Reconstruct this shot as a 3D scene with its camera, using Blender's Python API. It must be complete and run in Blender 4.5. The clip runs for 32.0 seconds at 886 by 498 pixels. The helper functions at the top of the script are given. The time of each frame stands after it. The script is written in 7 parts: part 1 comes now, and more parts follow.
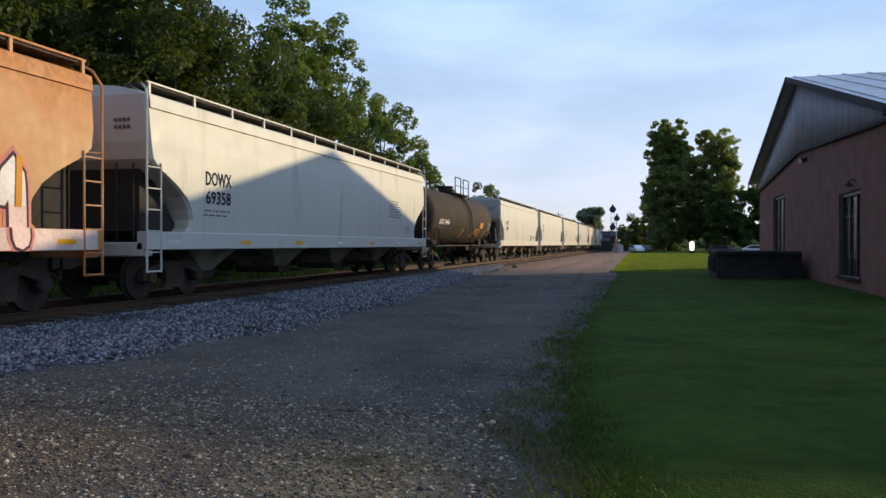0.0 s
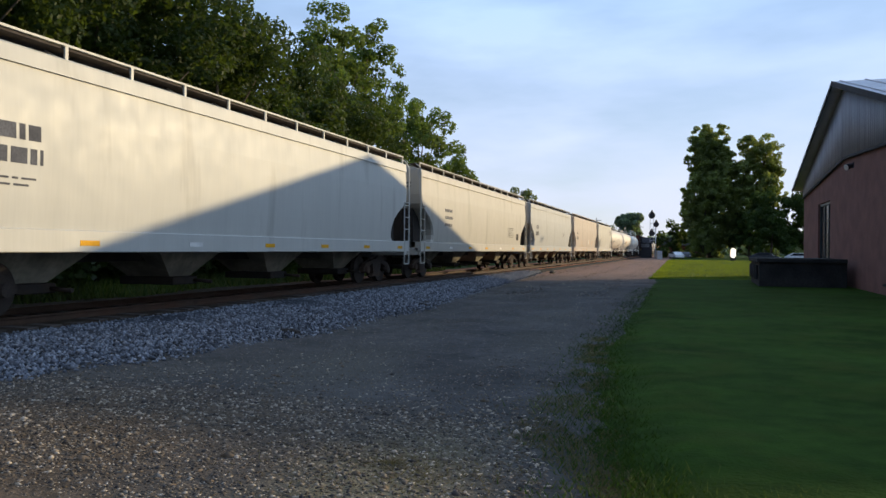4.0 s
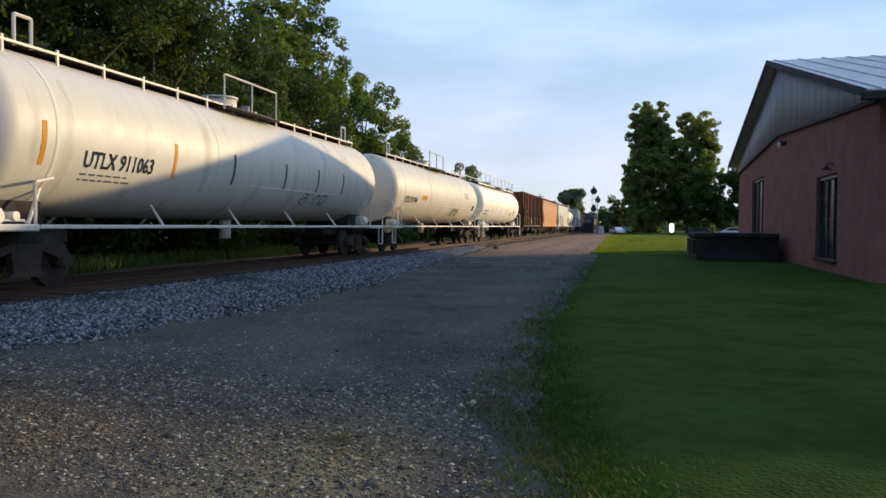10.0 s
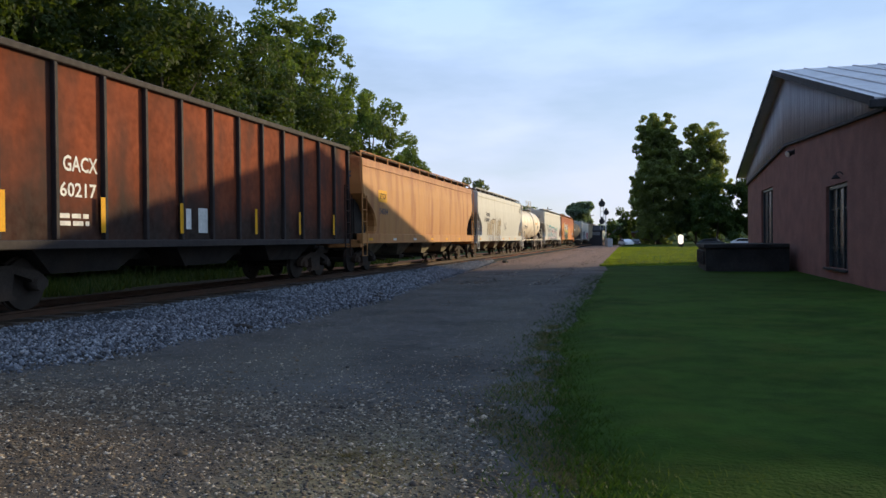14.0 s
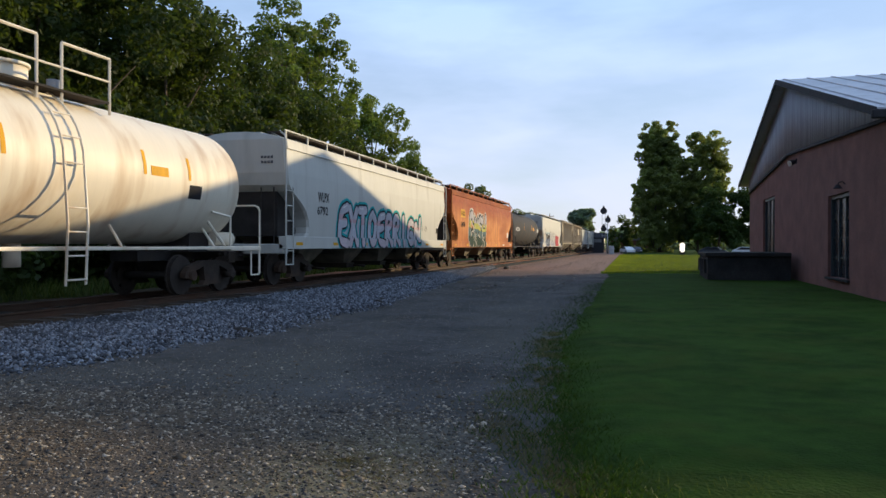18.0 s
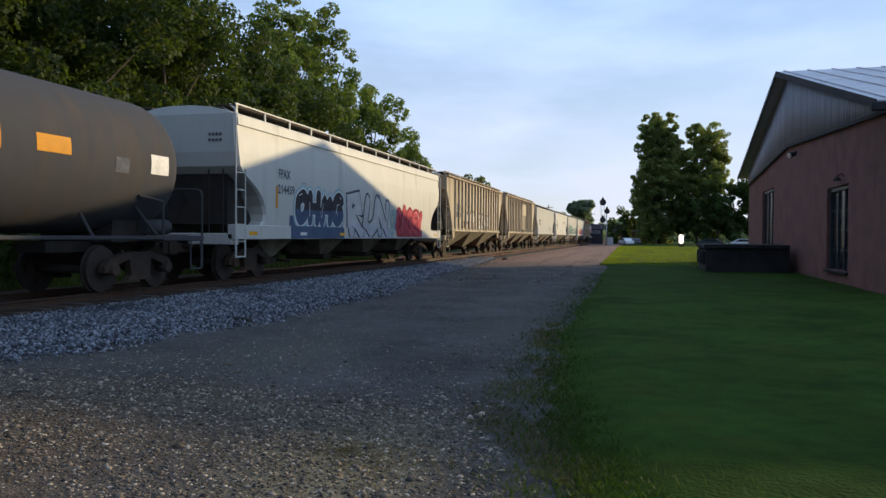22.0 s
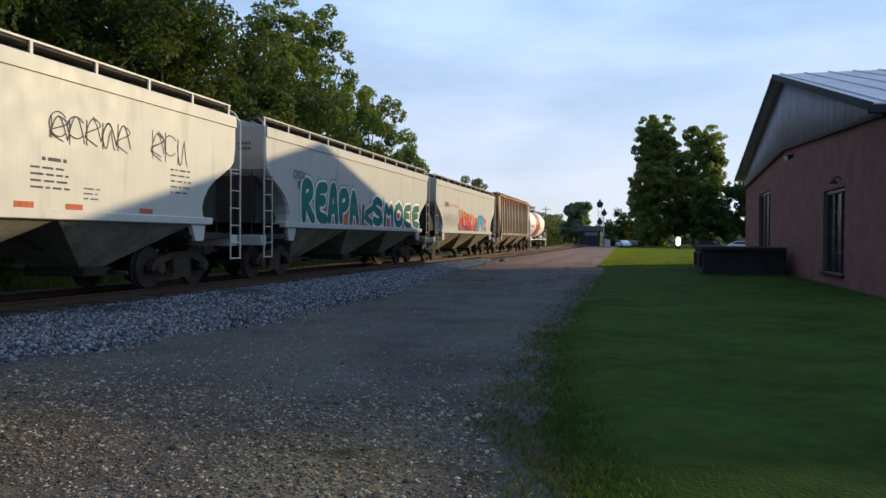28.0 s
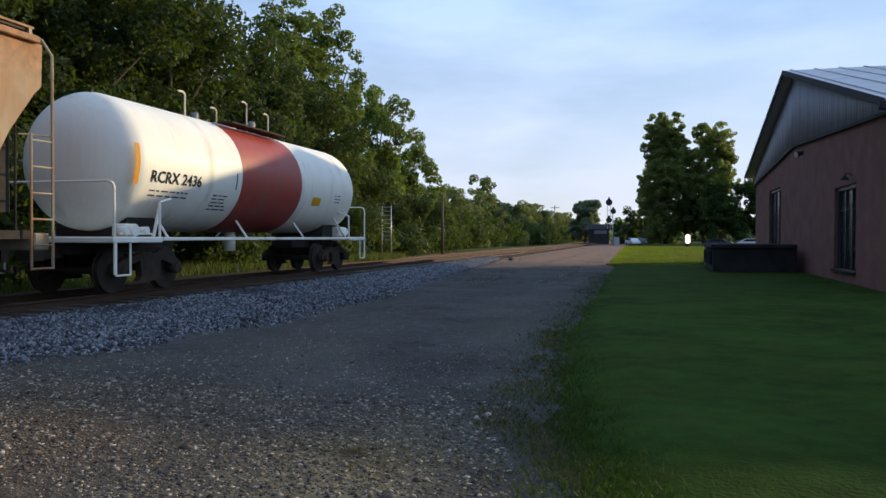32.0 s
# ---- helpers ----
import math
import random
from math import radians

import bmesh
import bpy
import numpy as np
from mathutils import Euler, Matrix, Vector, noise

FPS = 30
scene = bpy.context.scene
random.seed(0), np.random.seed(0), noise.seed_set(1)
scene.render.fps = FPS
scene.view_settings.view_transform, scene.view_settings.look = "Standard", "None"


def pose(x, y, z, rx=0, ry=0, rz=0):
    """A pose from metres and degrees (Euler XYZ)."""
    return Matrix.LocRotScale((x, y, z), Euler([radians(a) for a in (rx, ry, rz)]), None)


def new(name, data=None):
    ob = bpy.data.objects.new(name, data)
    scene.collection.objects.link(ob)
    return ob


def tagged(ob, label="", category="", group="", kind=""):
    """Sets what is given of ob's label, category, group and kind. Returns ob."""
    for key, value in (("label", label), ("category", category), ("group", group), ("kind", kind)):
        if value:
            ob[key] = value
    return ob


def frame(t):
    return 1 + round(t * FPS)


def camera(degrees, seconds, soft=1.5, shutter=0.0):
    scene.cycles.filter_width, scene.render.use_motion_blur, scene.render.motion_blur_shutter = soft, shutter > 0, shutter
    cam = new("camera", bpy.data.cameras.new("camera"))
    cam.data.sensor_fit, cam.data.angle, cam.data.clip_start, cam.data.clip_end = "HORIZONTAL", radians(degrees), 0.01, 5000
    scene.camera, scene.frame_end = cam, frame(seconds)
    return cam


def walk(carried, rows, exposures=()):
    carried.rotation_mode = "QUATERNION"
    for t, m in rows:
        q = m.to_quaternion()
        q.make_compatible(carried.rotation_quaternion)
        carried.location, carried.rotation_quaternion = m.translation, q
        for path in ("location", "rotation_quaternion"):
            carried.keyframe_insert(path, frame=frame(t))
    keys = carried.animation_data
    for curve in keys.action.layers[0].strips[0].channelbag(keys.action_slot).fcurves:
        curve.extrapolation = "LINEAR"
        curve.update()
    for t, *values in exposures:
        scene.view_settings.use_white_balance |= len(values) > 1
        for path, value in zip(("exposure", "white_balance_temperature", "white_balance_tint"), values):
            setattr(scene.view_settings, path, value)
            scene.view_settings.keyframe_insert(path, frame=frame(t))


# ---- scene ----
# ---------------------------------------------------------------- camera
cam = camera(60.0, 32.0)
EYE = (0.0, 0.0, 1.6)
# seconds, yaw, pitch, roll of a camera held by a standing person
PATH = [
    (0.0, 14.85, -0.35, 0.00),
    (0.5, 15.41, -0.66, 0.10),
    (1.0, 15.05, -0.58, -0.29),
    (1.5, 15.07, -0.81, -0.25),
    (2.0, 16.40, -1.71, -0.04),
    (2.5, 18.96, -1.51, -0.84),
    (3.0, 17.87, -1.25, -0.86),
    (3.5, 17.81, -0.01, -0.55),
    (5.5, 15.45, -0.61, -0.49),
    (6.0, 14.43, -1.34, -0.48),
    (6.5, 14.13, -1.81, -0.64),
    (7.0, 13.91, -1.86, -0.55),
    (7.5, 13.68, -1.80, -0.34),
    (8.0, 13.71, -1.62, -0.26),
    (8.5, 13.69, -1.44, -0.35),
    (9.0, 13.55, -1.69, -0.25),
    (9.5, 13.36, -1.90, -0.23),
    (10.0, 13.47, -1.78, -0.31),
    (10.5, 13.37, -1.85, -0.14),
    (11.0, 13.82, -1.33, -0.15),
    (11.5, 13.84, -1.18, -0.05),
    (12.0, 13.84, -1.33, 0.02),
    (12.5, 13.67, -1.33, -0.03),
    (13.0, 13.75, -1.39, 0.12),
    (13.5, 13.89, -1.08, 0.22),
    (14.0, 14.10, -0.68, 0.52),
    (14.5, 14.40, 0.45, 0.55),
    (16.5, 13.76, -0.52, -0.01),
    (17.0, 13.91, -0.47, -0.20),
    (17.5, 14.07, -0.55, -0.34),
    (18.0, 14.21, -0.26, -0.08),
    (18.5, 14.50, -0.13, -0.10),
    (19.0, 14.25, -0.43, -0.04),
    (19.5, 14.34, -0.44, -0.23),
    (20.0, 14.42, -1.06, -0.53),
    (20.5, 14.32, -1.36, -0.62),
    (21.0, 14.36, -1.47, -0.63),
    (21.5, 14.36, -1.24, -0.69),
    (22.0, 14.13, -0.96, -0.34),
    (22.5, 13.97, -1.09, -0.59),
    (23.0, 13.91, -1.27, -0.68),
    (23.5, 13.96, -1.27, -0.77),
    (24.0, 13.97, -1.24, -0.84),
    (24.5, 13.85, -1.22, -0.61),
    (25.0, 14.46, -0.61, -0.39),
    (25.5, 14.32, -0.50, -0.25),
    (27.5, 13.92, -1.27, -0.35),
    (28.0, 13.92, -0.83, -0.46),
    (28.5, 14.22, -0.76, -0.60),
    (29.0, 14.25, -0.69, -0.73),
    (29.5, 14.15, -0.83, -0.83),
    (30.0, 13.73, -1.12, -0.90),
    (30.5, 13.86, -1.09, -0.75),
    (31.0, 14.06, -1.34, -0.64),
    (31.5, 14.25, -1.19, -0.11),
    (32.0, 14.58, -0.92, -0.17),
]
walk(cam, [(t, pose(*EYE, 90 + pitch, roll, yaw)) for t, yaw, pitch, roll in PATH],
     exposures=[(0.0, 0.0, 6500, 10), (32.0, 0.0, 6500, 10)])

# ---------------------------------------------------------------- light
SUN_WAY = Vector((-15.9, -16.8, -4.96)).normalized()
sun = new("sun", bpy.data.lights.new("sun", "SUN"))
sun.data.energy, sun.data.angle, sun.data.color = 4.35, radians(0.6), (1.0, 0.79, 0.465)
sun.matrix_basis = Matrix.Translation((40, 40, 40)) @ SUN_WAY.to_track_quat("-Z", "Y").to_matrix().to_4x4()

world = bpy.data.worlds.new("sky")
scene.world = world
world.use_nodes = True
wn, wl = world.node_tree.nodes, world.node_tree.links
wn.clear()
w_out, w_bg, w_sky = wn.new("ShaderNodeOutputWorld"), wn.new("ShaderNodeBackground"), wn.new("ShaderNodeTexSky")
w_sky.sky_type, w_sky.sun_disc = "NISHITA", False
w_sky.sun_elevation, w_sky.sun_rotation = radians(12.1), radians(43.4)
w_sky.air_density, w_sky.dust_density, w_sky.ozone_density = 1.0, 0.3, 3.0
w_bg.inputs["Strength"].default_value = 0.12
# thin high cloud in long wisps over the whole sky
w_co, w_map, w_noise = wn.new("ShaderNodeTexCoord"), wn.new("ShaderNodeMapping"), wn.new("ShaderNodeTexNoise")
w_map.inputs["Scale"].default_value = (1.6, 1.0, 6.0)
w_map.inputs["Rotation"].default_value = (0.15, 0.22, 0.4)
w_noise.inputs["Scale"].default_value, w_noise.inputs["Detail"].default_value = 1.9, 5.0
w_noise.inputs["Roughness"].default_value = 0.52
w_ramp, w_mix = wn.new("ShaderNodeValToRGB"), wn.new("ShaderNodeMix")
w_ramp.color_ramp.elements[0].position, w_ramp.color_ramp.elements[1].position = 0.40, 0.66
w_ramp.color_ramp.elements[0].color, w_ramp.color_ramp.elements[1].color = (0.60, 0.60, 0.60, 1), (1.0, 1.0, 1.0, 1)
w_mix.data_type = "RGBA"
# the haze is nearly white low down and bluer higher up
w_sep, w_band, w_haze = wn.new("ShaderNodeSeparateXYZ"), wn.new("ShaderNodeMapRange"), wn.new("ShaderNodeMix")
w_haze.data_type = "RGBA"
w_band.inputs["From Min"].default_value, w_band.inputs["From Max"].default_value = 0.0, 0.32
w_haze.inputs["A"].default_value, w_haze.inputs["B"].default_value = (6.95, 7.2, 8.35, 1), (4.7, 6.75, 10.2, 1)
wl.new(w_co.outputs["Generated"], w_sep.inputs["Vector"])
wl.new(w_sep.outputs["Z"], w_band.inputs["Value"])
wl.new(w_band.outputs["Result"], w_haze.inputs["Factor"])
# the haze glows round the sun and is dimmer and bluer on the far side of the sky
w_dot, w_way, w_far = wn.new("ShaderNodeVectorMath"), wn.new("ShaderNodeMapRange"), wn.new("ShaderNodeMix")
w_dot.operation, w_far.data_type = "DOT_PRODUCT", "RGBA"
w_dot.inputs[1].default_value = (0.687, 0.726, 0.0)
w_way.inputs["From Min"].default_value, w_way.inputs["From Max"].default_value = -0.85, 0.05
w_far.inputs["A"].default_value = (1.5, 2.3, 4.4, 1)
wl.new(w_co.outputs["Generated"], w_dot.inputs[0])
wl.new(w_dot.outputs["Value"], w_way.inputs["Value"])
wl.new(w_way.outputs["Result"], w_far.inputs["Factor"])
wl.new(w_haze.outputs["Result"], w_far.inputs["B"])
wl.new(w_far.outputs["Result"], w_mix.inputs["B"])
wl.new(w_co.outputs["Generated"], w_map.inputs["Vector"])
wl.new(w_map.outputs["Vector"], w_noise.inputs["Vector"])
wl.new(w_noise.outputs["Fac"], w_ramp.inputs["Fac"])
wl.new(w_ramp.outputs["Color"], w_mix.inputs["Factor"])
wl.new(w_sky.outputs["Color"], w_mix.inputs["A"])
wl.new(w_mix.outputs["Result"], w_bg.inputs["Color"])
wl.new(w_bg.outputs["Background"], w_out.inputs["Surface"])


# ---------------------------------------------------------------- materials
def material(name, color, rough=0.6, metal=0.0, vary=0.12, scale=3.0, stretch=(1, 1, 1), dirt=None, amount=0.0,
             dirt_scale=1.2, dirt_stretch=(1, 1, 1), bump=0.0, bump_scale=40.0, piece=0.0, gloss=0.5, single=False):
    """Painted or raw surface: base colour varied at two scales, a second colour in patches or streaks, fine relief."""
    m = bpy.data.materials.new(name)
    m.use_nodes = True
    n, l = m.node_tree.nodes, m.node_tree.links
    b = n["Principled BSDF"]
    b.inputs["Roughness"].default_value, b.inputs["Metallic"].default_value = rough, metal
    b.inputs["Specular IOR Level"].default_value = gloss
    co = n.new("ShaderNodeTexCoord")

    def noisy(sc, st, detail=4.0):
        mp, nz = n.new("ShaderNodeMapping"), n.new("ShaderNodeTexNoise")
        mp.inputs["Scale"].default_value = st
        nz.inputs["Scale"].default_value, nz.inputs["Detail"].default_value = sc, detail
        l.new(co.outputs["Object"], mp.inputs["Vector"])
        l.new(mp.outputs["Vector"], nz.inputs["Vector"])
        return nz.outputs["Fac"]

    def shaded(fac, lo, hi):
        r = n.new("ShaderNodeMapRange")
        r.inputs["From Min"].default_value, r.inputs["From Max"].default_value = 0.3, 0.7
        r.inputs["To Min"].default_value, r.inputs["To Max"].default_value = lo, hi
        l.new(fac, r.inputs["Value"])
        return r.outputs["Result"]

    def scaled(col, fac):
        mx = n.new("ShaderNodeMix")
        mx.data_type, mx.blend_type = "RGBA", "MULTIPLY"
        mx.inputs["Factor"].default_value = 1.0
        if isinstance(col, tuple):
            mx.inputs["A"].default_value = (*col, 1)
        else:
            l.new(col, mx.inputs["A"])
        l.new(fac, mx.inputs["B"])
        return mx.outputs["Result"]

    col = scaled(tuple(color), shaded(noisy(scale, stretch), 1 - vary, 1 + vary))
    col = scaled(col, shaded(noisy(scale * 9, stretch, 2.0), 1 - vary * 0.6, 1 + vary * 0.6))
    if dirt:
        mx, r = n.new("ShaderNodeMix"), n.new("ShaderNodeMapRange")
        mx.data_type = "RGBA"
        r.inputs["From Min"].default_value, r.inputs["From Max"].default_value = 0.62 - amount * 0.35, 0.78 - amount * 0.2
        r.inputs["To Max"].default_value = min(1.0, 0.35 + amount)
        l.new(noisy(dirt_scale, dirt_stretch, 6.0), r.inputs["Value"])
        l.new(r.outputs["Result"], mx.inputs["Factor"])
        l.new(col, mx.inputs["A"])
        mx.inputs["B"].default_value = (*dirt, 1)
        col = mx.outputs["Result"]
    if piece:
        for node, out in ((("ShaderNodeObjectInfo", "Random"),) if single else (("ShaderNodeNewGeometry", "Random Per Island"),)):
            src, r = n.new(node), n.new("ShaderNodeMapRange")
            r.inputs["To Min"].default_value, r.inputs["To Max"].default_value = 1 - piece, 1 + piece
            l.new(src.outputs[out], r.inputs["Value"])
            col = scaled(col, r.outputs["Result"])
    l.new(col, b.inputs["Base Color"])
    rr = shaded(noisy(scale * 3, (1, 1, 1), 3.0), max(0.02, rough - 0.05), min(1.0, rough + 0.05))
    l.new(rr, b.inputs["Roughness"])
    if bump:
        bp = n.new("ShaderNodeBump")
        bp.inputs["Strength"].default_value, bp.inputs["Distance"].default_value = min(1.0, bump), 0.02
        l.new(noisy(bump_scale, (1, 1, 1), 3.0), bp.inputs["Height"])
        l.new(bp.outputs["Normal"], b.inputs["Normal"])
    return m


def overlay(m, color, y0, y1, ragged, scale, x_mid=None, x_half=1.0, axis="Y", share=1.0):
    """Another soil, rust or soot, or sunlight put into the colour, that takes over between y0 and y1 along an axis with
    a ragged border; x_mid: only in a band about it.
    """
    n, l = m.node_tree.nodes, m.node_tree.links
    b = n["Principled BSDF"]
    old = b.inputs["Base Color"].links[0].from_socket
    co, sep, nz = n.new("ShaderNodeTexCoord"), n.new("ShaderNodeSeparateXYZ"), n.new("ShaderNodeTexNoise")
    nz.inputs["Scale"].default_value, nz.inputs["Detail"].default_value = scale, 6.0
    l.new(co.outputs["Object"], sep.inputs["Vector"])
    l.new(co.outputs["Object"], nz.inputs["Vector"])
    wob = n.new("ShaderNodeMath")
    wob.operation = "MULTIPLY_ADD"
    wob.inputs[1].default_value = ragged
    l.new(nz.outputs["Fac"], wob.inputs[0])
    l.new(sep.outputs[axis], wob.inputs[2])
    r = n.new("ShaderNodeMapRange")
    r.inputs["From Min"].default_value, r.inputs["From Max"].default_value = y0 + ragged * 0.5, y1 + ragged * 0.5
    r.inputs["To Max"].default_value = share
    l.new(wob.outputs["Value"], r.inputs["Value"])
    fac = r.outputs["Result"]
    if x_mid is not None:
        away, band, both = n.new("ShaderNodeMath"), n.new("ShaderNodeMapRange"), n.new("ShaderNodeMath")
        away.operation, both.operation = "SUBTRACT", "MULTIPLY"
        l.new(sep.outputs["X"], away.inputs[0])
        away.inputs[1].default_value = x_mid
        size = n.new("ShaderNodeMath")
        size.operation = "ABSOLUTE"
        l.new(away.outputs["Value"], size.inputs[0])
        wide = n.new("ShaderNodeMath")
        wide.operation = "MULTIPLY_ADD"
        wide.inputs[1].default_value = -x_half
        l.new(nz.outputs["Fac"], wide.inputs[0])
        l.new(size.outputs["Value"], wide.inputs[2])
        band.inputs["From Min"].default_value, band.inputs["From Max"].default_value = x_half * 0.6, -x_half * 0.2
        l.new(wide.outputs["Value"], band.inputs["Value"])
        l.new(fac, both.inputs[0])
        l.new(band.outputs["Result"], both.inputs[1])
        fac = both.outputs["Value"]
    grain, tone = n.new("ShaderNodeTexNoise"), n.new("ShaderNodeMapRange")
    grain.inputs["Scale"].default_value, grain.inputs["Detail"].default_value = 7.0, 5.0
    l.new(co.outputs["Object"], grain.inputs["Vector"])
    tone.inputs["From Min"].default_value, tone.inputs["From Max"].default_value = 0.3, 0.7
    tone.inputs["To Min"].default_value, tone.inputs["To Max"].default_value = 0.6, 1.4
    l.new(grain.outputs["Fac"], tone.inputs["Value"])
    toned, mx = n.new("ShaderNodeMix"), n.new("ShaderNodeMix")
    toned.data_type, toned.blend_type, mx.data_type = "RGBA", "MULTIPLY", "RGBA"
    toned.inputs["Factor"].default_value = 1.0
    toned.inputs["A"].default_value = (*color, 1)
    l.new(tone.outputs["Result"], toned.inputs["B"])
    l.new(fac, mx.inputs["Factor"])
    l.new(old, mx.inputs["A"])
    l.new(toned.outputs["Result"], mx.inputs["B"])
    l.new(mx.outputs["Result"], b.inputs["Base Color"])
    return m


def stone_mix(m, tones):
    """Loose stones of mixed rock: each stone takes one of the tones."""
    n, l = m.node_tree.nodes, m.node_tree.links
    b = n["Principled BSDF"]
    old = b.inputs["Base Color"].links[0].from_socket
    geo, ramp, mx = n.new("ShaderNodeNewGeometry"), n.new("ShaderNodeValToRGB"), n.new("ShaderNodeMix")
    cr = ramp.color_ramp
    cr.interpolation = "CONSTANT"
    while len(cr.elements) < len(tones):
        cr.elements.new(0.5)
    for k, c in enumerate(tones):
        cr.elements[k].position, cr.elements[k].color = k / len(tones), (*c, 1)
    l.new(geo.outputs["Random Per Island"], ramp.inputs["Fac"])
    mx.data_type, mx.blend_type = "RGBA", "MULTIPLY"
    mx.inputs["Factor"].default_value = 1.0
    l.new(old, mx.inputs["A"])
    l.new(ramp.outputs["Color"], mx.inputs["B"])
    l.new(mx.outputs["Result"], b.inputs["Base Color"])
    return m


def foliage(name, color, light, through_leaf=1.3, yellow=1.05):
    m = bpy.data.materials.new(name)
    m.use_nodes = True
    n, l = m.node_tree.nodes, m.node_tree.links
    b, out = n["Principled BSDF"], n["Material Output"]
    b.inputs["Roughness"].default_value = 0.6
    b.inputs["Specular IOR Level"].default_value = 0.25
    geo, ramp = n.new("ShaderNodeNewGeometry"), n.new("ShaderNodeValToRGB")
    ramp.color_ramp.elements[0].color, ramp.color_ramp.elements[1].color = (*color, 1), (*light, 1)
    l.new(geo.outputs["Random Per Island"], ramp.inputs["Fac"])
    co, nz, mx = n.new("ShaderNodeTexCoord"), n.new("ShaderNodeTexNoise"), n.new("ShaderNodeMix")
    nz.inputs["Scale"].default_value = 0.35
    l.new(co.outputs["Object"], nz.inputs["Vector"])
    mx.data_type, mx.blend_type = "RGBA", "MULTIPLY"
    mx.inputs["Factor"].default_value = 0.7
    l.new(ramp.outputs["Color"], mx.inputs["A"])
    r = n.new("ShaderNodeMapRange")
    r.inputs["From Min"].default_value, r.inputs["From Max"].default_value = 0.3, 0.7
    r.inputs["To Min"].default_value, r.inputs["To Max"].default_value = 0.6, 1.4
    l.new(nz.outputs["Fac"], r.inputs["Value"])
    l.new(r.outputs["Result"], mx.inputs["B"])
    l.new(mx.outputs["Result"], b.inputs["Base Color"])
    tr, add = n.new("ShaderNodeBsdfTranslucent"), n.new("ShaderNodeMixShader")
    # light that comes through a leaf is yellower than what it throws back
    warm = n.new("ShaderNodeMix")
    warm.data_type, warm.blend_type = "RGBA", "MULTIPLY"
    warm.inputs["Factor"].default_value = 1.0
    warm.inputs["B"].default_value = (through_leaf * yellow, through_leaf, through_leaf * 0.4, 1)
    l.new(mx.outputs["Result"], warm.inputs["A"])
    l.new(warm.outputs["Result"], tr.inputs["Color"])
    add.inputs["Fac"].default_value = 0.5
    l.new(b.outputs["BSDF"], add.inputs[1])
    l.new(tr.outputs["BSDF"], add.inputs[2])
    l.new(add.outputs["Shader"], out.inputs["Surface"])
    return m


RUST = (0.20, 0.075, 0.03)
GRIME = (0.16, 0.13, 0.10)
STREAK = (1.0, 2.2, 0.16)


def paint(name, color, grime=0.25, dirt=GRIME, rough=0.5, gloss=0.35):
    return material(name, color, rough=rough, vary=0.04, scale=0.9, stretch=STREAK, dirt=dirt, amount=grime,
                    dirt_scale=1.1, dirt_stretch=(1.0, 1.6, 0.22), bump=0.04, bump_scale=4.0, gloss=gloss)


M_WHITE = paint("white_car_paint", (0.475, 0.462, 0.415), 0.06)
M_CREAM = paint("cream_car_paint", (0.425, 0.392, 0.33), 0.08)
M_GREYWHITE = paint("pale_grey_car_paint", (0.345, 0.343, 0.322), 0.08)
M_TAN = paint("faded_tan_car_paint", (0.42, 0.335, 0.265), 0.14)
M_RUSTCREAM = material("rust_stained_cream_paint", (0.56, 0.37, 0.20), 0.6, gloss=0.2, vary=0.15, scale=0.5, dirt=(0.46, 0.15, 0.035), amount=0.75,
                       dirt_scale=0.45, dirt_stretch=(1.0, 1.0, 0.8), bump=0.05, bump_scale=6.0)
M_ORANGE = material("weathered_orange_paint", (0.56, 0.21, 0.058), 0.7, gloss=0.15, vary=0.22, scale=0.6, stretch=STREAK, dirt=(0.33, 0.075, 0.02), amount=0.5,
                    dirt_scale=0.4, dirt_stretch=(1.0, 0.5, 1.6), bump=0.05, bump_scale=6.0)
M_REDTOP = material("rust_red_upper_paint", (0.27, 0.062, 0.022), 0.75, gloss=0.12, vary=0.3, scale=0.5, stretch=(1, 0.5, 1.5), dirt=(0.38, 0.12, 0.03), amount=0.45,
                    dirt_scale=0.5, dirt_stretch=(1.0, 0.5, 2.0), bump=0.05, bump_scale=6.0)
M_LIGHTORANGE = paint("faded_light_orange_paint", (0.50, 0.23, 0.075), 0.40, (0.30, 0.10, 0.035), 0.6, 0.2)
M_GRAIN = paint("weathered_grey_beige_paint", (0.45, 0.37, 0.255), 0.46, (0.17, 0.12, 0.08), 0.65, 0.2)
M_GRAINRUST = material("rusting_beige_paint", (0.36, 0.32, 0.235), 0.65, gloss=0.2, vary=0.15, scale=0.8, stretch=STREAK, dirt=(0.30, 0.125, 0.04), amount=0.62,
                       dirt_scale=0.9, dirt_stretch=(1.0, 1.3, 0.5), bump=0.05, bump_scale=5.0)
M_GRATE = material("grimy_roof_grating", (0.075, 0.062, 0.055), 0.85, vary=0.3, scale=6, gloss=0.15)
M_BROWN = material("rust_brown_paint", (0.22, 0.058, 0.026), 0.85, gloss=0.1, vary=0.3, scale=0.6, dirt=(0.060, 0.036, 0.028), amount=0.62,
                   dirt_scale=0.8, dirt_stretch=(1.0, 1.2, 0.45), bump=0.2, bump_scale=10.0)
M_DARKRIB = material("blackened_rib_steel", (0.022, 0.014, 0.012), 0.8, vary=0.3)
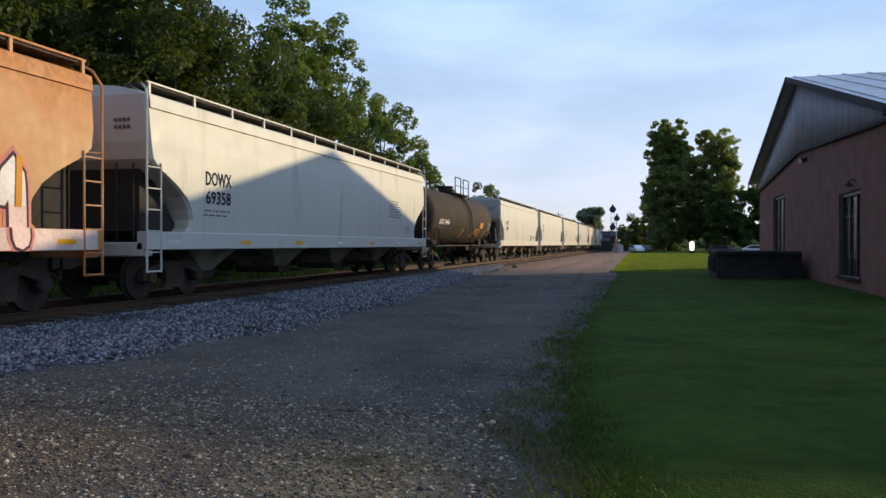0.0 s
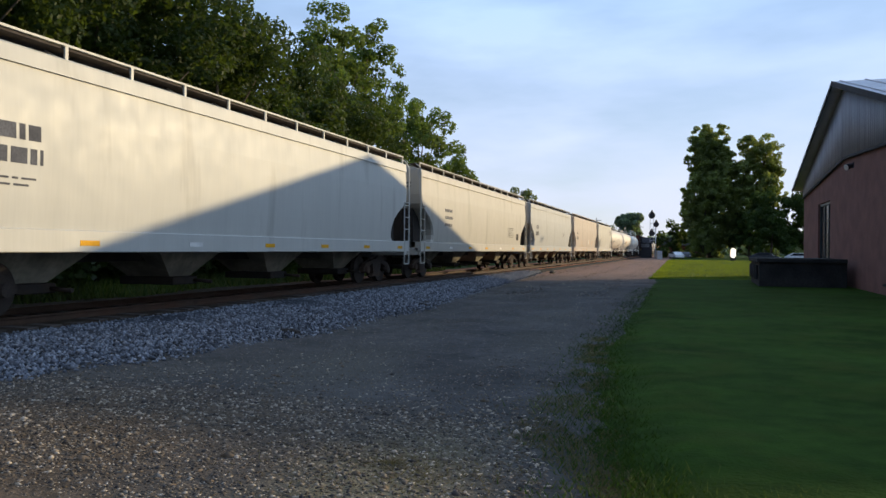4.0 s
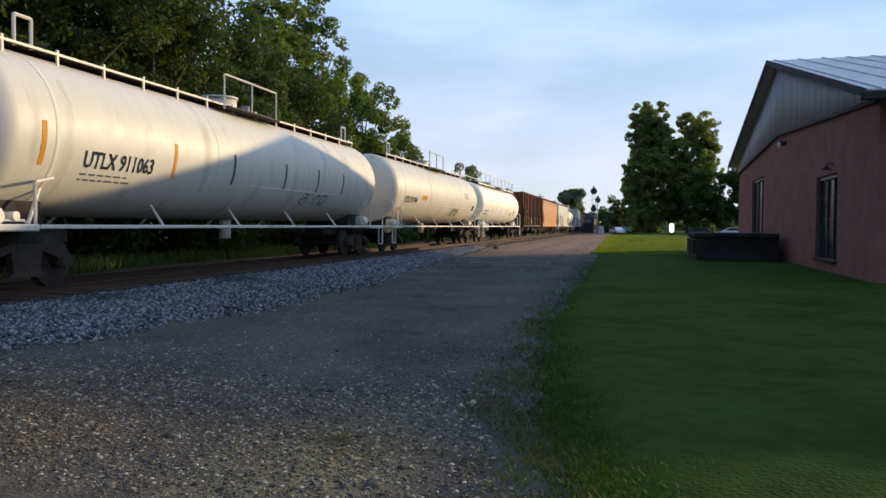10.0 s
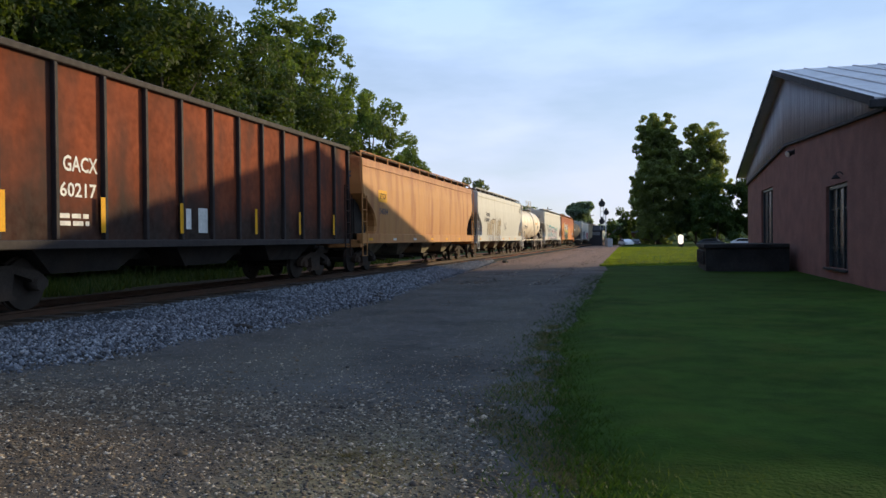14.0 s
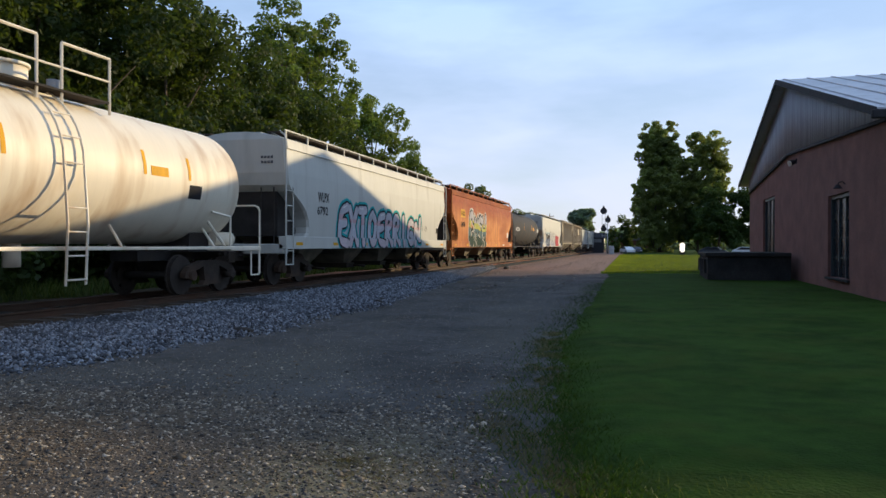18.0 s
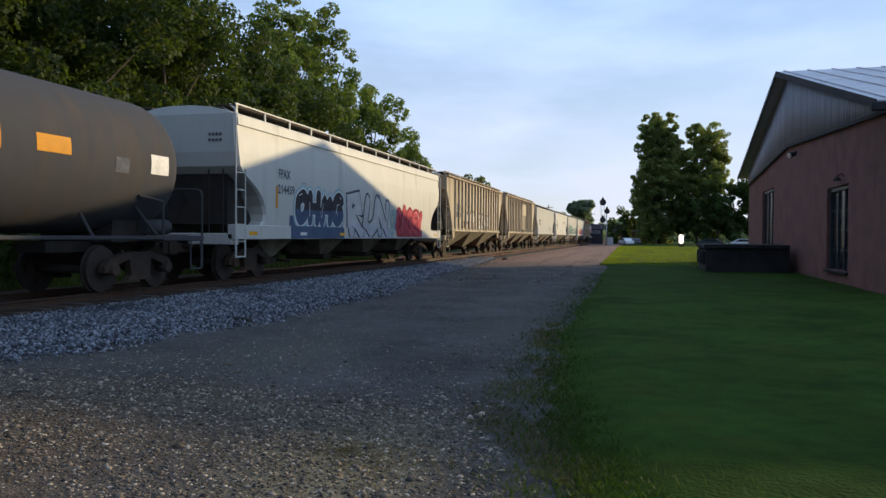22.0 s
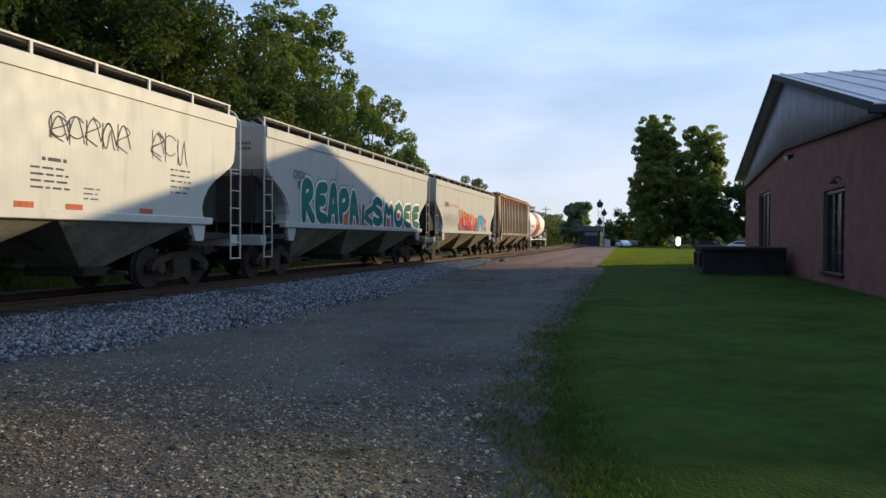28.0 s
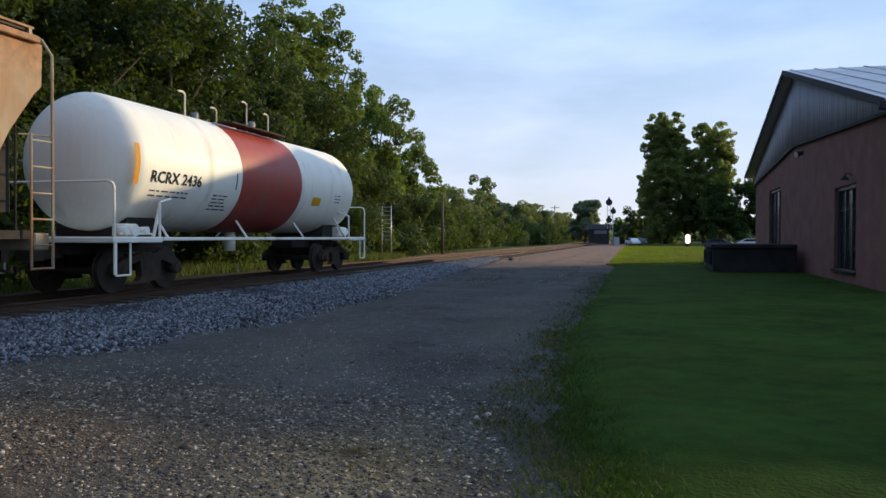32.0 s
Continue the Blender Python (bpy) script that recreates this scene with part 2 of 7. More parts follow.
# rust that starts under the roof edge, and soot low on the sides
overlay(M_ORANGE, (0.29, 0.045, 0.014), 2.5, 3.5, 1.5, 0.55, axis="Z", share=0.9)
overlay(M_RUSTCREAM, (0.44, 0.17, 0.05), 3.3, 4.2, 1.8, 0.5, axis="Z", share=0.75)
overlay(M_GRAINRUST, (0.33, 0.135, 0.05), 3.2, 4.2, 1.6, 0.8, axis="Z", share=0.75)
overlay(M_GRAIN, (0.22, 0.135, 0.075), 3.5, 4.5, 1.2, 0.9, axis="Z", share=0.5)
overlay(M_LIGHTORANGE, (0.33, 0.105, 0.035), 3.5, 4.2, 1.0, 0.7, axis="Z", share=0.8)
overlay(M_BROWN, (0.030, 0.024, 0.020), 2.3, 1.5, 1.5, 0.7, axis="Z", share=0.85)
M_BAY = material("grimy_bay_steel", (0.25, 0.228, 0.175), 0.8, gloss=0.2, vary=0.25, scale=1.2, dirt=(0.13, 0.11, 0.085), amount=0.5, dirt_scale=1.3)
M_BLACKTANK = paint("black_tank_paint", (0.058, 0.057, 0.060), 0.30, (0.085, 0.066, 0.052), 0.85, 0.12)
M_BROWNTANK = paint("brown_black_tank_paint", (0.044, 0.034, 0.029), 0.30, (0.075, 0.042, 0.027), 0.85, 0.12)
M_WHITETANK = paint("white_tank_paint", (0.86, 0.815, 0.71), 0.06)
M_CREAMTANK = paint("cream_tank_paint", (0.67, 0.595, 0.495), 0.10)
M_DIRTYTANK = paint("rust_streaked_tank_paint", (0.76, 0.665, 0.52), 0.26, (0.40, 0.22, 0.09))
M_REDBAND = paint("dull_red_band_paint", (0.33, 0.055, 0.04), 0.2)
M_STEEL = material("grimy_black_steel", (0.034, 0.030, 0.027), 0.8, vary=0.25, dirt=(0.05, 0.035, 0.025), amount=0.35, gloss=0.15)
M_TRUCK = material("rusty_brown_cast_steel", (0.042, 0.033, 0.027), 0.9, vary=0.3, dirt=(0.08, 0.048, 0.032), amount=0.4, gloss=0.15)
M_WHEEL = material("worn_wheel_steel", (0.042, 0.034, 0.029), 0.8, vary=0.2, gloss=0.15)
M_RAIL = material("rail_steel", (0.06, 0.038, 0.026), 0.7, vary=0.2, gloss=0.15, dirt=(0.07, 0.036, 0.022), amount=0.6)
M_INK = material("black_stencil_ink", (0.022, 0.022, 0.025), 0.8, vary=0.2, gloss=0.12)
M_PALEINK = material("white_stencil_ink", (0.62, 0.60, 0.56), 0.6, vary=0.2)
M_GREYINK = material("faded_grey_stencil", (0.11, 0.11, 0.12), 0.8, vary=0.25, gloss=0.12)
M_YELLOW = material("yellow_reflector", (0.68, 0.33, 0.012), 0.6, vary=0.12, gloss=0.15)
M_AMBER = material("amber_stripe", (0.60, 0.25, 0.015), 0.6, vary=0.12, gloss=0.15)
M_GALV = material("galvanised_steel", (0.22, 0.22, 0.22), 0.6, metal=0.4, vary=0.15)
M_BALLAST = stone_mix(material("blue_grey_ballast_stone", (0.178, 0.190, 0.214), 0.85, vary=0.3, scale=8, bump=0.3, gloss=0.3),
                      ((0.25, 0.25, 0.26), (0.55, 0.55, 0.56), (0.85, 0.85, 0.87), (1.15, 1.13, 1.12), (0.7, 0.7, 0.74), (1.5, 1.47, 1.42), (0.4, 0.4, 0.41)))
M_BALLASTBED = material("crushed_stone_bed", (0.045, 0.050, 0.060), 0.9, vary=0.5, scale=6, dirt=(0.026, 0.028, 0.033),
                        amount=0.6, dirt_scale=14.0, bump=1.0, bump_scale=22.0, gloss=0.1)
M_TRACKBED = material("oily_brown_ballast", (0.046, 0.034, 0.023), 0.95, vary=0.4, scale=5, dirt=(0.07, 0.042, 0.026), amount=0.35,
                      dirt_scale=1.2, bump=1.0, bump_scale=24.0, gloss=0.1)
# dark nearby, red far off: shade and sunlight put into the bed's colour
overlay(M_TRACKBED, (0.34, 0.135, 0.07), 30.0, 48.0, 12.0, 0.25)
M_GRAVEL = material("dusty_gravel", (0.071, 0.068, 0.065), 0.95, vary=0.35, scale=0.5, dirt=(0.098, 0.092, 0.078), amount=0.45,
                    dirt_scale=0.55, dirt_stretch=(1.0, 0.35, 1.0), bump=1.0, bump_scale=34.0, gloss=0.08)
# warm sunlight on the near gravel put into its colour as brown
overlay(M_GRAVEL, (0.105, 0.075, 0.050), 6.9, 5.4, 2.4, 0.7, x_mid=-4.6, x_half=3.0)
overlay(M_GRAVEL, (0.155, 0.128, 0.080), 6.2, 4.6, 2.0, 0.9, x_mid=-1.75, x_half=0.75)
# sunlight on the far drive put into its colour as paler reddish ground
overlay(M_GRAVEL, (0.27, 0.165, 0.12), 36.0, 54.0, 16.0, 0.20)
# stones of mixed tones; the tan also carries warm sunlight put into the colour
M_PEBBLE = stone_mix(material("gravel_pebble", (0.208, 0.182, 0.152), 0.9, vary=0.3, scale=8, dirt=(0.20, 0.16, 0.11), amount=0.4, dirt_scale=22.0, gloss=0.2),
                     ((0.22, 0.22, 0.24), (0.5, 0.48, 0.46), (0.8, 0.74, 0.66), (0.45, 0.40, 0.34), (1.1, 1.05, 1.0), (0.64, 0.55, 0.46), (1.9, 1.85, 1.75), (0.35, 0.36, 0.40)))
M_SOIL = material("grassy_soil", (0.06, 0.085, 0.025), 0.95, vary=0.3, scale=0.3, dirt=(0.10, 0.085, 0.05), amount=0.3,
                  dirt_scale=0.4, bump=0.6, gloss=0.05)
M_LAWN = material("mown_lawn", (0.027, 0.055, 0.008), 0.95, vary=0.3, scale=0.45, dirt=(0.046, 0.062, 0.011), amount=0.35,
                  dirt_scale=1.3, bump=1.0, bump_scale=30.0, gloss=0.03)
# one lawn in two copies: darker blades in shade, yellower brighter blades in sun
M_TURF = foliage("turf_blade", (0.020, 0.046, 0.008), (0.040, 0.070, 0.012), 1.5)
M_BLADE_SUN = foliage("grass_blade", (0.044, 0.077, 0.010), (0.080, 0.114, 0.015), 3.0, 1.2)
M_THATCH = foliage("brown_thatch", (0.085, 0.078, 0.046), (0.150, 0.130, 0.082))
M_DRYGRASS = foliage("dry_grass_blade", (0.050, 0.085, 0.022), (0.115, 0.135, 0.045))
M_TIE = material("creosoted_wood", (0.055, 0.042, 0.034), 0.9, vary=0.3, stretch=(0.3, 4, 4), bump=0.4, piece=0.3, single=True)
M_BARK = material("bark", (0.11, 0.085, 0.06), 0.95, vary=0.35, scale=3, stretch=(1, 1, 0.3), bump=0.8, bump_scale=8)
M_LEAF_WOOD = foliage("woodland_leaf", (0.038, 0.061, 0.018), (0.060, 0.088, 0.025), 1.4)
M_LEAF_BROAD = foliage("broad_leaf", (0.075, 0.110, 0.034), (0.125, 0.162, 0.050), 1.9, 0.95)
M_LEAF_LAWN = foliage("sunlit_olive_leaf", (0.120, 0.152, 0.062), (0.180, 0.212, 0.088), 2.3)
# distance haze put into a paler, greyer leaf colour
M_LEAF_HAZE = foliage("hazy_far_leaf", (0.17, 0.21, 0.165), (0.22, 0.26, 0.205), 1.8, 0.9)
M_LEAF_DARK = foliage("dark_leaf", (0.048, 0.082, 0.026), (0.080, 0.122, 0.034))
# paler leaf colour with some distance haze put into it
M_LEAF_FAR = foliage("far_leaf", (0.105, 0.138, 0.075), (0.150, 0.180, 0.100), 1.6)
M_MORTAR = material("brick_and_mortar_wall", (0.225, 0.112, 0.092), 0.92, vary=0.15, scale=1.2, gloss=0.15, bump=0.5, bump_scale=30)
M_SIDING = material("grey_metal_siding", (0.33, 0.335, 0.37), 0.6, metal=0.1, vary=0.12, scale=0.8, stretch=(1, 2, 0.2), dirt=(0.22, 0.215, 0.23),
                    amount=0.3, dirt_stretch=(1, 3, 0.2))
M_ROOF = material("pale_metal_roof", (0.52, 0.50, 0.52), 0.5, metal=0.2, vary=0.1, scale=0.6, dirt=(0.30, 0.25, 0.22), amount=0.25)
M_DARKTRIM = material("dark_trim_paint", (0.045, 0.042, 0.045), 0.8, vary=0.2, gloss=0.12)
M_GREENFRAME = material("grey_green_window_frame", (0.036, 0.048, 0.052), 0.5, vary=0.15)
M_GLASS = material("dark_window_glass", (0.012, 0.015, 0.019), 0.3, vary=0.1, gloss=0.25)
M_CONCRETE = material("dark_stained_concrete", (0.040, 0.038, 0.036), 0.9, vary=0.25, scale=1.5, dirt=(0.024, 0.024, 0.023), amount=0.4, bump=0.4, gloss=0.15)
M_LAMPGLASS = material("frosted_lamp_glass", (0.7, 0.68, 0.62), 0.25, vary=0.05)
M_SIGNAL = material("signal_black", (0.02, 0.02, 0.022), 0.5, vary=0.15)
M_MAST = material("aluminium_paint", (0.45, 0.46, 0.47), 0.45, metal=0.4, vary=0.1)
M_CARWHITE = material("white_vehicle_paint", (0.75, 0.75, 0.75), 0.25, vary=0.03)
M_CARDARK = material("dark_vehicle_paint", (0.05, 0.055, 0.065), 0.25, vary=0.05)
# own emission for the panel added as a bright spot
M_LIT = material("glowing_white_panel", (0.8, 0.78, 0.72), 0.5, vary=0.04)
M_LIT.node_tree.nodes["Principled BSDF"].inputs["Emission Color"].default_value = (1.0, 0.86, 0.66, 1)
M_LIT.node_tree.nodes["Principled BSDF"].inputs["Emission Strength"].default_value = 1.3
M_RUBBER = material("tyre_rubber", (0.02, 0.02, 0.02), 0.8, vary=0.1)
M_POLE = material("weathered_pole_wood", (0.12, 0.085, 0.06), 0.9, vary=0.25, stretch=(1, 1, 0.2))


# ---------------------------------------------------------------- mesh tools
def box(bm, x0, x1, y0, y1, z0, z1):
    v = [bm.verts.new(p) for p in ((x0, y0, z0), (x1, y0, z0), (x1, y1, z0), (x0, y1, z0),
                                   (x0, y0, z1), (x1, y0, z1), (x1, y1, z1), (x0, y1, z1))]
    for f in ((0, 3, 2, 1), (4, 5, 6, 7), (0, 1, 5, 4), (1, 2, 6, 5), (2, 3, 7, 6), (3, 0, 4, 7)):
        bm.faces.new([v[i] for i in f])
    return bm


def bevelled(bm, width, segments=1):
    bmesh.ops.bevel(bm, geom=list(bm.edges), offset=width, segments=segments, affect="EDGES", clamp_overlap=True)
    return bm


def rod(bm, a, b, r, seg=8, r2=None):
    """A round bar from a to b, capped."""
    a, b = Vector(a), Vector(b)
    q = (b - a).to_track_quat("Z", "Y")
    rings = []
    for p, rad in ((a, r), (b, r if r2 is None else r2)):
        rings.append([bm.verts.new(p + q @ Vector((rad * math.cos(k * math.tau / seg), rad * math.sin(k * math.tau / seg), 0)))
                      for k in range(seg)])
    for k in range(seg):
        f = bm.faces.new((rings[0][k], rings[0][(k + 1) % seg], rings[1][(k + 1) % seg], rings[1][k]))
        f.smooth = seg > 6
    bm.faces.new(rings[0][::-1])
    bm.faces.new(rings[1])
    return bm


def pipe(bm, points, r, seg=6):
    for a, b in zip(points, points[1:]):
        rod(bm, a, b, r, seg)
    return bm


def loft(bm, rings, cap=True, smooth=False, close=True):
    """Skin through rings of equally many points."""
    rows = [[bm.verts.new(p) for p in ring] for ring in rings]
    n = len(rows[0])
    for a, b in zip(rows, rows[1:]):
        for k in range(n if close else n - 1):
            f = bm.faces.new((a[k], a[(k + 1) % n], b[(k + 1) % n], b[k]))
            f.smooth = smooth
    if cap:
        bm.faces.new(rows[0][::-1])
        bm.faces.new(rows[-1])
    return bm


def prism_x(bm, outline, x0, x1):
    """A plate with the outline of (y, z) points, from x0 to x1."""
    return loft(bm, [[(x0, y, z) for y, z in outline], [(x1, y, z) for y, z in outline]])


def finish(bm, name):
    bmesh.ops.recalc_face_normals(bm, faces=bm.faces)
    me = bpy.data.meshes.new(name)
    bm.to_mesh(me)
    bm.free()
    return me


def part(name, bm, mat, parent=None, label="", at=None):
    """Links a bmesh or a ready mesh as one object under a thing or a part."""
    if isinstance(bm, bmesh.types.BMesh):
        me = finish(bm, name)
        me.materials.append(mat)
    else:
        me = bm
        if not me.materials:
            me.materials.append(mat)
    ob = new(name, me)
    ob.parent = parent
    if at is not None:
        ob.matrix_basis = at
    return tagged(ob, label) if label else ob


def thing(name, label, category, group="", kind="", at=None):
    ob = new(name)
    if at is not None:
        ob.matrix_basis = at
    return tagged(ob, label, category, group, kind)


def raw_mesh(name, verts, faces, mat, smooth=False):
    me = bpy.data.meshes.new(name)
    verts, faces = np.asarray(verts, np.float32), np.asarray(faces, np.int32)
    k = faces.shape[1]
    me.vertices.add(len(verts))
    me.vertices.foreach_set("co", verts.ravel())
    me.loops.add(faces.size)
    me.loops.foreach_set("vertex_index", faces.ravel())
    me.polygons.add(len(faces))
    me.polygons.foreach_set("loop_start", np.arange(0, faces.size, k, dtype=np.int32))
    me.polygons.foreach_set("loop_total", np.full(len(faces), k, np.int32))
    me.update(calc_edges=True)
    me.materials.append(mat)
    return me


BM = bmesh.new
SHARED = {}


def shared(key, make, mat):
    if key not in SHARED:
        SHARED[key] = finish(make(), key.split("|")[0])
        SHARED[key].materials.append(mat)
    return SHARED[key]


# ---------------------------------------------------------------- ground
def wavy(y, seed, size):
    return size * noise.noise(Vector((seed, y * 0.35, 0))) + size * 0.5 * noise.noise(Vector((seed, y * 1.3, 5)))


def LAWN_NEAR(y):
    rows = ((4.0, -0.30), (4.8, -0.50), (5.6, -0.76), (7.2, -1.00), (11.0, -1.36), (14.0, -1.48))
    for (a, p), (b, q) in zip(rows, rows[1:]):
        if y < b:
            return p + (q - p) * max(0.0, (y - a) / (b - a))
    return -1.48


def lawn_edge(y):
    if y < 14:
        base = LAWN_NEAR(y)
    else:
        base = -1.48 - (y - 14) * 0.014 if y < 45 else -1.91 - (y - 45) * 0.010 if y < 100 else -2.46 - (y - 100) * 0.012
    return base + wavy(y, 3.1, 0.13) + (0.10 * noise.noise(Vector((1.2, y * 4.1, 3))) + 0.07 * noise.noise(Vector((6.2, y * 9.0, 3))) if y < 40 else 0.0)


def ballast_foot(y):
    base = -6.72 if y < 18 else -6.72 - (y - 18) * 0.088
    return max(-9.7, base) + wavy(y, 8.3, 0.18)


def strip(name, mat, ys, columns, label, category, kind="structure"):
    """A sheet along the track: for each y, the (x, z) points that columns(y) gives."""
    rows = [columns(y) for y in ys]
    n = len(rows[0])
    verts = [(x, y, z) for y, row in zip(ys, rows) for x, z in row]
    faces = [(i * n + k, i * n + k + 1, (i + 1) * n + k + 1, (i + 1) * n + k) for i in range(len(ys) - 1) for k in range(n - 1)]
    ob = new(name, raw_mesh(name, verts, faces, mat))
    return tagged(ob, label, category, kind=kind)


NEAR_Y = [-60, -30, -15, -6] + [0.1 * k for k in range(0, 160)] + [16 + 0.25 * k for k in range(0, 176)] + [60 + 2.0 * k for k in range(20)] + [100 + 10 * k for k in range(11)] + \
         [220 + 40 * k for k in range(30)]

strip("ground", M_SOIL, [-900, -200, -60, -20, 0, 20, 40, 60, 80, 100, 150, 200, 300, 500, 900, 2600],
      lambda y: [(x, -0.07) for x in (-2500, -600, -150, -60, -30, -16, -8, 0, 8, 20, 60, 200, 700, 2500)],
      "flat grassy soil running out to the horizon", "ground")


def rise(y):
    return 0.24 * max(0.0, min(1.0, (12.5 - y) / 7.0))


def slope_z(x, y):
    """The drive lies a little higher towards the track."""
    u = max(0.0, min(1.0, (x + 9.8) / (lawn_edge(y) + 10.7)))
    return rise(y) * (1 - 0.5 * u * u)


def bump_z(x, y, size=0.02):
    return size * noise.noise(Vector((x * 0.9, y * 0.9, 1.7))) + size * 0.7 * noise.noise(Vector((x * 0.25, y * 0.25, 9.1)))


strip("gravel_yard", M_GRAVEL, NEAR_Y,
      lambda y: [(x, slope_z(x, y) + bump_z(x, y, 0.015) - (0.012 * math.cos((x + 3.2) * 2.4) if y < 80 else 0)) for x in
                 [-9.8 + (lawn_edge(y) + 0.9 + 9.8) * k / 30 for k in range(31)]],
      "dusty grey gravel drive with worn wheel tracks, sunlit tones put into both ends", "gravel drive")
strip("lawn", M_LAWN, NEAR_Y,
      lambda y: [(lawn_edge(y) + dx, rise(y) * 0.6 - 0.035 + min(1.0, dx / 0.9) * 0.10 + bump_z(dx, y, 0.02)) for dx in
                 (0.0, 0.12, 0.3, 0.6, 0.9, 1.5, 2.4, 3.4, 4.6, 6, 8, 12, 20, 40, 90)],
      "mown green lawn beside the brick building", "lawn")
strip("ballast_shoulder", M_BALLASTBED, NEAR_Y,
      lambda y: [(ballast_foot(y) + (-9.6 - ballast_foot(y)) * k / 8, -0.02 + rise(y) * (1 - k / 8) + 0.28 * (k / 8) ** 0.8 + bump_z(k * 0.4, y, 0.03)) for k in range(9)],
      "sloping shoulder of blue-grey crushed stone ballast", "ballast")
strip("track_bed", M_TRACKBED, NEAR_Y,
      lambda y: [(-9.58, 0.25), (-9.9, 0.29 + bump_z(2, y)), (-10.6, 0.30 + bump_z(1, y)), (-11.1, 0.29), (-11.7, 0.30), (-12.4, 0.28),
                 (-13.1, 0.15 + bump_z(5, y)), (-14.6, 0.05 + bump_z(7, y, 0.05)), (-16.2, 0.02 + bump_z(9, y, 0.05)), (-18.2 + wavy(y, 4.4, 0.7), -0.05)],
      "oily brown track bed with rust stains, far sunlight put into its redder colour", "track bed")

# the track: two rails on wooden ties
RAIL_TOP = 0.44
track = thing("railway_track", "single railway track with rusty rails on dark wooden ties", "railway track", kind="structure")
for side in (-1, 1):
    bm = BM()
    prof = [(-0.07, 0), (0.07, 0), (0.07, 0.012), (0.012, 0.03), (0.012, 0.11), (0.036, 0.125), (0.036, 0.155), (-0.036, 0.155), (-0.036, 0.125),
            (-0.012, 0.11), (-0.012, 0.03), (-0.07, 0.012)]
    loft(bm, [[(-11.1 + side * 0.755 + x, y, RAIL_TOP - 0.155 + z) for x, z in prof] for y in (-80, 0, 60, 200, 1400)])
    part("rail", bm, M_RAIL, track, "worn steel rail with a rusty web")
tie_mesh = shared("tie|", lambda: bevelled(box(BM(), -1.3, 1.3, -0.115, 0.115, -0.12, 0.03), 0.012), M_TIE)
for k in range(300):
    part("tie", tie_mesh, M_TIE, track, at=pose(-11.1 + random.uniform(-0.04, 0.04), -4 + 0.52 * k, 0.275 + random.uniform(-0.012, 0.012),
                                               0, 0, random.uniform(-1.2, 1.2)))
bm = BM()
for k in range(900):
    box(bm, -12.4, -9.8, 152.1 + 0.52 * k, 152.33 + 0.52 * k, 0.16, 0.305)
tagged(part("far_ties", bm, M_TIE, track), kind="stuff")


# ---------------------------------------------------------------- loose stones and grass
def octa():
    v = np.array([(1, 0.1, 0), (0, 1, 0.2), (-1, 0, -0.1), (-0.2, -1, 0), (0.1, 0.1, 1), (0, 0, -1)])
    f = np.array([(0, 1, 4), (1, 2, 4), (2, 3, 4), (3, 0, 4), (1, 0, 5), (2, 1, 5), (3, 2, 5), (0, 3, 5)])
    return v, f


def scatter_stones(name, mat, places, sizes, label, category, flat=0.65):
    v0, f0 = octa()
    rng = np.random.default_rng(len(places))
    n = len(places)
    jit = 1 + rng.uniform(-0.42, 0.42, (n, len(v0), 1))
    v = v0[None] * jit * sizes[:, None, None] * rng.uniform(0.65, 1.2, (n, 1, 3)) * np.array((1, 1, flat))
    a = rng.uniform(0, math.tau, n)
    c, s = np.cos(a)[:, None], np.sin(a)[:, None]
    v = np.stack((v[..., 0] * c - v[..., 1] * s, v[..., 0] * s + v[..., 1] * c, v[..., 2]), -1) + places[:, None]
    f = f0[None] + len(v0) * np.arange(n)[:, None, None]
    return tagged(new(name, raw_mesh(name, v.reshape(-1, 3), f.reshape(-1, 3), mat)), label, category, kind="stuff")


rng = np.random.default_rng(5)
pts = []
for _ in range(46000):
    y = 2.5 + 50 * rng.random() ** 1.5
    foot = ballast_foot(y)
    k = rng.random() ** 0.9
    x = foot + 0.22 + (-9.95 - foot) * k + 0.10 * rng.normal() * (k < 0.1)
    pts.append((x, y, -0.02 + rise(y) * (1 - k) + 0.28 * max(0.0, k) ** 0.8 + 0.012))
pts, sizes = np.array(pts), rng.uniform(0.016, 0.042, len(pts))
scatter_stones("ballast_stones", M_BALLAST, pts, sizes, "loose blue-grey angular ballast stones", "ballast stones", 0.85)
pts = []
for _ in range(46000):
    y = 3.4 + 24 * rng.random() ** 1.5
    x0, x1 = -7.1, lawn_edge(y) + 0.1
    x = x0 + (x1 - x0) * rng.random()
    pts.append((x, y, slope_z(x, y) + bump_z(x, y, 0.015) - 0.012 * math.cos((x + 3.2) * 2.4)))
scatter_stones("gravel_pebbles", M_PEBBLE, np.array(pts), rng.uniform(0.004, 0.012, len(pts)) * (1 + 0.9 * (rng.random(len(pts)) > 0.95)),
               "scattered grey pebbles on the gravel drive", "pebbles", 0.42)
pts = []
for _ in range(25000):
    y = 3.5 + (2.6 + 0.7 * rng.random() + abs(rng.normal(0, 2.2)) * (rng.random() < 0.35)) * rng.random() ** 0.9
    x = -7.0 + (lawn_edge(y) + 6.7) * rng.random()
    pts.append((x, y, slope_z(x, y) + bump_z(x, y, 0.015) - 0.012 * math.cos((x + 3.2) * 2.4)))
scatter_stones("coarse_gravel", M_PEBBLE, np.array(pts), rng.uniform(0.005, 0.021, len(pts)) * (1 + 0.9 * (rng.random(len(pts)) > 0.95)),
               "coarse grey and tan gravel underfoot, with warm sunlight put into the tan", "gravel", 0.55)
pts = []
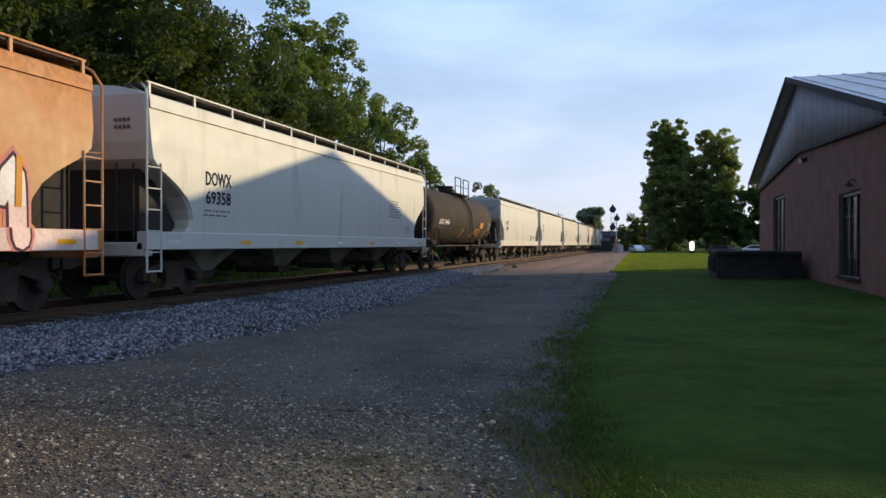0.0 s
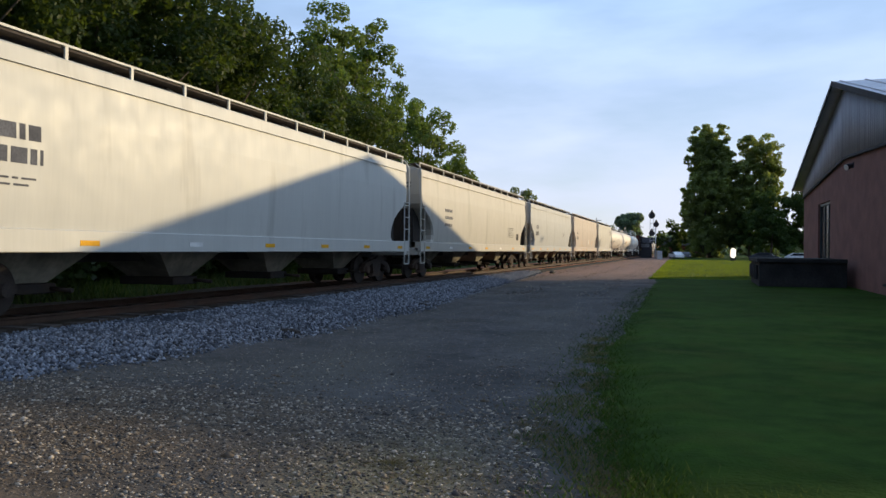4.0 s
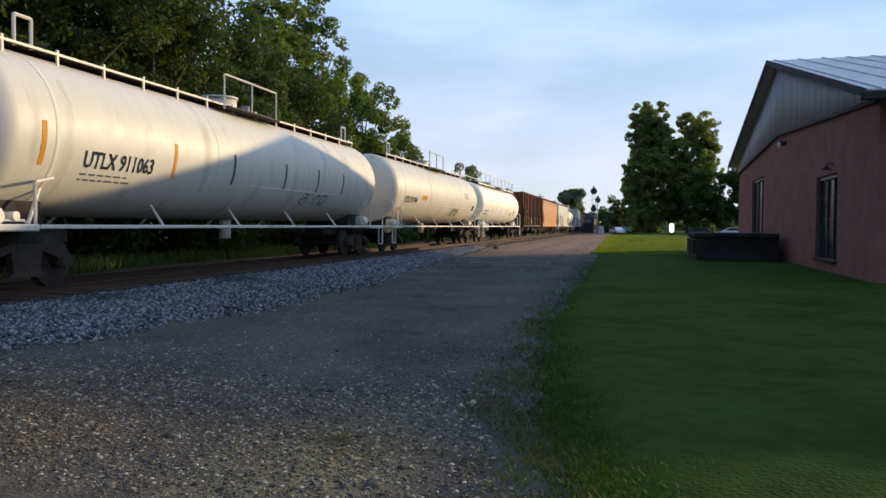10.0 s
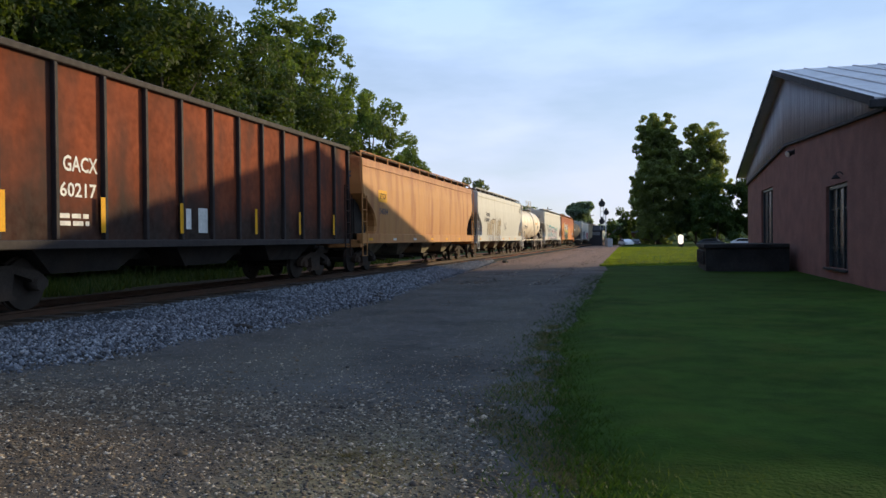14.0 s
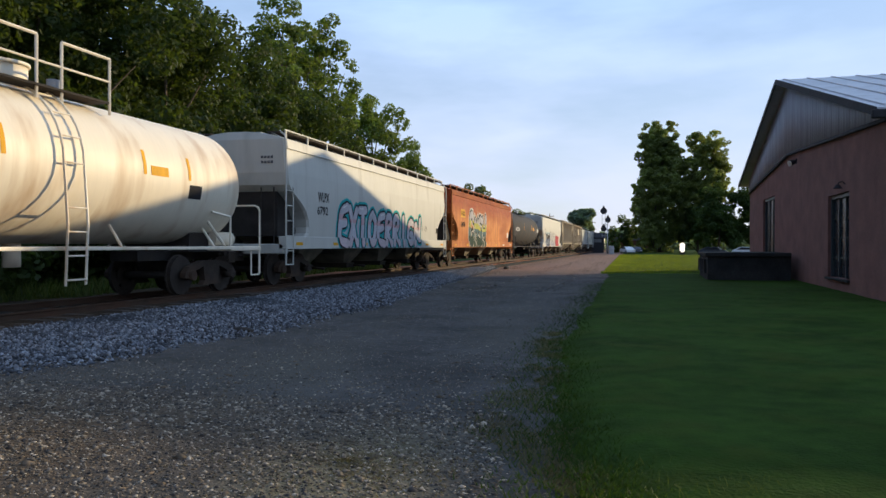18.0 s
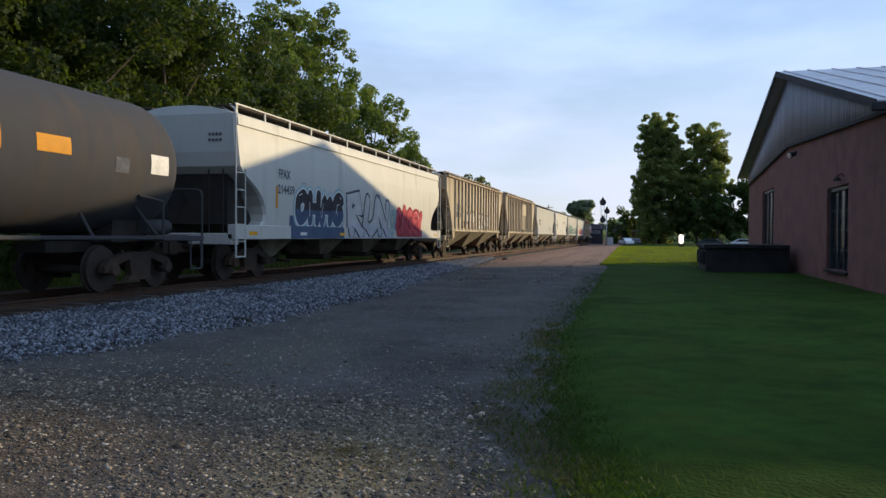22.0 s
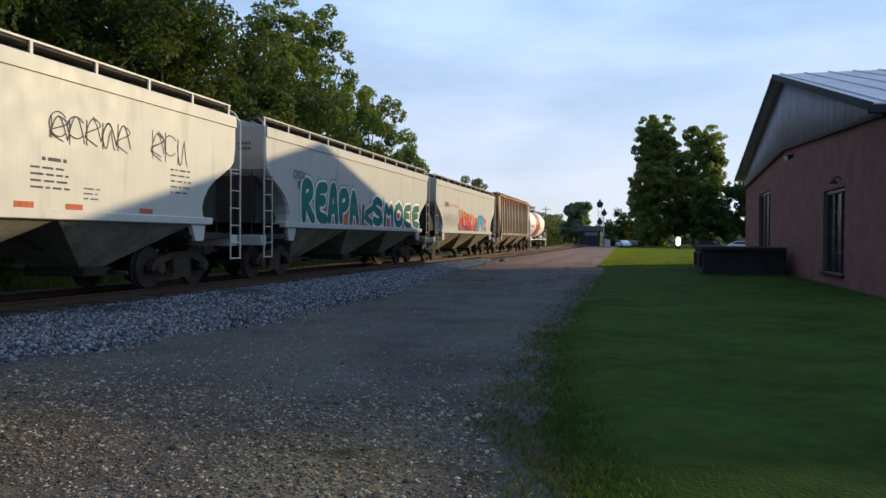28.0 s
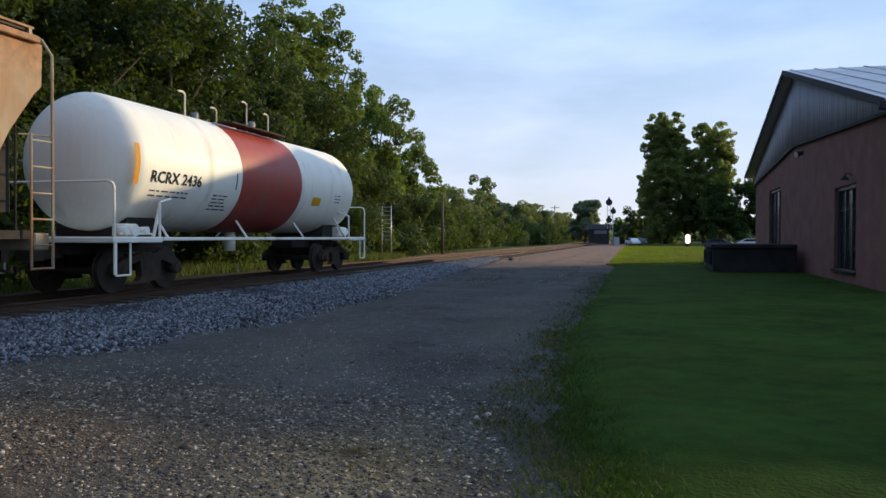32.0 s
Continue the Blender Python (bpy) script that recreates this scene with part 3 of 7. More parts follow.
for _ in range(7000):
    y = 27 + 110 * rng.random() ** 1.4
    pts.append((-9.2 + (lawn_edge(y) + 9.4) * rng.random(), y, -0.005))
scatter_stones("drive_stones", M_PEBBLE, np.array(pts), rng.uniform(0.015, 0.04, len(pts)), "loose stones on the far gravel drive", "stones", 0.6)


def blades(name, mat, places, height, width, label, category, lean=0.5):
    n = len(places)
    rng = np.random.default_rng(n)
    a, h = rng.uniform(0, math.tau, n), height * rng.uniform(0.5, 1.3, n)
    ax = np.stack((np.cos(a), np.sin(a), np.zeros(n)), -1) * width * 0.5
    b = rng.uniform(0, math.tau, n)
    tip = np.stack((np.cos(b) * lean * h, np.sin(b) * lean * h, h), -1) * rng.uniform(0.7, 1.0, (n, 1))
    v = np.stack((places - ax, places + ax, places + tip), 1)
    f = np.arange(3 * n).reshape(n, 3)
    return tagged(new(name, raw_mesh(name, v.reshape(-1, 3), f, mat)), label, category, kind="stuff")


pts = []
for _ in range(84000):
    y = 3.8 + 30 * rng.random() ** 1.9
    u = rng.random()
    x = lawn_edge(y) + (0.12 + (2.6 + 0.5 * y) * rng.random() ** 1.1 if u > 0.05 else 0.20 * rng.normal())
    pts.append((x, y, rise(y) * 0.6 + 0.01))
blades("lawn_grass", M_TURF, np.array(pts), 0.055, 0.012, "short green grass blades of the lawn", "grass", 0.8)
# sunlit part of the lawn, its brightness put into the blade colour
pts = []
for _ in range(95000):
    y = 44 + 92 * rng.random() ** 1.2
    pts.append((lawn_edge(y) + 26 * rng.random() ** 1.3, y, 0.03))
blades("meadow_grass", M_BLADE_SUN, np.array(pts), 0.11, 0.055, "longer far lawn grass, the sun on it put into a yellower colour", "grass", 0.8)
pts = []
for cx, cy, n, r in ((0.55, 4.7, 260, 0.3), (0.05, 5.0, 60, 0.3), (-1.05, 7.0, 90, 0.5)):
    for _ in range(n):
        pts.append((cx + rng.normal(0, r * 0.5), cy + rng.normal(0, r * 0.6), 0.13))
thatch = []
for _ in range(20000):
    y = 4.2 + 10.0 * rng.random() ** 1.3
    wide = 0.22 + 0.75 * max(0.0, 1 - abs(y - 7.0) / 2.2)
    x = lawn_edge(y) + 0.15 - wide * rng.normal(0.25, 0.5)
    if noise.noise(Vector((x * 2.2, y * 1.3, 4.0))) > -0.12:
        thatch.append((x, y, slope_z(x, y) + 0.002))
for _ in range(2600):
    a, d = rng.uniform(0, math.tau), abs(rng.normal(0, 0.5))
    x, y = -1.85 + 0.95 * d * math.cos(a), 4.75 + 0.7 * d * math.sin(a)
    thatch.append((x, y, slope_z(x, y) + 0.002))
blades("worn_grass_edge", M_THATCH, np.array(thatch), 0.026, 0.010, "short trodden brown grass along the lawn edge", "worn grass", 1.2)
blades("grass_tufts", M_DRYGRASS, np.array(pts), 0.11, 0.010, "sparse dry grass tufts along the gravel edge", "grass tufts", 0.7)
pts = []
for _ in range(16000):
    y = -5 + 62 * rng.random() ** 1.1
    pts.append((-17.4 - 6.0 * rng.random() ** 1.2 + 0.6 * math.sin(y * 0.4), y, -0.05))
blades("trackside_weeds", M_DRYGRASS, np.array(pts), 0.55, 0.06, "tall weeds and rough grass behind the track", "weeds", 0.45)


# ---------------------------------------------------------------- brick building with a metal gable
B_AT = pose(6.2, 0, 0, 0, 0, -1.146)
building = thing("brick_building", "long dull-red brick building with a grey metal gable and low-pitched roof", "building", at=B_AT)
Y0, Y1, YM, DEPTH = 23.2, 54.8, 39.3, 26.0
RIDGE = 9.5


def brick_top(y):
    return 5.13 + 0.85 * (1 - abs(y - YM) / 15.9)


def roof_z(y):
    return RIDGE - (0.25 if y < YM else 0.228) * abs(y - YM)


WIN = {"near": (27.75, 30.95, 0.48, 3.42), "far": (43.9, 48.3, 0.9, 4.30)}
bm = BM()
cuts = [Y0, 27.75, 30.95, YM, 43.9, 48.3, Y1]
for a, b in zip(cuts, cuts[1:]):
    hole = next((w for w in WIN.values() if abs(w[0] - a) < 0.01), None)
    for lo, hi in ([(-0.3, None)] if not hole else [(-0.3, hole[2]), (hole[3], None)]):
        top = [(b, brick_top(b)), (a, brick_top(a))] if hi is None else [(b, hi), (a, hi)]
        prism_x(bm, [(a, lo), (b, lo)] + top, 0.0, 0.35)
part("brick_wall", bm, M_MORTAR, building, "dull red brick gable wall")
for y in (Y0, Y1 - 0.35):
    bm = box(BM(), 0.352, DEPTH, y, y + 0.35, -0.3, 5.4)
    part("brick_wall", bm, M_MORTAR, building, "plain brick side wall")
bm = prism_x(BM(), [(Y0, -0.3), (Y1, -0.3), (Y1, roof_z(Y1) - 0.2), (YM, RIDGE - 0.2), (Y0, roof_z(Y0) - 0.2)], DEPTH + 0.01, DEPTH + 0.36)
part("brick_wall", bm, M_MORTAR, building, "plain brick rear wall")
# corrugated siding sheets of the gable, one sheet at a time
n_sheet = 28
for s in range(n_sheet):
    a, b = Y0 + (Y1 - Y0) * s / n_sheet, Y0 + (Y1 - Y0) * (s + 1) / n_sheet
    pts_y = [a + (b - a - 0.012) * k / 12 for k in range(13)]
    if a < YM < b:
        pts_y = sorted(pts_y + [YM])
    verts, faces = [], []
    for k, y in enumerate(pts_y):
        x = -0.05 - 0.055 * (k % 4 in (1, 2))
        verts += [(x, y, brick_top(y) - 0.06), (x, y, roof_z(y) - 0.16), (x + 0.02, y, brick_top(y) - 0.06), (x + 0.02, y, roof_z(y) - 0.16)]
    for k in range(len(pts_y) - 1):
        i, j = 4 * k, 4 * k + 4
        faces += [(i, i + 1, j + 1, j), (i + 2, j + 2, j + 3, i + 3), (i, j, j + 2, i + 2), (i + 1, i + 3, j + 3, j + 1)]
    part("siding_sheet", raw_mesh("siding_sheet", verts, faces, M_SIDING), M_SIDING, building)
bm = BM()
for a, b in ((Y0, YM), (YM, Y1)):
    prism_x(bm, [(a, brick_top(a) - 0.10), (b, brick_top(b) - 0.10), (b, brick_top(b)), (a, brick_top(a))], -0.13, -0.004)
part("flashing", bm, M_DARKTRIM, building, "dark flashing strip under the siding")
# roof: two slopes with an overhang and ribs, fascia at the rake
for a, b, tag in ((Y0 - 1.05, YM, "near"), (YM, Y1 + 1.05, "far")):
    bm = prism_x(BM(), [(a, roof_z(a) - 0.10), (b, roof_z(b) - 0.10), (b, roof_z(b)), (a, roof_z(a))], -0.6, DEPTH + 0.8)
    part("roof_slope", bm, M_ROOF, building, "pale weathered metal roof slope")
    bm = prism_x(BM(), [(a, roof_z(a) - 0.22), (b, roof_z(b) - 0.22), (b, roof_z(b) + 0.02), (a, roof_z(a) + 0.02)], -0.645, -0.602)
    part("fascia", bm, M_DARKTRIM, building, "dark rake board")
for k in range(26):
    bm = BM()
    x = -0.3 + k * 1.04
    for a, b in ((Y0 - 1.05, YM), (YM, Y1 + 1.05)):
        prism_x(bm, [(a, roof_z(a) + 0.002), (b, roof_z(b) + 0.002), (b, roof_z(b) + 0.05), (a, roof_z(a) + 0.05)], x, x + 0.05)
    part("roof_rib", bm, M_ROOF, building)
bm = box(BM(), -0.75, DEPTH, Y0 - 1.22, Y0 - 1.06, roof_z(Y0 - 1.05) - 0.30, roof_z(Y0 - 1.05) - 0.06)
part("gutter", bevelled(bm, 0.03), M_DARKTRIM, building, "dark eaves gutter")
for name, (a, b, lo, hi) in WIN.items():
    win = part("window", bevelled(box(BM(), 0.10, 0.30, a + 0.005, a + 0.12, lo + 0.005, hi - 0.005), 0.01), M_GREENFRAME, building,
               "tall dark multi-pane window with grey-green frame")
    part("jamb", bevelled(box(BM(), 0.10, 0.30, b - 0.12, b - 0.005, lo + 0.005, hi - 0.005), 0.01), M_GREENFRAME, win)
    part("head_rail", bevelled(box(BM(), 0.10, 0.30, a + 0.122, b - 0.122, hi - 0.14, hi - 0.005), 0.01), M_GREENFRAME, win)
    part("sill", bevelled(box(BM(), -0.10, 0.34, a - 0.08, b + 0.08, lo - 0.09, lo - 0.002), 0.015), M_CONCRETE, win, "concrete window sill")
    n = 3
    for k in range(n):
        p, q = a + 0.122 + (b - a - 0.244) * k / n, a + 0.122 + (b - a - 0.244) * (k + 1) / n
        for j in range(4):
            r, s = lo + 0.01 + (hi - 0.15 - lo) * j / 4, lo + 0.01 + (hi - 0.15 - lo) * (j + 1) / 4
            part("pane", box(BM(), 0.20, 0.212, p + 0.03, q - 0.03, r + 0.02, s - 0.02), M_GLASS, win)
        if k:
            part("mullion", box(BM(), 0.13, 0.27, p - 0.045, p + 0.045, lo + 0.01, hi - 0.142), M_GREENFRAME, win)
    for j in (1, 2, 3):
        r = lo + 0.01 + (hi - 0.15 - lo) * j / 4
        part("glazing_bar", box(BM(), 0.16, 0.24, a + 0.125, b - 0.125, r - 0.02, r + 0.02), M_GREENFRAME, win)
    # dark sheet standing in for the unlit room behind the panes
    part("dark_room_back", box(BM(), 0.34, 0.349, a - 0.2, b + 0.2, lo - 0.2, hi + 0.2), M_DARKTRIM, win)
# hooded lamp over the near window and a flood lamp under the siding
LY = 28.3
hood = part("gooseneck_lamp", pipe(BM(), [(0, LY, 3.68), (-0.09, LY, 3.77), (-0.20, LY, 3.74), (-0.23, LY, 3.67)], 0.02), M_DARKTRIM, building,
            "dark gooseneck wall lamp")
bm = BM()
loft(bm, [[(-0.23 + r * math.cos(k * math.tau / 14), LY + r * math.sin(k * math.tau / 14), z) for k in range(14)]
          for r, z in ((0.03, 3.68), (0.06, 3.66), (0.14, 3.555), (0.145, 3.54), (0.12, 3.55))], smooth=True)
part("hood", bm, M_DARKTRIM, hood)
flood = part("flood_lamp", bevelled(box(BM(), -0.16, -0.13, 36.5, 36.8, 5.22, 5.46), 0.01), M_DARKTRIM, building, "small flood lamp with a pale lens")
part("lamp_head", rod(BM(), (-0.16, 36.65, 5.34), (-0.42, 36.52, 5.24), 0.08, 12, 0.14), M_DARKTRIM, flood)
part("lens", rod(BM(), (-0.422, 36.52, 5.239), (-0.455, 36.505, 5.226), 0.125, 12), M_LAMPGLASS, flood, "pale frosted lens")
# low dark loading dock against the gable wall
dock = thing("loading_dock", "low dark stained concrete loading dock against the brick wall", "loading dock", at=B_AT)
part("deck", bevelled(box(BM(), -3.95, -0.36, 36.4, 42.6, 1.12, 1.30), 0.02), M_CONCRETE, dock)
part("front_wall", bevelled(box(BM(), -3.85, -0.36, 36.5, 36.8, -0.2, 1.118), 0.015), M_CONCRETE, dock)
part("side_wall", bevelled(box(BM(), -3.85, -3.55, 36.805, 42.5, -0.2, 1.118), 0.015), M_CONCRETE, dock)
part("rear_wall", bevelled(box(BM(), -3.545, -0.36, 42.2, 42.5, -0.2, 1.118), 0.015), M_CONCRETE, dock)
for k in range(5):
    part("bumper", bevelled(box(BM(), -3.97, -3.855, 37.2 + k * 1.1, 37.45 + k * 1.1, 0.35, 1.0), 0.02), M_RUBBER, dock, "black rubber dock bumper")


# ---------------------------------------------------------------- trees
def leaves(clumps, per, size, rng, droop=0.0):
    """Quads scattered on the shells of rough clumps."""
    out = []
    for (cx, cy, cz), r in clumps:
        n = max(8, int(per * r * r))
        d = rng.normal(size=(n, 3))
        d /= np.linalg.norm(d, axis=1)[:, None]
        rad = r * rng.uniform(0.45, 1.08, (n, 1)) ** 0.6
        p = np.array((cx, cy, cz)) + d * rad * np.array((1, 1, 0.82))
        nrm = d * 0.75 + rng.normal(size=(n, 3)) * 0.6 + np.array((0, 0, 0.35))
        nrm /= np.linalg.norm(nrm, axis=1)[:, None]
        u = np.cross(nrm, rng.normal(size=(n, 3)))
        u /= np.linalg.norm(u, axis=1)[:, None]
        w = np.cross(nrm, u)
        s = size * rng.uniform(0.6, 1.35, (n, 1))
        out.append(np.stack((p - u * s, p + w * s * 0.55, p + u * s, p - w * s * 0.55), 1))
    v = np.concatenate(out)
    return v.reshape(-1, 3), np.arange(len(v) * 4).reshape(-1, 4)


def tree(x, y, height, spread, base, leaf, label, seed, per=70, size=0.22, clumps=60, trunk=0.25, name="tree", group="", lean=(0, 0), lobes=5, puff=1.0):
    rng = np.random.default_rng(seed)
    t = thing(name, label, "tree", group, at=pose(x, y, -0.05))
    bm = BM()
    top = height * 0.82
    rows = []
    for k in range(9):
        f = k / 8
        rad = trunk * (1.25 - 0.25 * min(1, k)) * (1 - 0.88 * f)
        cx, cy = lean[0] * f + 0.2 * math.sin(seed + 3 * f), lean[1] * f + 0.2 * math.cos(seed * 2 + 2 * f)
        rows.append([(cx + rad * math.cos(a * math.tau / 8), cy + rad * math.sin(a * math.tau / 8), top * f) for a in range(8)])
    loft(bm, rows, smooth=True)
    part("trunk", bm, M_BARK, t)
    # lobes of the crown, each carried by a limb
    cl = []
    for k in range(lobes):
        a = math.tau * (k + rng.uniform(-0.3, 0.3)) / lobes
        hz = base + (height - base) * (0.12 + 0.72 * ((k * 0.618 + 0.2 * rng.random()) % 1.0))
        out = spread * (0.30 + 0.32 * rng.random())
        c = np.array((lean[0] * 0.7 + out * math.cos(a), lean[1] * 0.7 + out * math.sin(a), hz))
        bm = BM()
        s = Vector((lean[0] * 0.4, lean[1] * 0.4, max(0.3, hz - 0.3 * (height - base))))
        mid = s.lerp(Vector(c), 0.55) + Vector((0, 0, -0.3))
        rod(bm, s, mid, trunk * 0.36, 6, trunk * 0.22)
        rod(bm, mid, c, trunk * 0.22, 6, trunk * 0.06)
        part("limb", bm, M_BARK, t)
        for _ in range(max(3, clumps // (lobes + 2))):
            d = rng.normal(size=3)
            d *= rng.random() ** 0.45 / np.linalg.norm(d)
            p = c + d * np.array((spread * 0.36, spread * 0.36, (height - base) * 0.22))
            p[2] = min(max(p[2], base * 0.8 + 0.4), height - 0.5)
            cl.append((p, rng.uniform(0.45, 1.05) * (0.45 + spread * 0.10) * puff))
    for _ in range(2 * (clumps // (lobes + 2))):
        f = rng.random()
        p = np.array((lean[0] * f + rng.normal() * spread * 0.14, lean[1] * f + rng.normal() * spread * 0.14, base + (height - base) * (0.15 + 0.83 * f)))
        cl.append((p, rng.uniform(0.45, 1.0) * (0.45 + spread * 0.10) * puff))
    v, f = leaves(cl, per, size, rng)
    part("crown", raw_mesh("crown", v, f, leaf), leaf, t)
    return t


WOOD = "dense green woodland tree behind the track"
G_WOOD = "woodland behind the track"
spots = [(-23.5, 6, 15, 8), (-26, 12.5, 17, 9), (-22.8, 18, 15.5, 8), (-27, 22, 19, 9), (-23.2, 26, 16.5, 8), (-27.5, 31, 19.5, 9), (-23.0, 33.5, 15.5, 8),
         (-26.5, 37.5, 14.0, 5.5), (-23.2, 41.5, 14.2, 7.5), (-28.5, 44, 14.8, 6.5), (-23.8, 48.5, 13.2, 7), (-24.0, 54, 10.8, 5.5), (-24.2, 60, 8.2, 5),
         (-33, 29, 22, 10), (-33.5, 35.5, 21, 8), (-36, 39, 21.5, 8), (-35, 21, 22, 10), (-28.5, 52, 14.6, 6.5), (-30, 58, 14.2, 6.5), (-31, 27, 21, 10), (-31, 15, 20, 10), (-24.0, 67.5, 7.0, 4.5), (-24.5, 74, 6.5, 4.5)]
for k, (x, y, h, s) in enumerate(spots):
    tree(x, y, h, s, 0.6, M_LEAF_WOOD, WOOD, 100 + k, per=330, size=0.135, clumps=120, trunk=0.22, group=G_WOOD, lobes=9, puff=1.12)
TALL = "tall airy broad-leaved tree rising above the woods"
tree(-29.0, 59.6, 22.8, 4.4, 6.0, M_LEAF_BROAD, TALL, 31, per=230, size=0.17, clumps=170, trunk=0.4, lobes=14, puff=0.92)
tree(-28.5, 66.0, 23.4, 5.0, 5.0, M_LEAF_BROAD, "tallest airy broad-leaved tree above the woods", 35, per=230, size=0.17, clumps=180, trunk=0.4, lobes=14, puff=0.95)
tree(-27.2, 77.0, 17.6, 5.6, 2.0, M_LEAF_BROAD, "broad-leaved tree at the end of the woods", 32, per=250, size=0.17, clumps=170, trunk=0.3, lobes=12)
tree(-26.0, 87.0, 13.6, 5.0, 1.0, M_LEAF_BROAD, "smaller broad-leaved tree at the end of the woods", 33, per=250, size=0.17, clumps=120, trunk=0.24, lobes=9)
# hedge-like growth at the foot of the woods and on along the track
rng = np.random.default_rng(77)
cl = [((-21.2 + rng.normal(0, 0.9), 2 + 80 * k / 190, 0.6 + 1.6 * rng.random()), rng.uniform(0.6, 1.3)) for k in range(190)]
cl += [((-23.5 + rng.normal(0, 1.5), 80 + 240 * (k / 260) ** 1.3, 0.7 + 3.2 * rng.random()), rng.uniform(0.9, 2.0)) for k in range(260)]
v, f = leaves(cl, 90, 0.20, rng)
tagged(new("undergrowth", raw_mesh("undergrowth", v, f, M_LEAF_WOOD)), "tangled green undergrowth at the foot of the woods", "bushes", kind="stuff")
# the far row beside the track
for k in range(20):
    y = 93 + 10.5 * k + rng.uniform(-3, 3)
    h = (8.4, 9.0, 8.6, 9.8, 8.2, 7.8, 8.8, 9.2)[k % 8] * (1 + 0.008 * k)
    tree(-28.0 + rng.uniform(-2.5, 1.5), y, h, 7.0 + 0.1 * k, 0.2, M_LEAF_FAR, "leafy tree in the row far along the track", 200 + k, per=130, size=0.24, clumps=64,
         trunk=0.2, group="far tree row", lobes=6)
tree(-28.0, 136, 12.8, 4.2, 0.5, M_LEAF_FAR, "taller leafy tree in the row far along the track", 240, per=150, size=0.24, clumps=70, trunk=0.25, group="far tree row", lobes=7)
# trees past the lawn
tree(5.4, 189.0, 31.0, 6.4, 14.5, M_LEAF_LAWN, "tall dense tree with sunlit leaves past the lawn", 41, per=205, size=0.235, clumps=720, trunk=0.6, lobes=26, puff=0.76)
tree(3.9, 187.0, 20.0, 7.0, 0.1, M_LEAF_LAWN, "broad leafy tree at the foot of a taller one", 46, per=200, size=0.235, clumps=560, trunk=0.4, lobes=18, puff=0.8)
tree(10.4, 190.5, 22.0, 6.6, 1.0, M_LEAF_LAWN, "leafy tree close beside a taller one", 47, per=200, size=0.235, clumps=520, trunk=0.4, lobes=18, puff=0.8)
tree(16.6, 193.0, 28.6, 6.8, 10.5, M_LEAF_LAWN, "tall round-crowned tree standing past the lawn", 42, per=195, size=0.235, clumps=540, trunk=0.55, lobes=20, puff=0.76)
tree(-3.1, 191, 9.4, 5.4, 0.1, M_LEAF_DARK, "small dark tree past the lawn", 43, per=90, size=0.31, clumps=70, trunk=0.25)
for k, (x, y, h, s) in enumerate(((17.4, 178.5, 15.6, 7.2), (24.7, 183, 15.6, 8.4), (13.5, 188, 11.2, 5.8), (32.5, 190, 16.4, 10.4))):
    tree(x, y, h, s, 0.1, M_LEAF_DARK, "dark rounded bushy tree beyond the building", 50 + k, per=125, size=0.28, clumps=150, trunk=0.3, group="bushy trees", lobes=9)
tree(-15.2, 215, 11.6, 5.4, 0.3, M_LEAF_HAZE, "far tree beyond the crossing, haze put into its leaf colour", 61, per=200, size=0.3, clumps=190, trunk=0.3, lobes=9)
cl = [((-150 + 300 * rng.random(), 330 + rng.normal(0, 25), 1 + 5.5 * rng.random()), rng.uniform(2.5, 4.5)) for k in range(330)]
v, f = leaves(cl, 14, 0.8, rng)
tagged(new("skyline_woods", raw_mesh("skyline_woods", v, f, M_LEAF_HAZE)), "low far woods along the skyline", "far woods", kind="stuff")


# ---------------------------------------------------------------- railcars
TRACK_X = -11.1


def run(t):
    """Metres that the train has gone after t seconds."""
    f = t / 10
    return 160.984 * f - 0.392 * f ** 2 - 0.252 * f ** 3 - 0.083 * f ** 4 + 0.027 * f ** 5


def make_wheelset():
    bm = BM()
    rod(bm, (-0.95, 0, 0), (0.95, 0, 0), 0.085, 10)
    for s in (-1, 1):
        prof = [(0.06, 0.09), (0.455, 0.06), (0.455, -0.03), (0.49, -0.035), (0.49, -0.06), (0.40, -0.06), (0.36, -0.02), (0.18, 0.01), (0.10, -0.05)]
        loft(bm, [[(s * (0.76 + dx), r * math.cos(k * math.tau / 20), r * math.sin(k * math.tau / 20)) for k in range(20)] for r, dx in prof], cap=True, smooth=False)
        for k in range(4):
            a = k * math.tau / 4
            rod(bm, (s * 0.70, 0.27 * math.cos(a), 0.27 * math.sin(a)), (s * 0.82, 0.27 * math.cos(a), 0.27 * math.sin(a)), 0.035, 6)
    return bm


def make_truck():
    bm = BM()
    for s in (-1, 1):
        x0, x1 = (0.93, 1.08) if s > 0 else (-1.08, -0.93)
        prism_x(bm, [(-1.12, 0.52), (-0.95, 0.66), (-0.35, 0.80), (0.35, 0.80), (0.95, 0.66), (1.12, 0.52), (1.12, 0.40), (0.85, 0.40), (0.72, 0.55),
                     (0.36, 0.66), (0.30, 0.32), (0.42, 0.22), (-0.42, 0.22), (-0.30, 0.32), (-0.36, 0.66), (-0.72, 0.55), (-0.85, 0.40), (-1.12, 0.40)], x0, x1)
        for y in (-0.875, 0.875):
            rod(bm, (s * 0.90, y, 0.46), (s * 1.16, y, 0.46), 0.12, 10)
        for y in (-0.14, 0.0, 0.14):
            rod(bm, (s * 1.0, y, 0.28), (s * 1.0, y, 0.62), 0.075, 8)
    box(bm, -0.925, 0.925, -0.2, 0.2, 0.50, 0.78)
    return bm


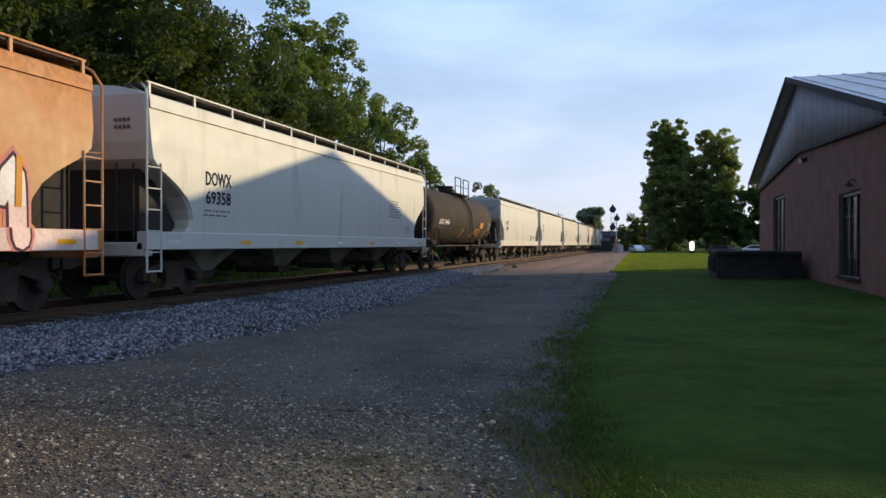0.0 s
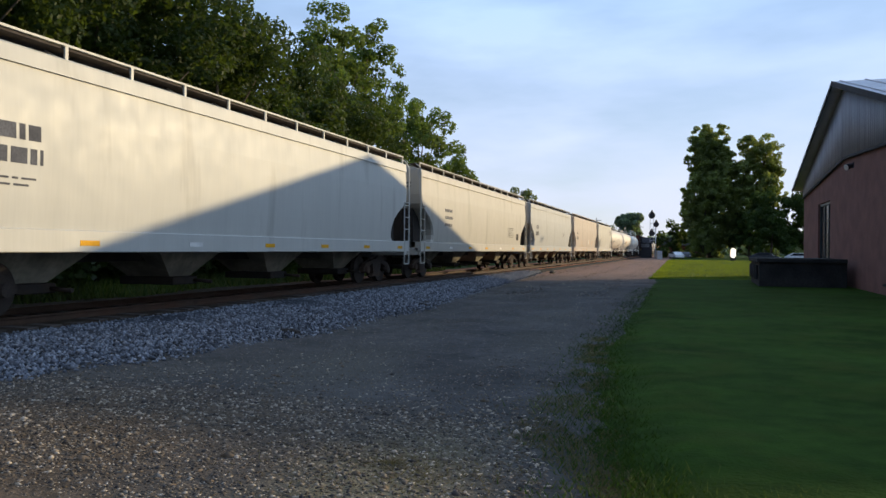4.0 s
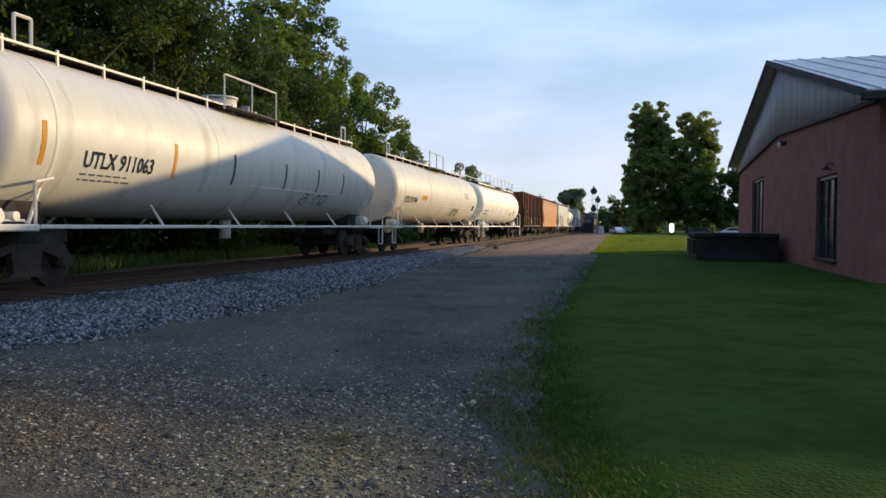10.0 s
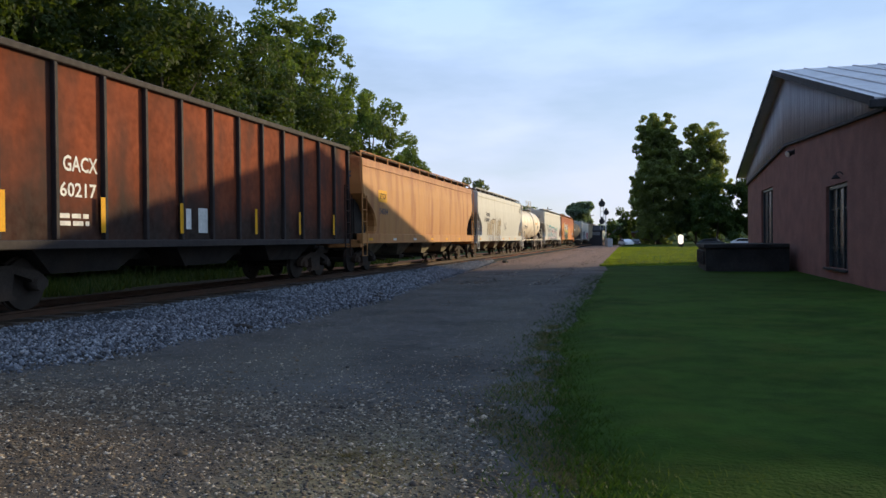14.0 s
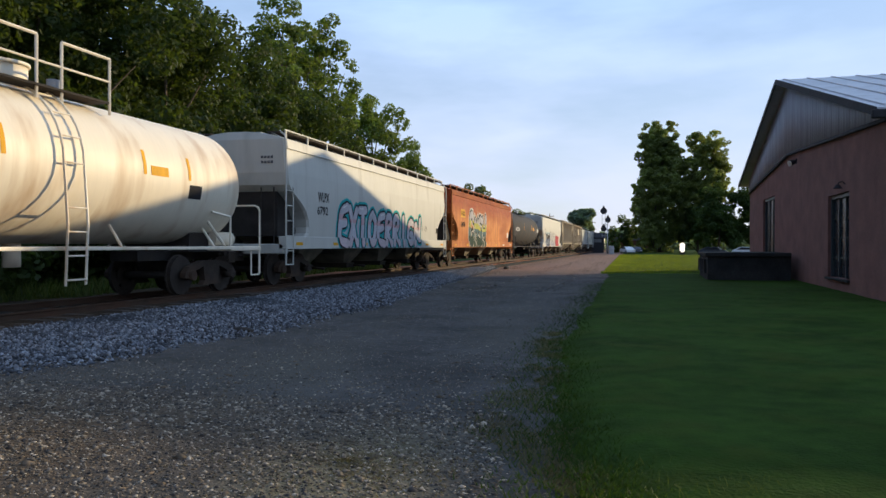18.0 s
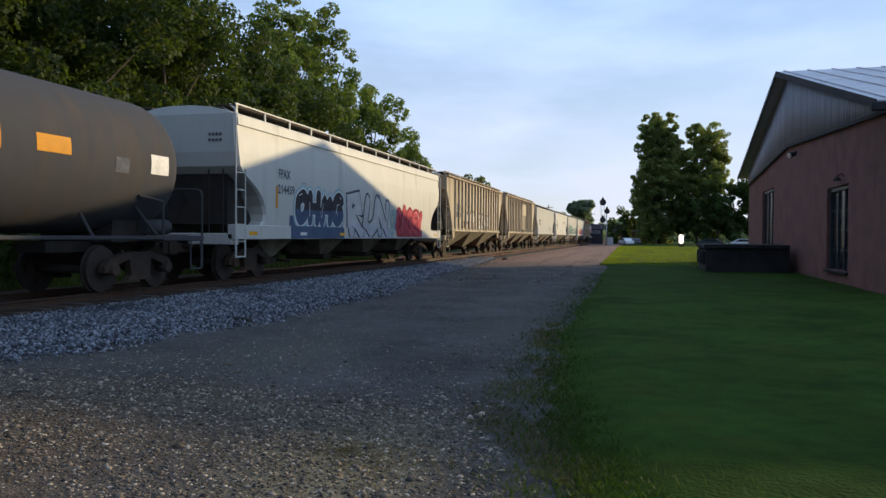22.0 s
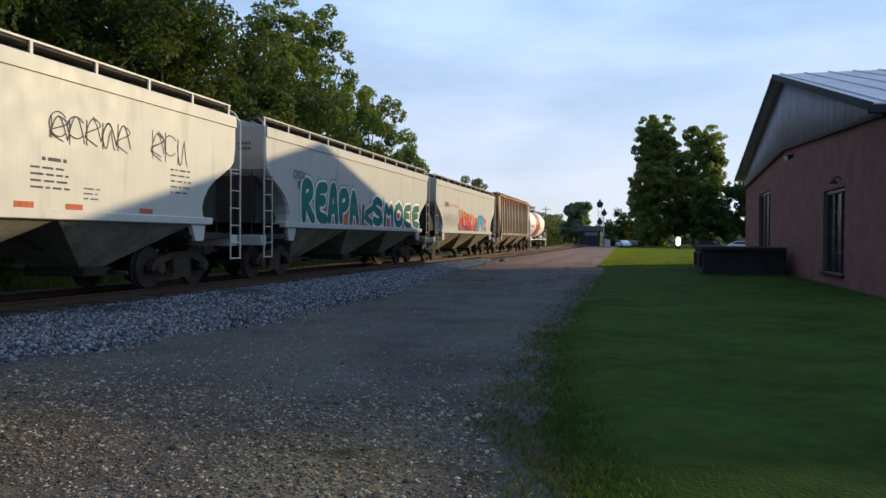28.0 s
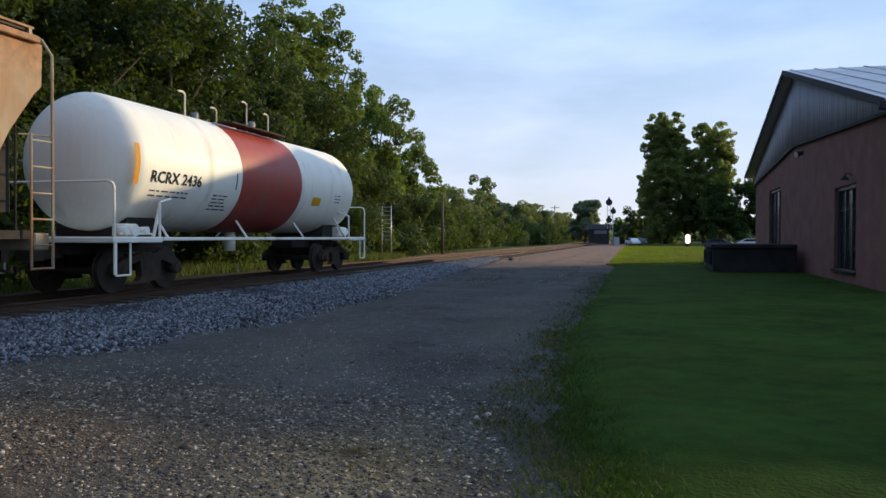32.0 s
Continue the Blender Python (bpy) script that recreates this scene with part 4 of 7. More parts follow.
def make_ladder(h_low, h_high, rungs, top_in=0.0):
    """Side ladder in the car's (y, z): the outer stile goes up to the roof and bends over it."""
    bm = BM()
    pipe(bm, [(0, 0, -0.45), (0, 0, h_high - 0.35), (-0.10, top_in * 0.4, h_high - 0.1), (-0.34, top_in, h_high + 0.05)], 0.026)
    pipe(bm, [(0, 0.46, -0.45), (0, 0.46, h_low)], 0.022)
    for k in range(rungs):
        z = -0.05 + (h_low - 0.05) * k / (rungs - 1)
        rod(bm, (0, 0, z), (0, 0.46, z), 0.016, 6)
    rod(bm, (0, 0, -0.43), (0, 0.46, -0.43), 0.02, 6)
    rod(bm, (0, 0.0, h_low), (-0.25, 0.46, h_low), 0.016, 6)
    return bm


def make_coupler():
    bm = box(BM(), -0.13, 0.13, -0.35, 0.25, 0.72, 0.96)
    box(bm, -0.2, 0.06, 0.25, 0.60, 0.68, 1.0)
    box(bm, 0.06, 0.22, 0.28, 0.46, 0.70, 0.98)
    pipe(bm, [(0.35, -0.3, 0.80), (0.38, 0.15, 0.55), (0.20, 0.5, 0.48), (0.1, 0.62, 0.60)], 0.03)
    return bm


def running_gear(car, half):
    truck_me = shared("truck|", make_truck, M_TRUCK)
    wheel_me = shared("wheelset|", make_wheelset, M_WHEEL)
    for s in (-1, 1):
        tr = part("truck", truck_me, M_TRUCK, car, at=pose(0, s * (half - 2.35), 0))
        for y in (-0.875, 0.875):
            part("wheelset", wheel_me, M_WHEEL, tr, at=pose(0, y, 0.46))
        part("coupler", shared("coupler|", make_coupler, M_TRUCK), M_TRUCK, car, at=pose(0, s * (half - 0.58), 0, 0, 0, 0 if s > 0 else 180))


def mark(car, words, y0, y1, z0, z1, mat, surf, lift=0.010):
    """Stencilled letters that fill the space from y0 to y1 and z0 to z1 on the near side."""
    cu = bpy.data.curves.new("letters", "FONT")
    cu.body, cu.size, cu.resolution_u, cu.offset = words, 1.0, 2, 0.018
    tmp = bpy.data.objects.new("letters", cu)
    me = bpy.data.meshes.new_from_object(tmp)
    bpy.data.objects.remove(tmp)
    xs, ys = [v.co.x for v in me.vertices], [v.co.y for v in me.vertices]
    for v in me.vertices:
        y = y0 + (y1 - y0) * (v.co.x - min(xs)) / (max(xs) - min(xs))
        z = z0 + (z1 - z0) * (v.co.y - min(ys)) / (max(ys) - min(ys))
        v.co = (surf(z) + lift, y, z)
    me.materials.clear()
    me.materials.append(mat)
    return part("lettering", me, mat, car)


def plate_on(car, y0, y1, z0, z1, mat, surf, name="decal", lift=0.004, label=""):
    bm = BM()
    n = 5
    loft(bm, [[(surf(z) + lift, y0, z), (surf(z) + lift, y1, z), (surf(z) + lift - 0.003, y1, z), (surf(z) + lift - 0.003, y0, z)]
              for z in [z0 + (z1 - z0) * k / n for k in range(n + 1)]])
    return part(name, bm, mat, car, label)


def bars_on(car, y, z, rows, width, mat, surf, seed=0, h=0.032, gap=0.10):
    """Small unreadable stencil writing as plain bars."""
    rnd = random.Random(seed)
    for k in range(rows):
        zz, yy, end = z - k * gap, y, y + width * rnd.uniform(0.7, 1.0)
        bm = BM()
        while yy < end - 0.05:
            w = rnd.uniform(0.08, 0.30)
            x = surf(zz) + 0.004
            b = min(yy + w, end)
            loft(bm, [[(x, yy, zz), (x, b, zz), (x - 0.003, b, zz), (x - 0.003, yy, zz)], [(surf(zz + h) + 0.004, yy, zz + h), (surf(zz + h) + 0.004, b, zz + h),
                      (surf(zz + h) + 0.001, b, zz + h), (surf(zz + h) + 0.001, yy, zz + h)]])
            yy += w + 0.06
        tagged(part("stencil_line", bm, mat, car), kind="stuff")


def frame_on(car, y, z, size, mat, surf):
    """A small stencilled square with a stroke in it."""
    bm, t = BM(), 0.022
    for y0, y1, z0, z1 in ((y, y + size, z, z + t), (y, y + size, z + size - t, z + size), (y, y + t, z + t, z + size - t), (y + size - t, y + size, z + t, z + size - t),
                           (y + size * 0.42, y + size * 0.56, z + size * 0.28, z + size * 0.72)):
        bm.faces.new([bm.verts.new((surf(c) + 0.005, b, c)) for b, c in ((y0, z0), (y1, z0), (y1, z1), (y0, z1))])
    tagged(part("framed_stencil", bm, mat, car), kind="stuff")


SPRAY = {}


def spray(color):
    if color not in SPRAY:
        SPRAY[color] = material("spray_paint", color, 0.8, vary=0.16, scale=1.5, gloss=0.12)
    return SPRAY[color]


def ribbon(bm, pts, w, x_of, lift):
    """A broad flat stroke through (y, z) points."""
    left, right = [], []
    for i, (y, z) in enumerate(pts):
        a, b = pts[max(0, i - 1)], pts[min(len(pts) - 1, i + 1)]
        dy, dz = b[0] - a[0], b[1] - a[1]
        d = math.hypot(dy, dz) or 1.0
        ny, nz = -dz / d * w / 2, dy / d * w / 2
        left.append((y + ny, z + nz))
        right.append((y - ny, z - nz))
    vs = [(bm.verts.new((x_of(z1) + lift, y1, z1)), bm.verts.new((x_of(z2) + lift, y2, z2))) for (y1, z1), (y2, z2) in zip(left, right)]
    for a, b in zip(vs, vs[1:]):
        bm.faces.new((a[0], a[1], b[1], b[0]))


def stroke(rnd, y0, y1, z0, z1):
    kind = rnd.choice("aabcdde")
    ym, zm, pts = (y0 + y1) / 2, (z0 + z1) / 2, []
    for k in range(13):
        f = k / 12
        if kind == "a":
            p = (y0 + (y1 - y0) * 0.2, z0 + (z1 - z0) * f)
        elif kind == "b":
            p = (ym + (y1 - y0) * 0.40 * math.cos(0.6 + 5.0 * f), zm + (z1 - z0) * 0.46 * math.sin(0.6 + 5.0 * f))
        elif kind == "c":
            p = (y0 + (y1 - y0) * (0.15 + 0.7 * f), z1 - (z1 - z0) * abs(math.sin(math.pi * (0.1 + 1.4 * f))))
        elif kind == "d":
            p = (y0 + (y1 - y0) * (0.1 + 0.8 * f), z0 + (z1 - z0) * (0.1 + 0.85 * abs(math.sin(math.pi * f))))
        else:
            p = (ym + (y1 - y0) * 0.38 * math.sin(2.2 * math.pi * f), z1 - (z1 - z0) * f)
        pts.append(p)
    return pts


def cut_z(poly, z, above):
    out = []
    for (y1, z1), (y2, z2) in zip(poly, poly[1:] + poly[:1]):
        in1, in2 = (z1 >= z) == above or z1 == z, (z2 >= z) == above or z2 == z
        if in1:
            out.append((y1, z1))
        if in1 != in2:
            out.append((y1 + (y2 - y1) * (z - z1) / (z2 - z1), z))
    return out


def paint_patch(bm, poly, surf, lift, low, high=9.0):
    """A flat patch of paint laid on the curved side in level strips."""
    z = max(low, min(p[1] for p in poly))
    top = min(high, max(p[1] for p in poly))
    while z < top - 0.004:
        step = (math.floor(z / 0.13 + 1e-6) + 1) * 0.13
        if z < 1.42 < step:
            step = 1.422
        piece = cut_z(cut_z(poly, z, True), min(step, top), False)
        if len(piece) > 2:
            base = surf(max(z, 1.423)) if z >= 1.42 else surf(z)
            vs = [bm.verts.new(((surf(pz) if (pz >= 1.42) == (z >= 1.42) else base) + (lift if isinstance(lift, float) else lift(py, pz)), py, pz)) for py, pz in piece]
            bm.faces.new(vs)
        z = step


GLYPHS = {
    "A": (((0, 0), (0.38, 1), (0.62, 1), (0.95, 0)), ((0.2, 0.36), (0.78, 0.36))),
    "B": (((0.1, 0), (0.08, 0.98), (0.7, 0.98), (0.8, 0.72), (0.3, 0.54), (0.88, 0.40), (0.82, 0.04), (0.1, 0)),),
    "C": (((0.92, 0.82), (0.62, 1), (0.2, 0.9), (0.06, 0.5), (0.2, 0.1), (0.6, 0), (0.95, 0.2)),),
    "E": (((0.92, 0.96), (0.22, 0.9), (0.1, 0.5), (0.2, 0.08), (0.95, 0.02)), ((0.15, 0.5), (0.72, 0.54))),
    "F": (((0.15, 0), (0.12, 0.95), (0.95, 1)), ((0.15, 0.5), (0.7, 0.55))),
    "G": (((0.92, 0.85), (0.55, 1), (0.12, 0.8), (0.08, 0.25), (0.5, 0), (0.92, 0.15), (0.9, 0.45), (0.55, 0.45))),
    "H": (((0.12, 0), (0.08, 1)), ((0.85, 0), (0.95, 1.06)), ((0.1, 0.5), (0.88, 0.46))),
    "I": (((0.5, 0), (0.45, 1)),),
    "K": (((0.12, 0), (0.1, 1)), ((0.95, 1), (0.2, 0.48), (1.0, 0))),
    "M": (((0.02, 0), (0.16, 1), (0.5, 0.45), (0.84, 1), (1.0, 0)),),
    "N": (((0.05, 0), (0.1, 1), (0.88, 0.02), (0.95, 1.02)),),
    "O": (((0.5, 1), (0.12, 0.82), (0.06, 0.3), (0.45, 0), (0.88, 0.2), (0.92, 0.75), (0.5, 1)),),
    "P": (((0.15, 0), (0.08, 0.96), (0.75, 1), (0.9, 0.7), (0.65, 0.45), (0.15, 0.46)),),
    "R": (((0.12, 0), (0.08, 0.97), (0.75, 1), (0.85, 0.7), (0.2, 0.48), (0.98, 0)),),
    "S": (((0.92, 0.88), (0.5, 1), (0.1, 0.8), (0.3, 0.54), (0.8, 0.42), (0.85, 0.12), (0.45, 0), (0.02, 0.14)),),
    "T": (((0, 0.95), (1, 1)), ((0.5, 0.95), (0.46, 0))),
    "U": (((0.1, 1), (0.08, 0.3), (0.45, 0), (0.85, 0.25), (0.92, 1)),),
    "V": (((0.05, 1), (0.45, 0), (0.95, 1)),),
    "X": (((0.05, 1), (0.95, 0)), ((0.95, 1), (0.02, 0))),
    "Y": (((0.05, 1), (0.5, 0.5), (0.95, 1)), ((0.5, 0.5), (0.45, 0)))}
GLYPHS["G"] = (GLYPHS["G"],)


def rounded(pts, times=2):
    """Corner-cut polyline: the soft bends of a spray can."""
    for _ in range(times):
        out = [pts[0]]
        for (a, b), (c, d) in zip(pts, pts[1:]):
            out += [(a * 0.78 + c * 0.22, b * 0.78 + d * 0.22), (a * 0.22 + c * 0.78, b * 0.22 + d * 0.78)]
        pts = out + [pts[-1]]
    return pts


def fat_line(pts, w):
    """Polygons that cover a stroke of width w: one mitred plate for each step and a round cap at each end."""
    pts = [p for k, p in enumerate(pts) if k == 0 or math.hypot(p[0] - pts[k - 1][0], p[1] - pts[k - 1][1]) > 1e-4]
    sides = []
    for i, (y, z) in enumerate(pts):
        (ya, za), (yb, zb) = pts[max(0, i - 1)], pts[min(len(pts) - 1, i + 1)]
        d = math.hypot(yb - ya, zb - za) or 1.0
        ny, nz = -(zb - za) / d, (yb - ya) / d
        e = math.hypot(y - ya, z - za)
        bend = abs((y - ya) / e * (yb - ya) / d + (z - za) / e * (zb - za) / d) if 0 < i < len(pts) - 1 and e > 0 else 1.0
        k = w / 2 / max(0.62, bend)
        sides.append(((y + ny * k, z + nz * k), (y - ny * k, z - nz * k)))
    out = [[a[1], b[1], b[0], a[0]] for a, b in zip(sides, sides[1:])]
    for (y, z), (far_y, far_z), (a, b) in ((pts[0], pts[1], sides[0]), (pts[-1], pts[-2], sides[-1])):
        d = math.hypot(y - far_y, z - far_z)
        uy, uz = (y - far_y) / d * w * 0.5, (z - far_z) / d * w * 0.5
        out.append([a, (y + (a[0] - y) * 0.7 + uy * 0.7, z + (a[1] - z) * 0.7 + uz * 0.7), (y + uy, z + uz),
                    (y + (b[0] - y) * 0.7 + uy * 0.7, z + (b[1] - z) * 0.7 + uz * 0.7), b])
    return out


def graffiti(car, letters, y0, y1, z0, z1, bands, outline, surf, seed, halo=None, line=0.06, fat=0.30, slope=1.0, halo_size=2.2, soft=2, shine=True):
    """Spray-painted letters: fat strokes with an outline and a sprayed edge, filled in level bands of colour.
    bands: (share of the height up to which it reaches, colour), tallest first; slope: height of the last letter against the first."""
    rnd = random.Random(seed)
    n = len(letters)
    step = (y1 - y0) / n
    for k, ch in enumerate(letters):
        a, wide = y0 + step * (k + 0.06), step * 0.86 * rnd.uniform(0.96, 1.08)
        tall = (z1 - z0) * (1 + (slope - 1) * k / max(1, n - 1)) * rnd.uniform(0.93, 1.0)
        lean, w = rnd.uniform(-0.08, 0.14) * wide, fat * wide
        lines = []
        for glyph in GLYPHS[ch]:
            pts = [(a + wide * min(0.9, max(0.1, u)) + lean * v + rnd.uniform(-0.04, 0.04) * wide,
                    z0 + w * 0.45 + (tall - w * 0.9) * v + rnd.uniform(-0.03, 0.03) * tall) for u, v in glyph]
            lines.append(rounded(pts, soft))
        rows = []
        if halo is not None:
            rows.append(("spray_edge", halo, w + line * 2 + line * halo_size, 0.003, 9.0))
        rows.append(("spray_outline", outline, w + line * 2, 0.0065, 9.0))
        for i, (share, color) in enumerate(bands):
            rows.append(("spray_fill", color, w, 0.0110 + 0.0036 * i, z0 + tall * share * rnd.uniform(0.92, 1.06) if i else 9.0))
        for name, color, width, lift, high in rows:
            for pts in lines:
                bm = BM()
                plates = fat_line(pts, width)
                for q, poly in enumerate(plates):
                    # each step lies a hair above the one before, so that strokes can cross
                    q = -1 if q == len(plates) - 2 else len(plates) - 2 if q == len(plates) - 1 else q
                    (ya, za), (yb, zb) = [((poly[i][0] + poly[-1 - i][0]) / 2, (poly[i][1] + poly[-1 - i][1]) / 2) for i in (0, 1)]
                    d2 = (yb - ya) ** 2 + (zb - za) ** 2 or 1.0

                    def rising(y, z, ya=ya, za=za, uy=(yb - ya) / d2, uz=(zb - za) / d2, q=q, flat=len(poly) > 4):
                        f = 0.0 if flat else min(1.0, max(0.0, (y - ya) * uy + (z - za) * uz))
                        return lift + 0.0010 * (k % 2) + 0.0005 * lines.index(pts) + 0.00012 * (max(0, q) + f)

                    paint_patch(bm, poly, surf, rising, z0 - 0.02, high)
                bmesh.ops.remove_doubles(bm, verts=bm.verts, dist=0.0004)
                if bm.faces:
                    part(name, bm, spray(color), car)
                else:
                    bm.free()
        if shine:
            bm = BM()
            pts = lines[0][1:5]
            ribbon(bm, [(y - w * 0.2, z + w * 0.18) for y, z in pts], line * 0.5, surf, 0.024)
            part("spray_highlight", bm, spray((0.72, 0.70, 0.66)), car)


def sprayed_cloud(car, y0, y1, z0, z1, color, surf, seed, lift=0.0015, ragged=0.25):
    """A filled patch of spray paint with an uneven upper edge."""
    rnd = random.Random(seed)
    n = max(6, int((y1 - y0) / 0.28))
    top = [(y1 + (y0 - y1) * k / n, z1 - (z1 - z0) * ragged * rnd.random() - (z1 - z0) * 0.5 * max(0, abs(2 * k / n - 1) - 0.75)) for k in range(n + 1)]
    bm = BM()
    for (ya, za), (yb, zb) in zip(top, top[1:]):
        paint_patch(bm, [(yb, z0), (ya, z0), (ya, za), (yb, zb)], surf, lift, z0)
    bmesh.ops.remove_doubles(bm, verts=bm.verts, dist=0.0002)
    part("spray_cloud", bm, spray(color), car)


def scribble(car, y0, y1, z0, z1, n, color, surf, seed, w=0.035):
    rnd = random.Random(seed)
    step = (y1 - y0) / n
    for k in range(n):
        bm = BM()
        for j in range(4):
            ribbon(bm, stroke(rnd, y0 + step * (k - 0.1), y0 + step * (k + 1.15), z0 + rnd.uniform(0, 0.25) * (z1 - z0), z1 - rnd.uniform(0, 0.25) * (z1 - z0)), w * 0.42, surf,
                   0.005 + 0.001 * j)
        part("scribbled_tag", bm, spray(color), car)


def car_thing(label, front, rear, category):
    """Empty at the middle of the car, on the rail; front and rear: its coupling points along the train."""
    car = thing("covered_hopper_car" if category == "hopper car" else "tank_car" if category == "tank car" else "gondola_car", label, category, "freight train")
    CARS.append((car, (front + rear) / 2))
    return car, (rear - front) / 2


CARS = []


def roof_walk(car, he, z_edge, w_edge, mat, step):
    """Running boards along both roof edges on short posts, with an edge rail, and the hatch trough."""
    rail_z = z_edge + 0.27
    for s in (1, -1):
        part("running_board", box(BM(), *sorted((s * (w_edge - 0.62), s * (w_edge - 0.12))), -he + 0.15, he - 0.15, rail_z - 0.06, rail_z - 0.035), M_GRATE, car,
             "dark grated running board")
        part("edge_rail", box(BM(), *sorted((s * (w_edge - 0.10), s * (w_edge - 0.06))), -he + 0.15, he - 0.15, rail_z - 0.026, rail_z + 0.012), mat, car)
        part("board_angle", box(BM(), *sorted((s * (w_edge - 0.118), s * (w_edge - 0.104))), -he + 0.15, he - 0.15, rail_z - 0.075, rail_z - 0.032), M_GRATE, car)
        n = max(6, round(2 * (he - 0.2) / step))
        post = shared(f"rail_post|{mat.name}", lambda: box(BM(), -0.018, 0.018, -0.032, 0.032, 0, 0.324), mat)
        brace = shared(f"rail_brace|{mat.name}", lambda: rod(BM(), (0, 0, 0.05), (-0.42 if s > 0 else 0.42, 0, 0.27), 0.016, 5), mat)
        for k in range(n + 1):
            y = -he + 0.22 + 2 * (he - 0.22) * k / n
            part("rail_post", post, mat, car, at=pose(s * (w_edge - 0.08), y, z_edge - 0.08))
            if s > 0:
                part("rail_brace", brace, mat, car, at=pose(s * (w_edge - 0.10), y, z_edge - 0.05))
    bm = BM()
    loft(bm, [[(-0.30, y, z_edge + 0.22), (0.30, y, z_edge + 0.22), (0.26, y, z_edge + 0.36), (-0.26, y, z_edge + 0.36)] for y in (-he + 1.0, he - 1.0)])
    part("hatch_trough", bm, mat, car)
    for k in range(6):
        y = (-he + 1.6) + (2 * he - 3.2) * k / 5
        part("hatch_clamp", shared("hatch_clamp|", lambda: box(BM(), -0.34, 0.34, -0.06, 0.06, 0, 0.05), M_STEEL), M_STEEL, car, at=pose(0, y, z_edge + 0.362))


def bay(bm, y, top_len, top_w, z_top, z_bot, bot_len=0.7, bot_w=0.55):
    loft(bm, [[(-top_w, y - top_len / 2, z_top), (top_w, y - top_len / 2, z_top), (top_w, y + top_len / 2, z_top), (-top_w, y + top_len / 2, z_top)],
              [(-bot_w, y - bot_len / 2, z_bot), (bot_w, y - bot_len / 2, z_bot), (bot_w, y + bot_len / 2, z_bot), (-bot_w, y + bot_len / 2, z_bot)]])
    return bm


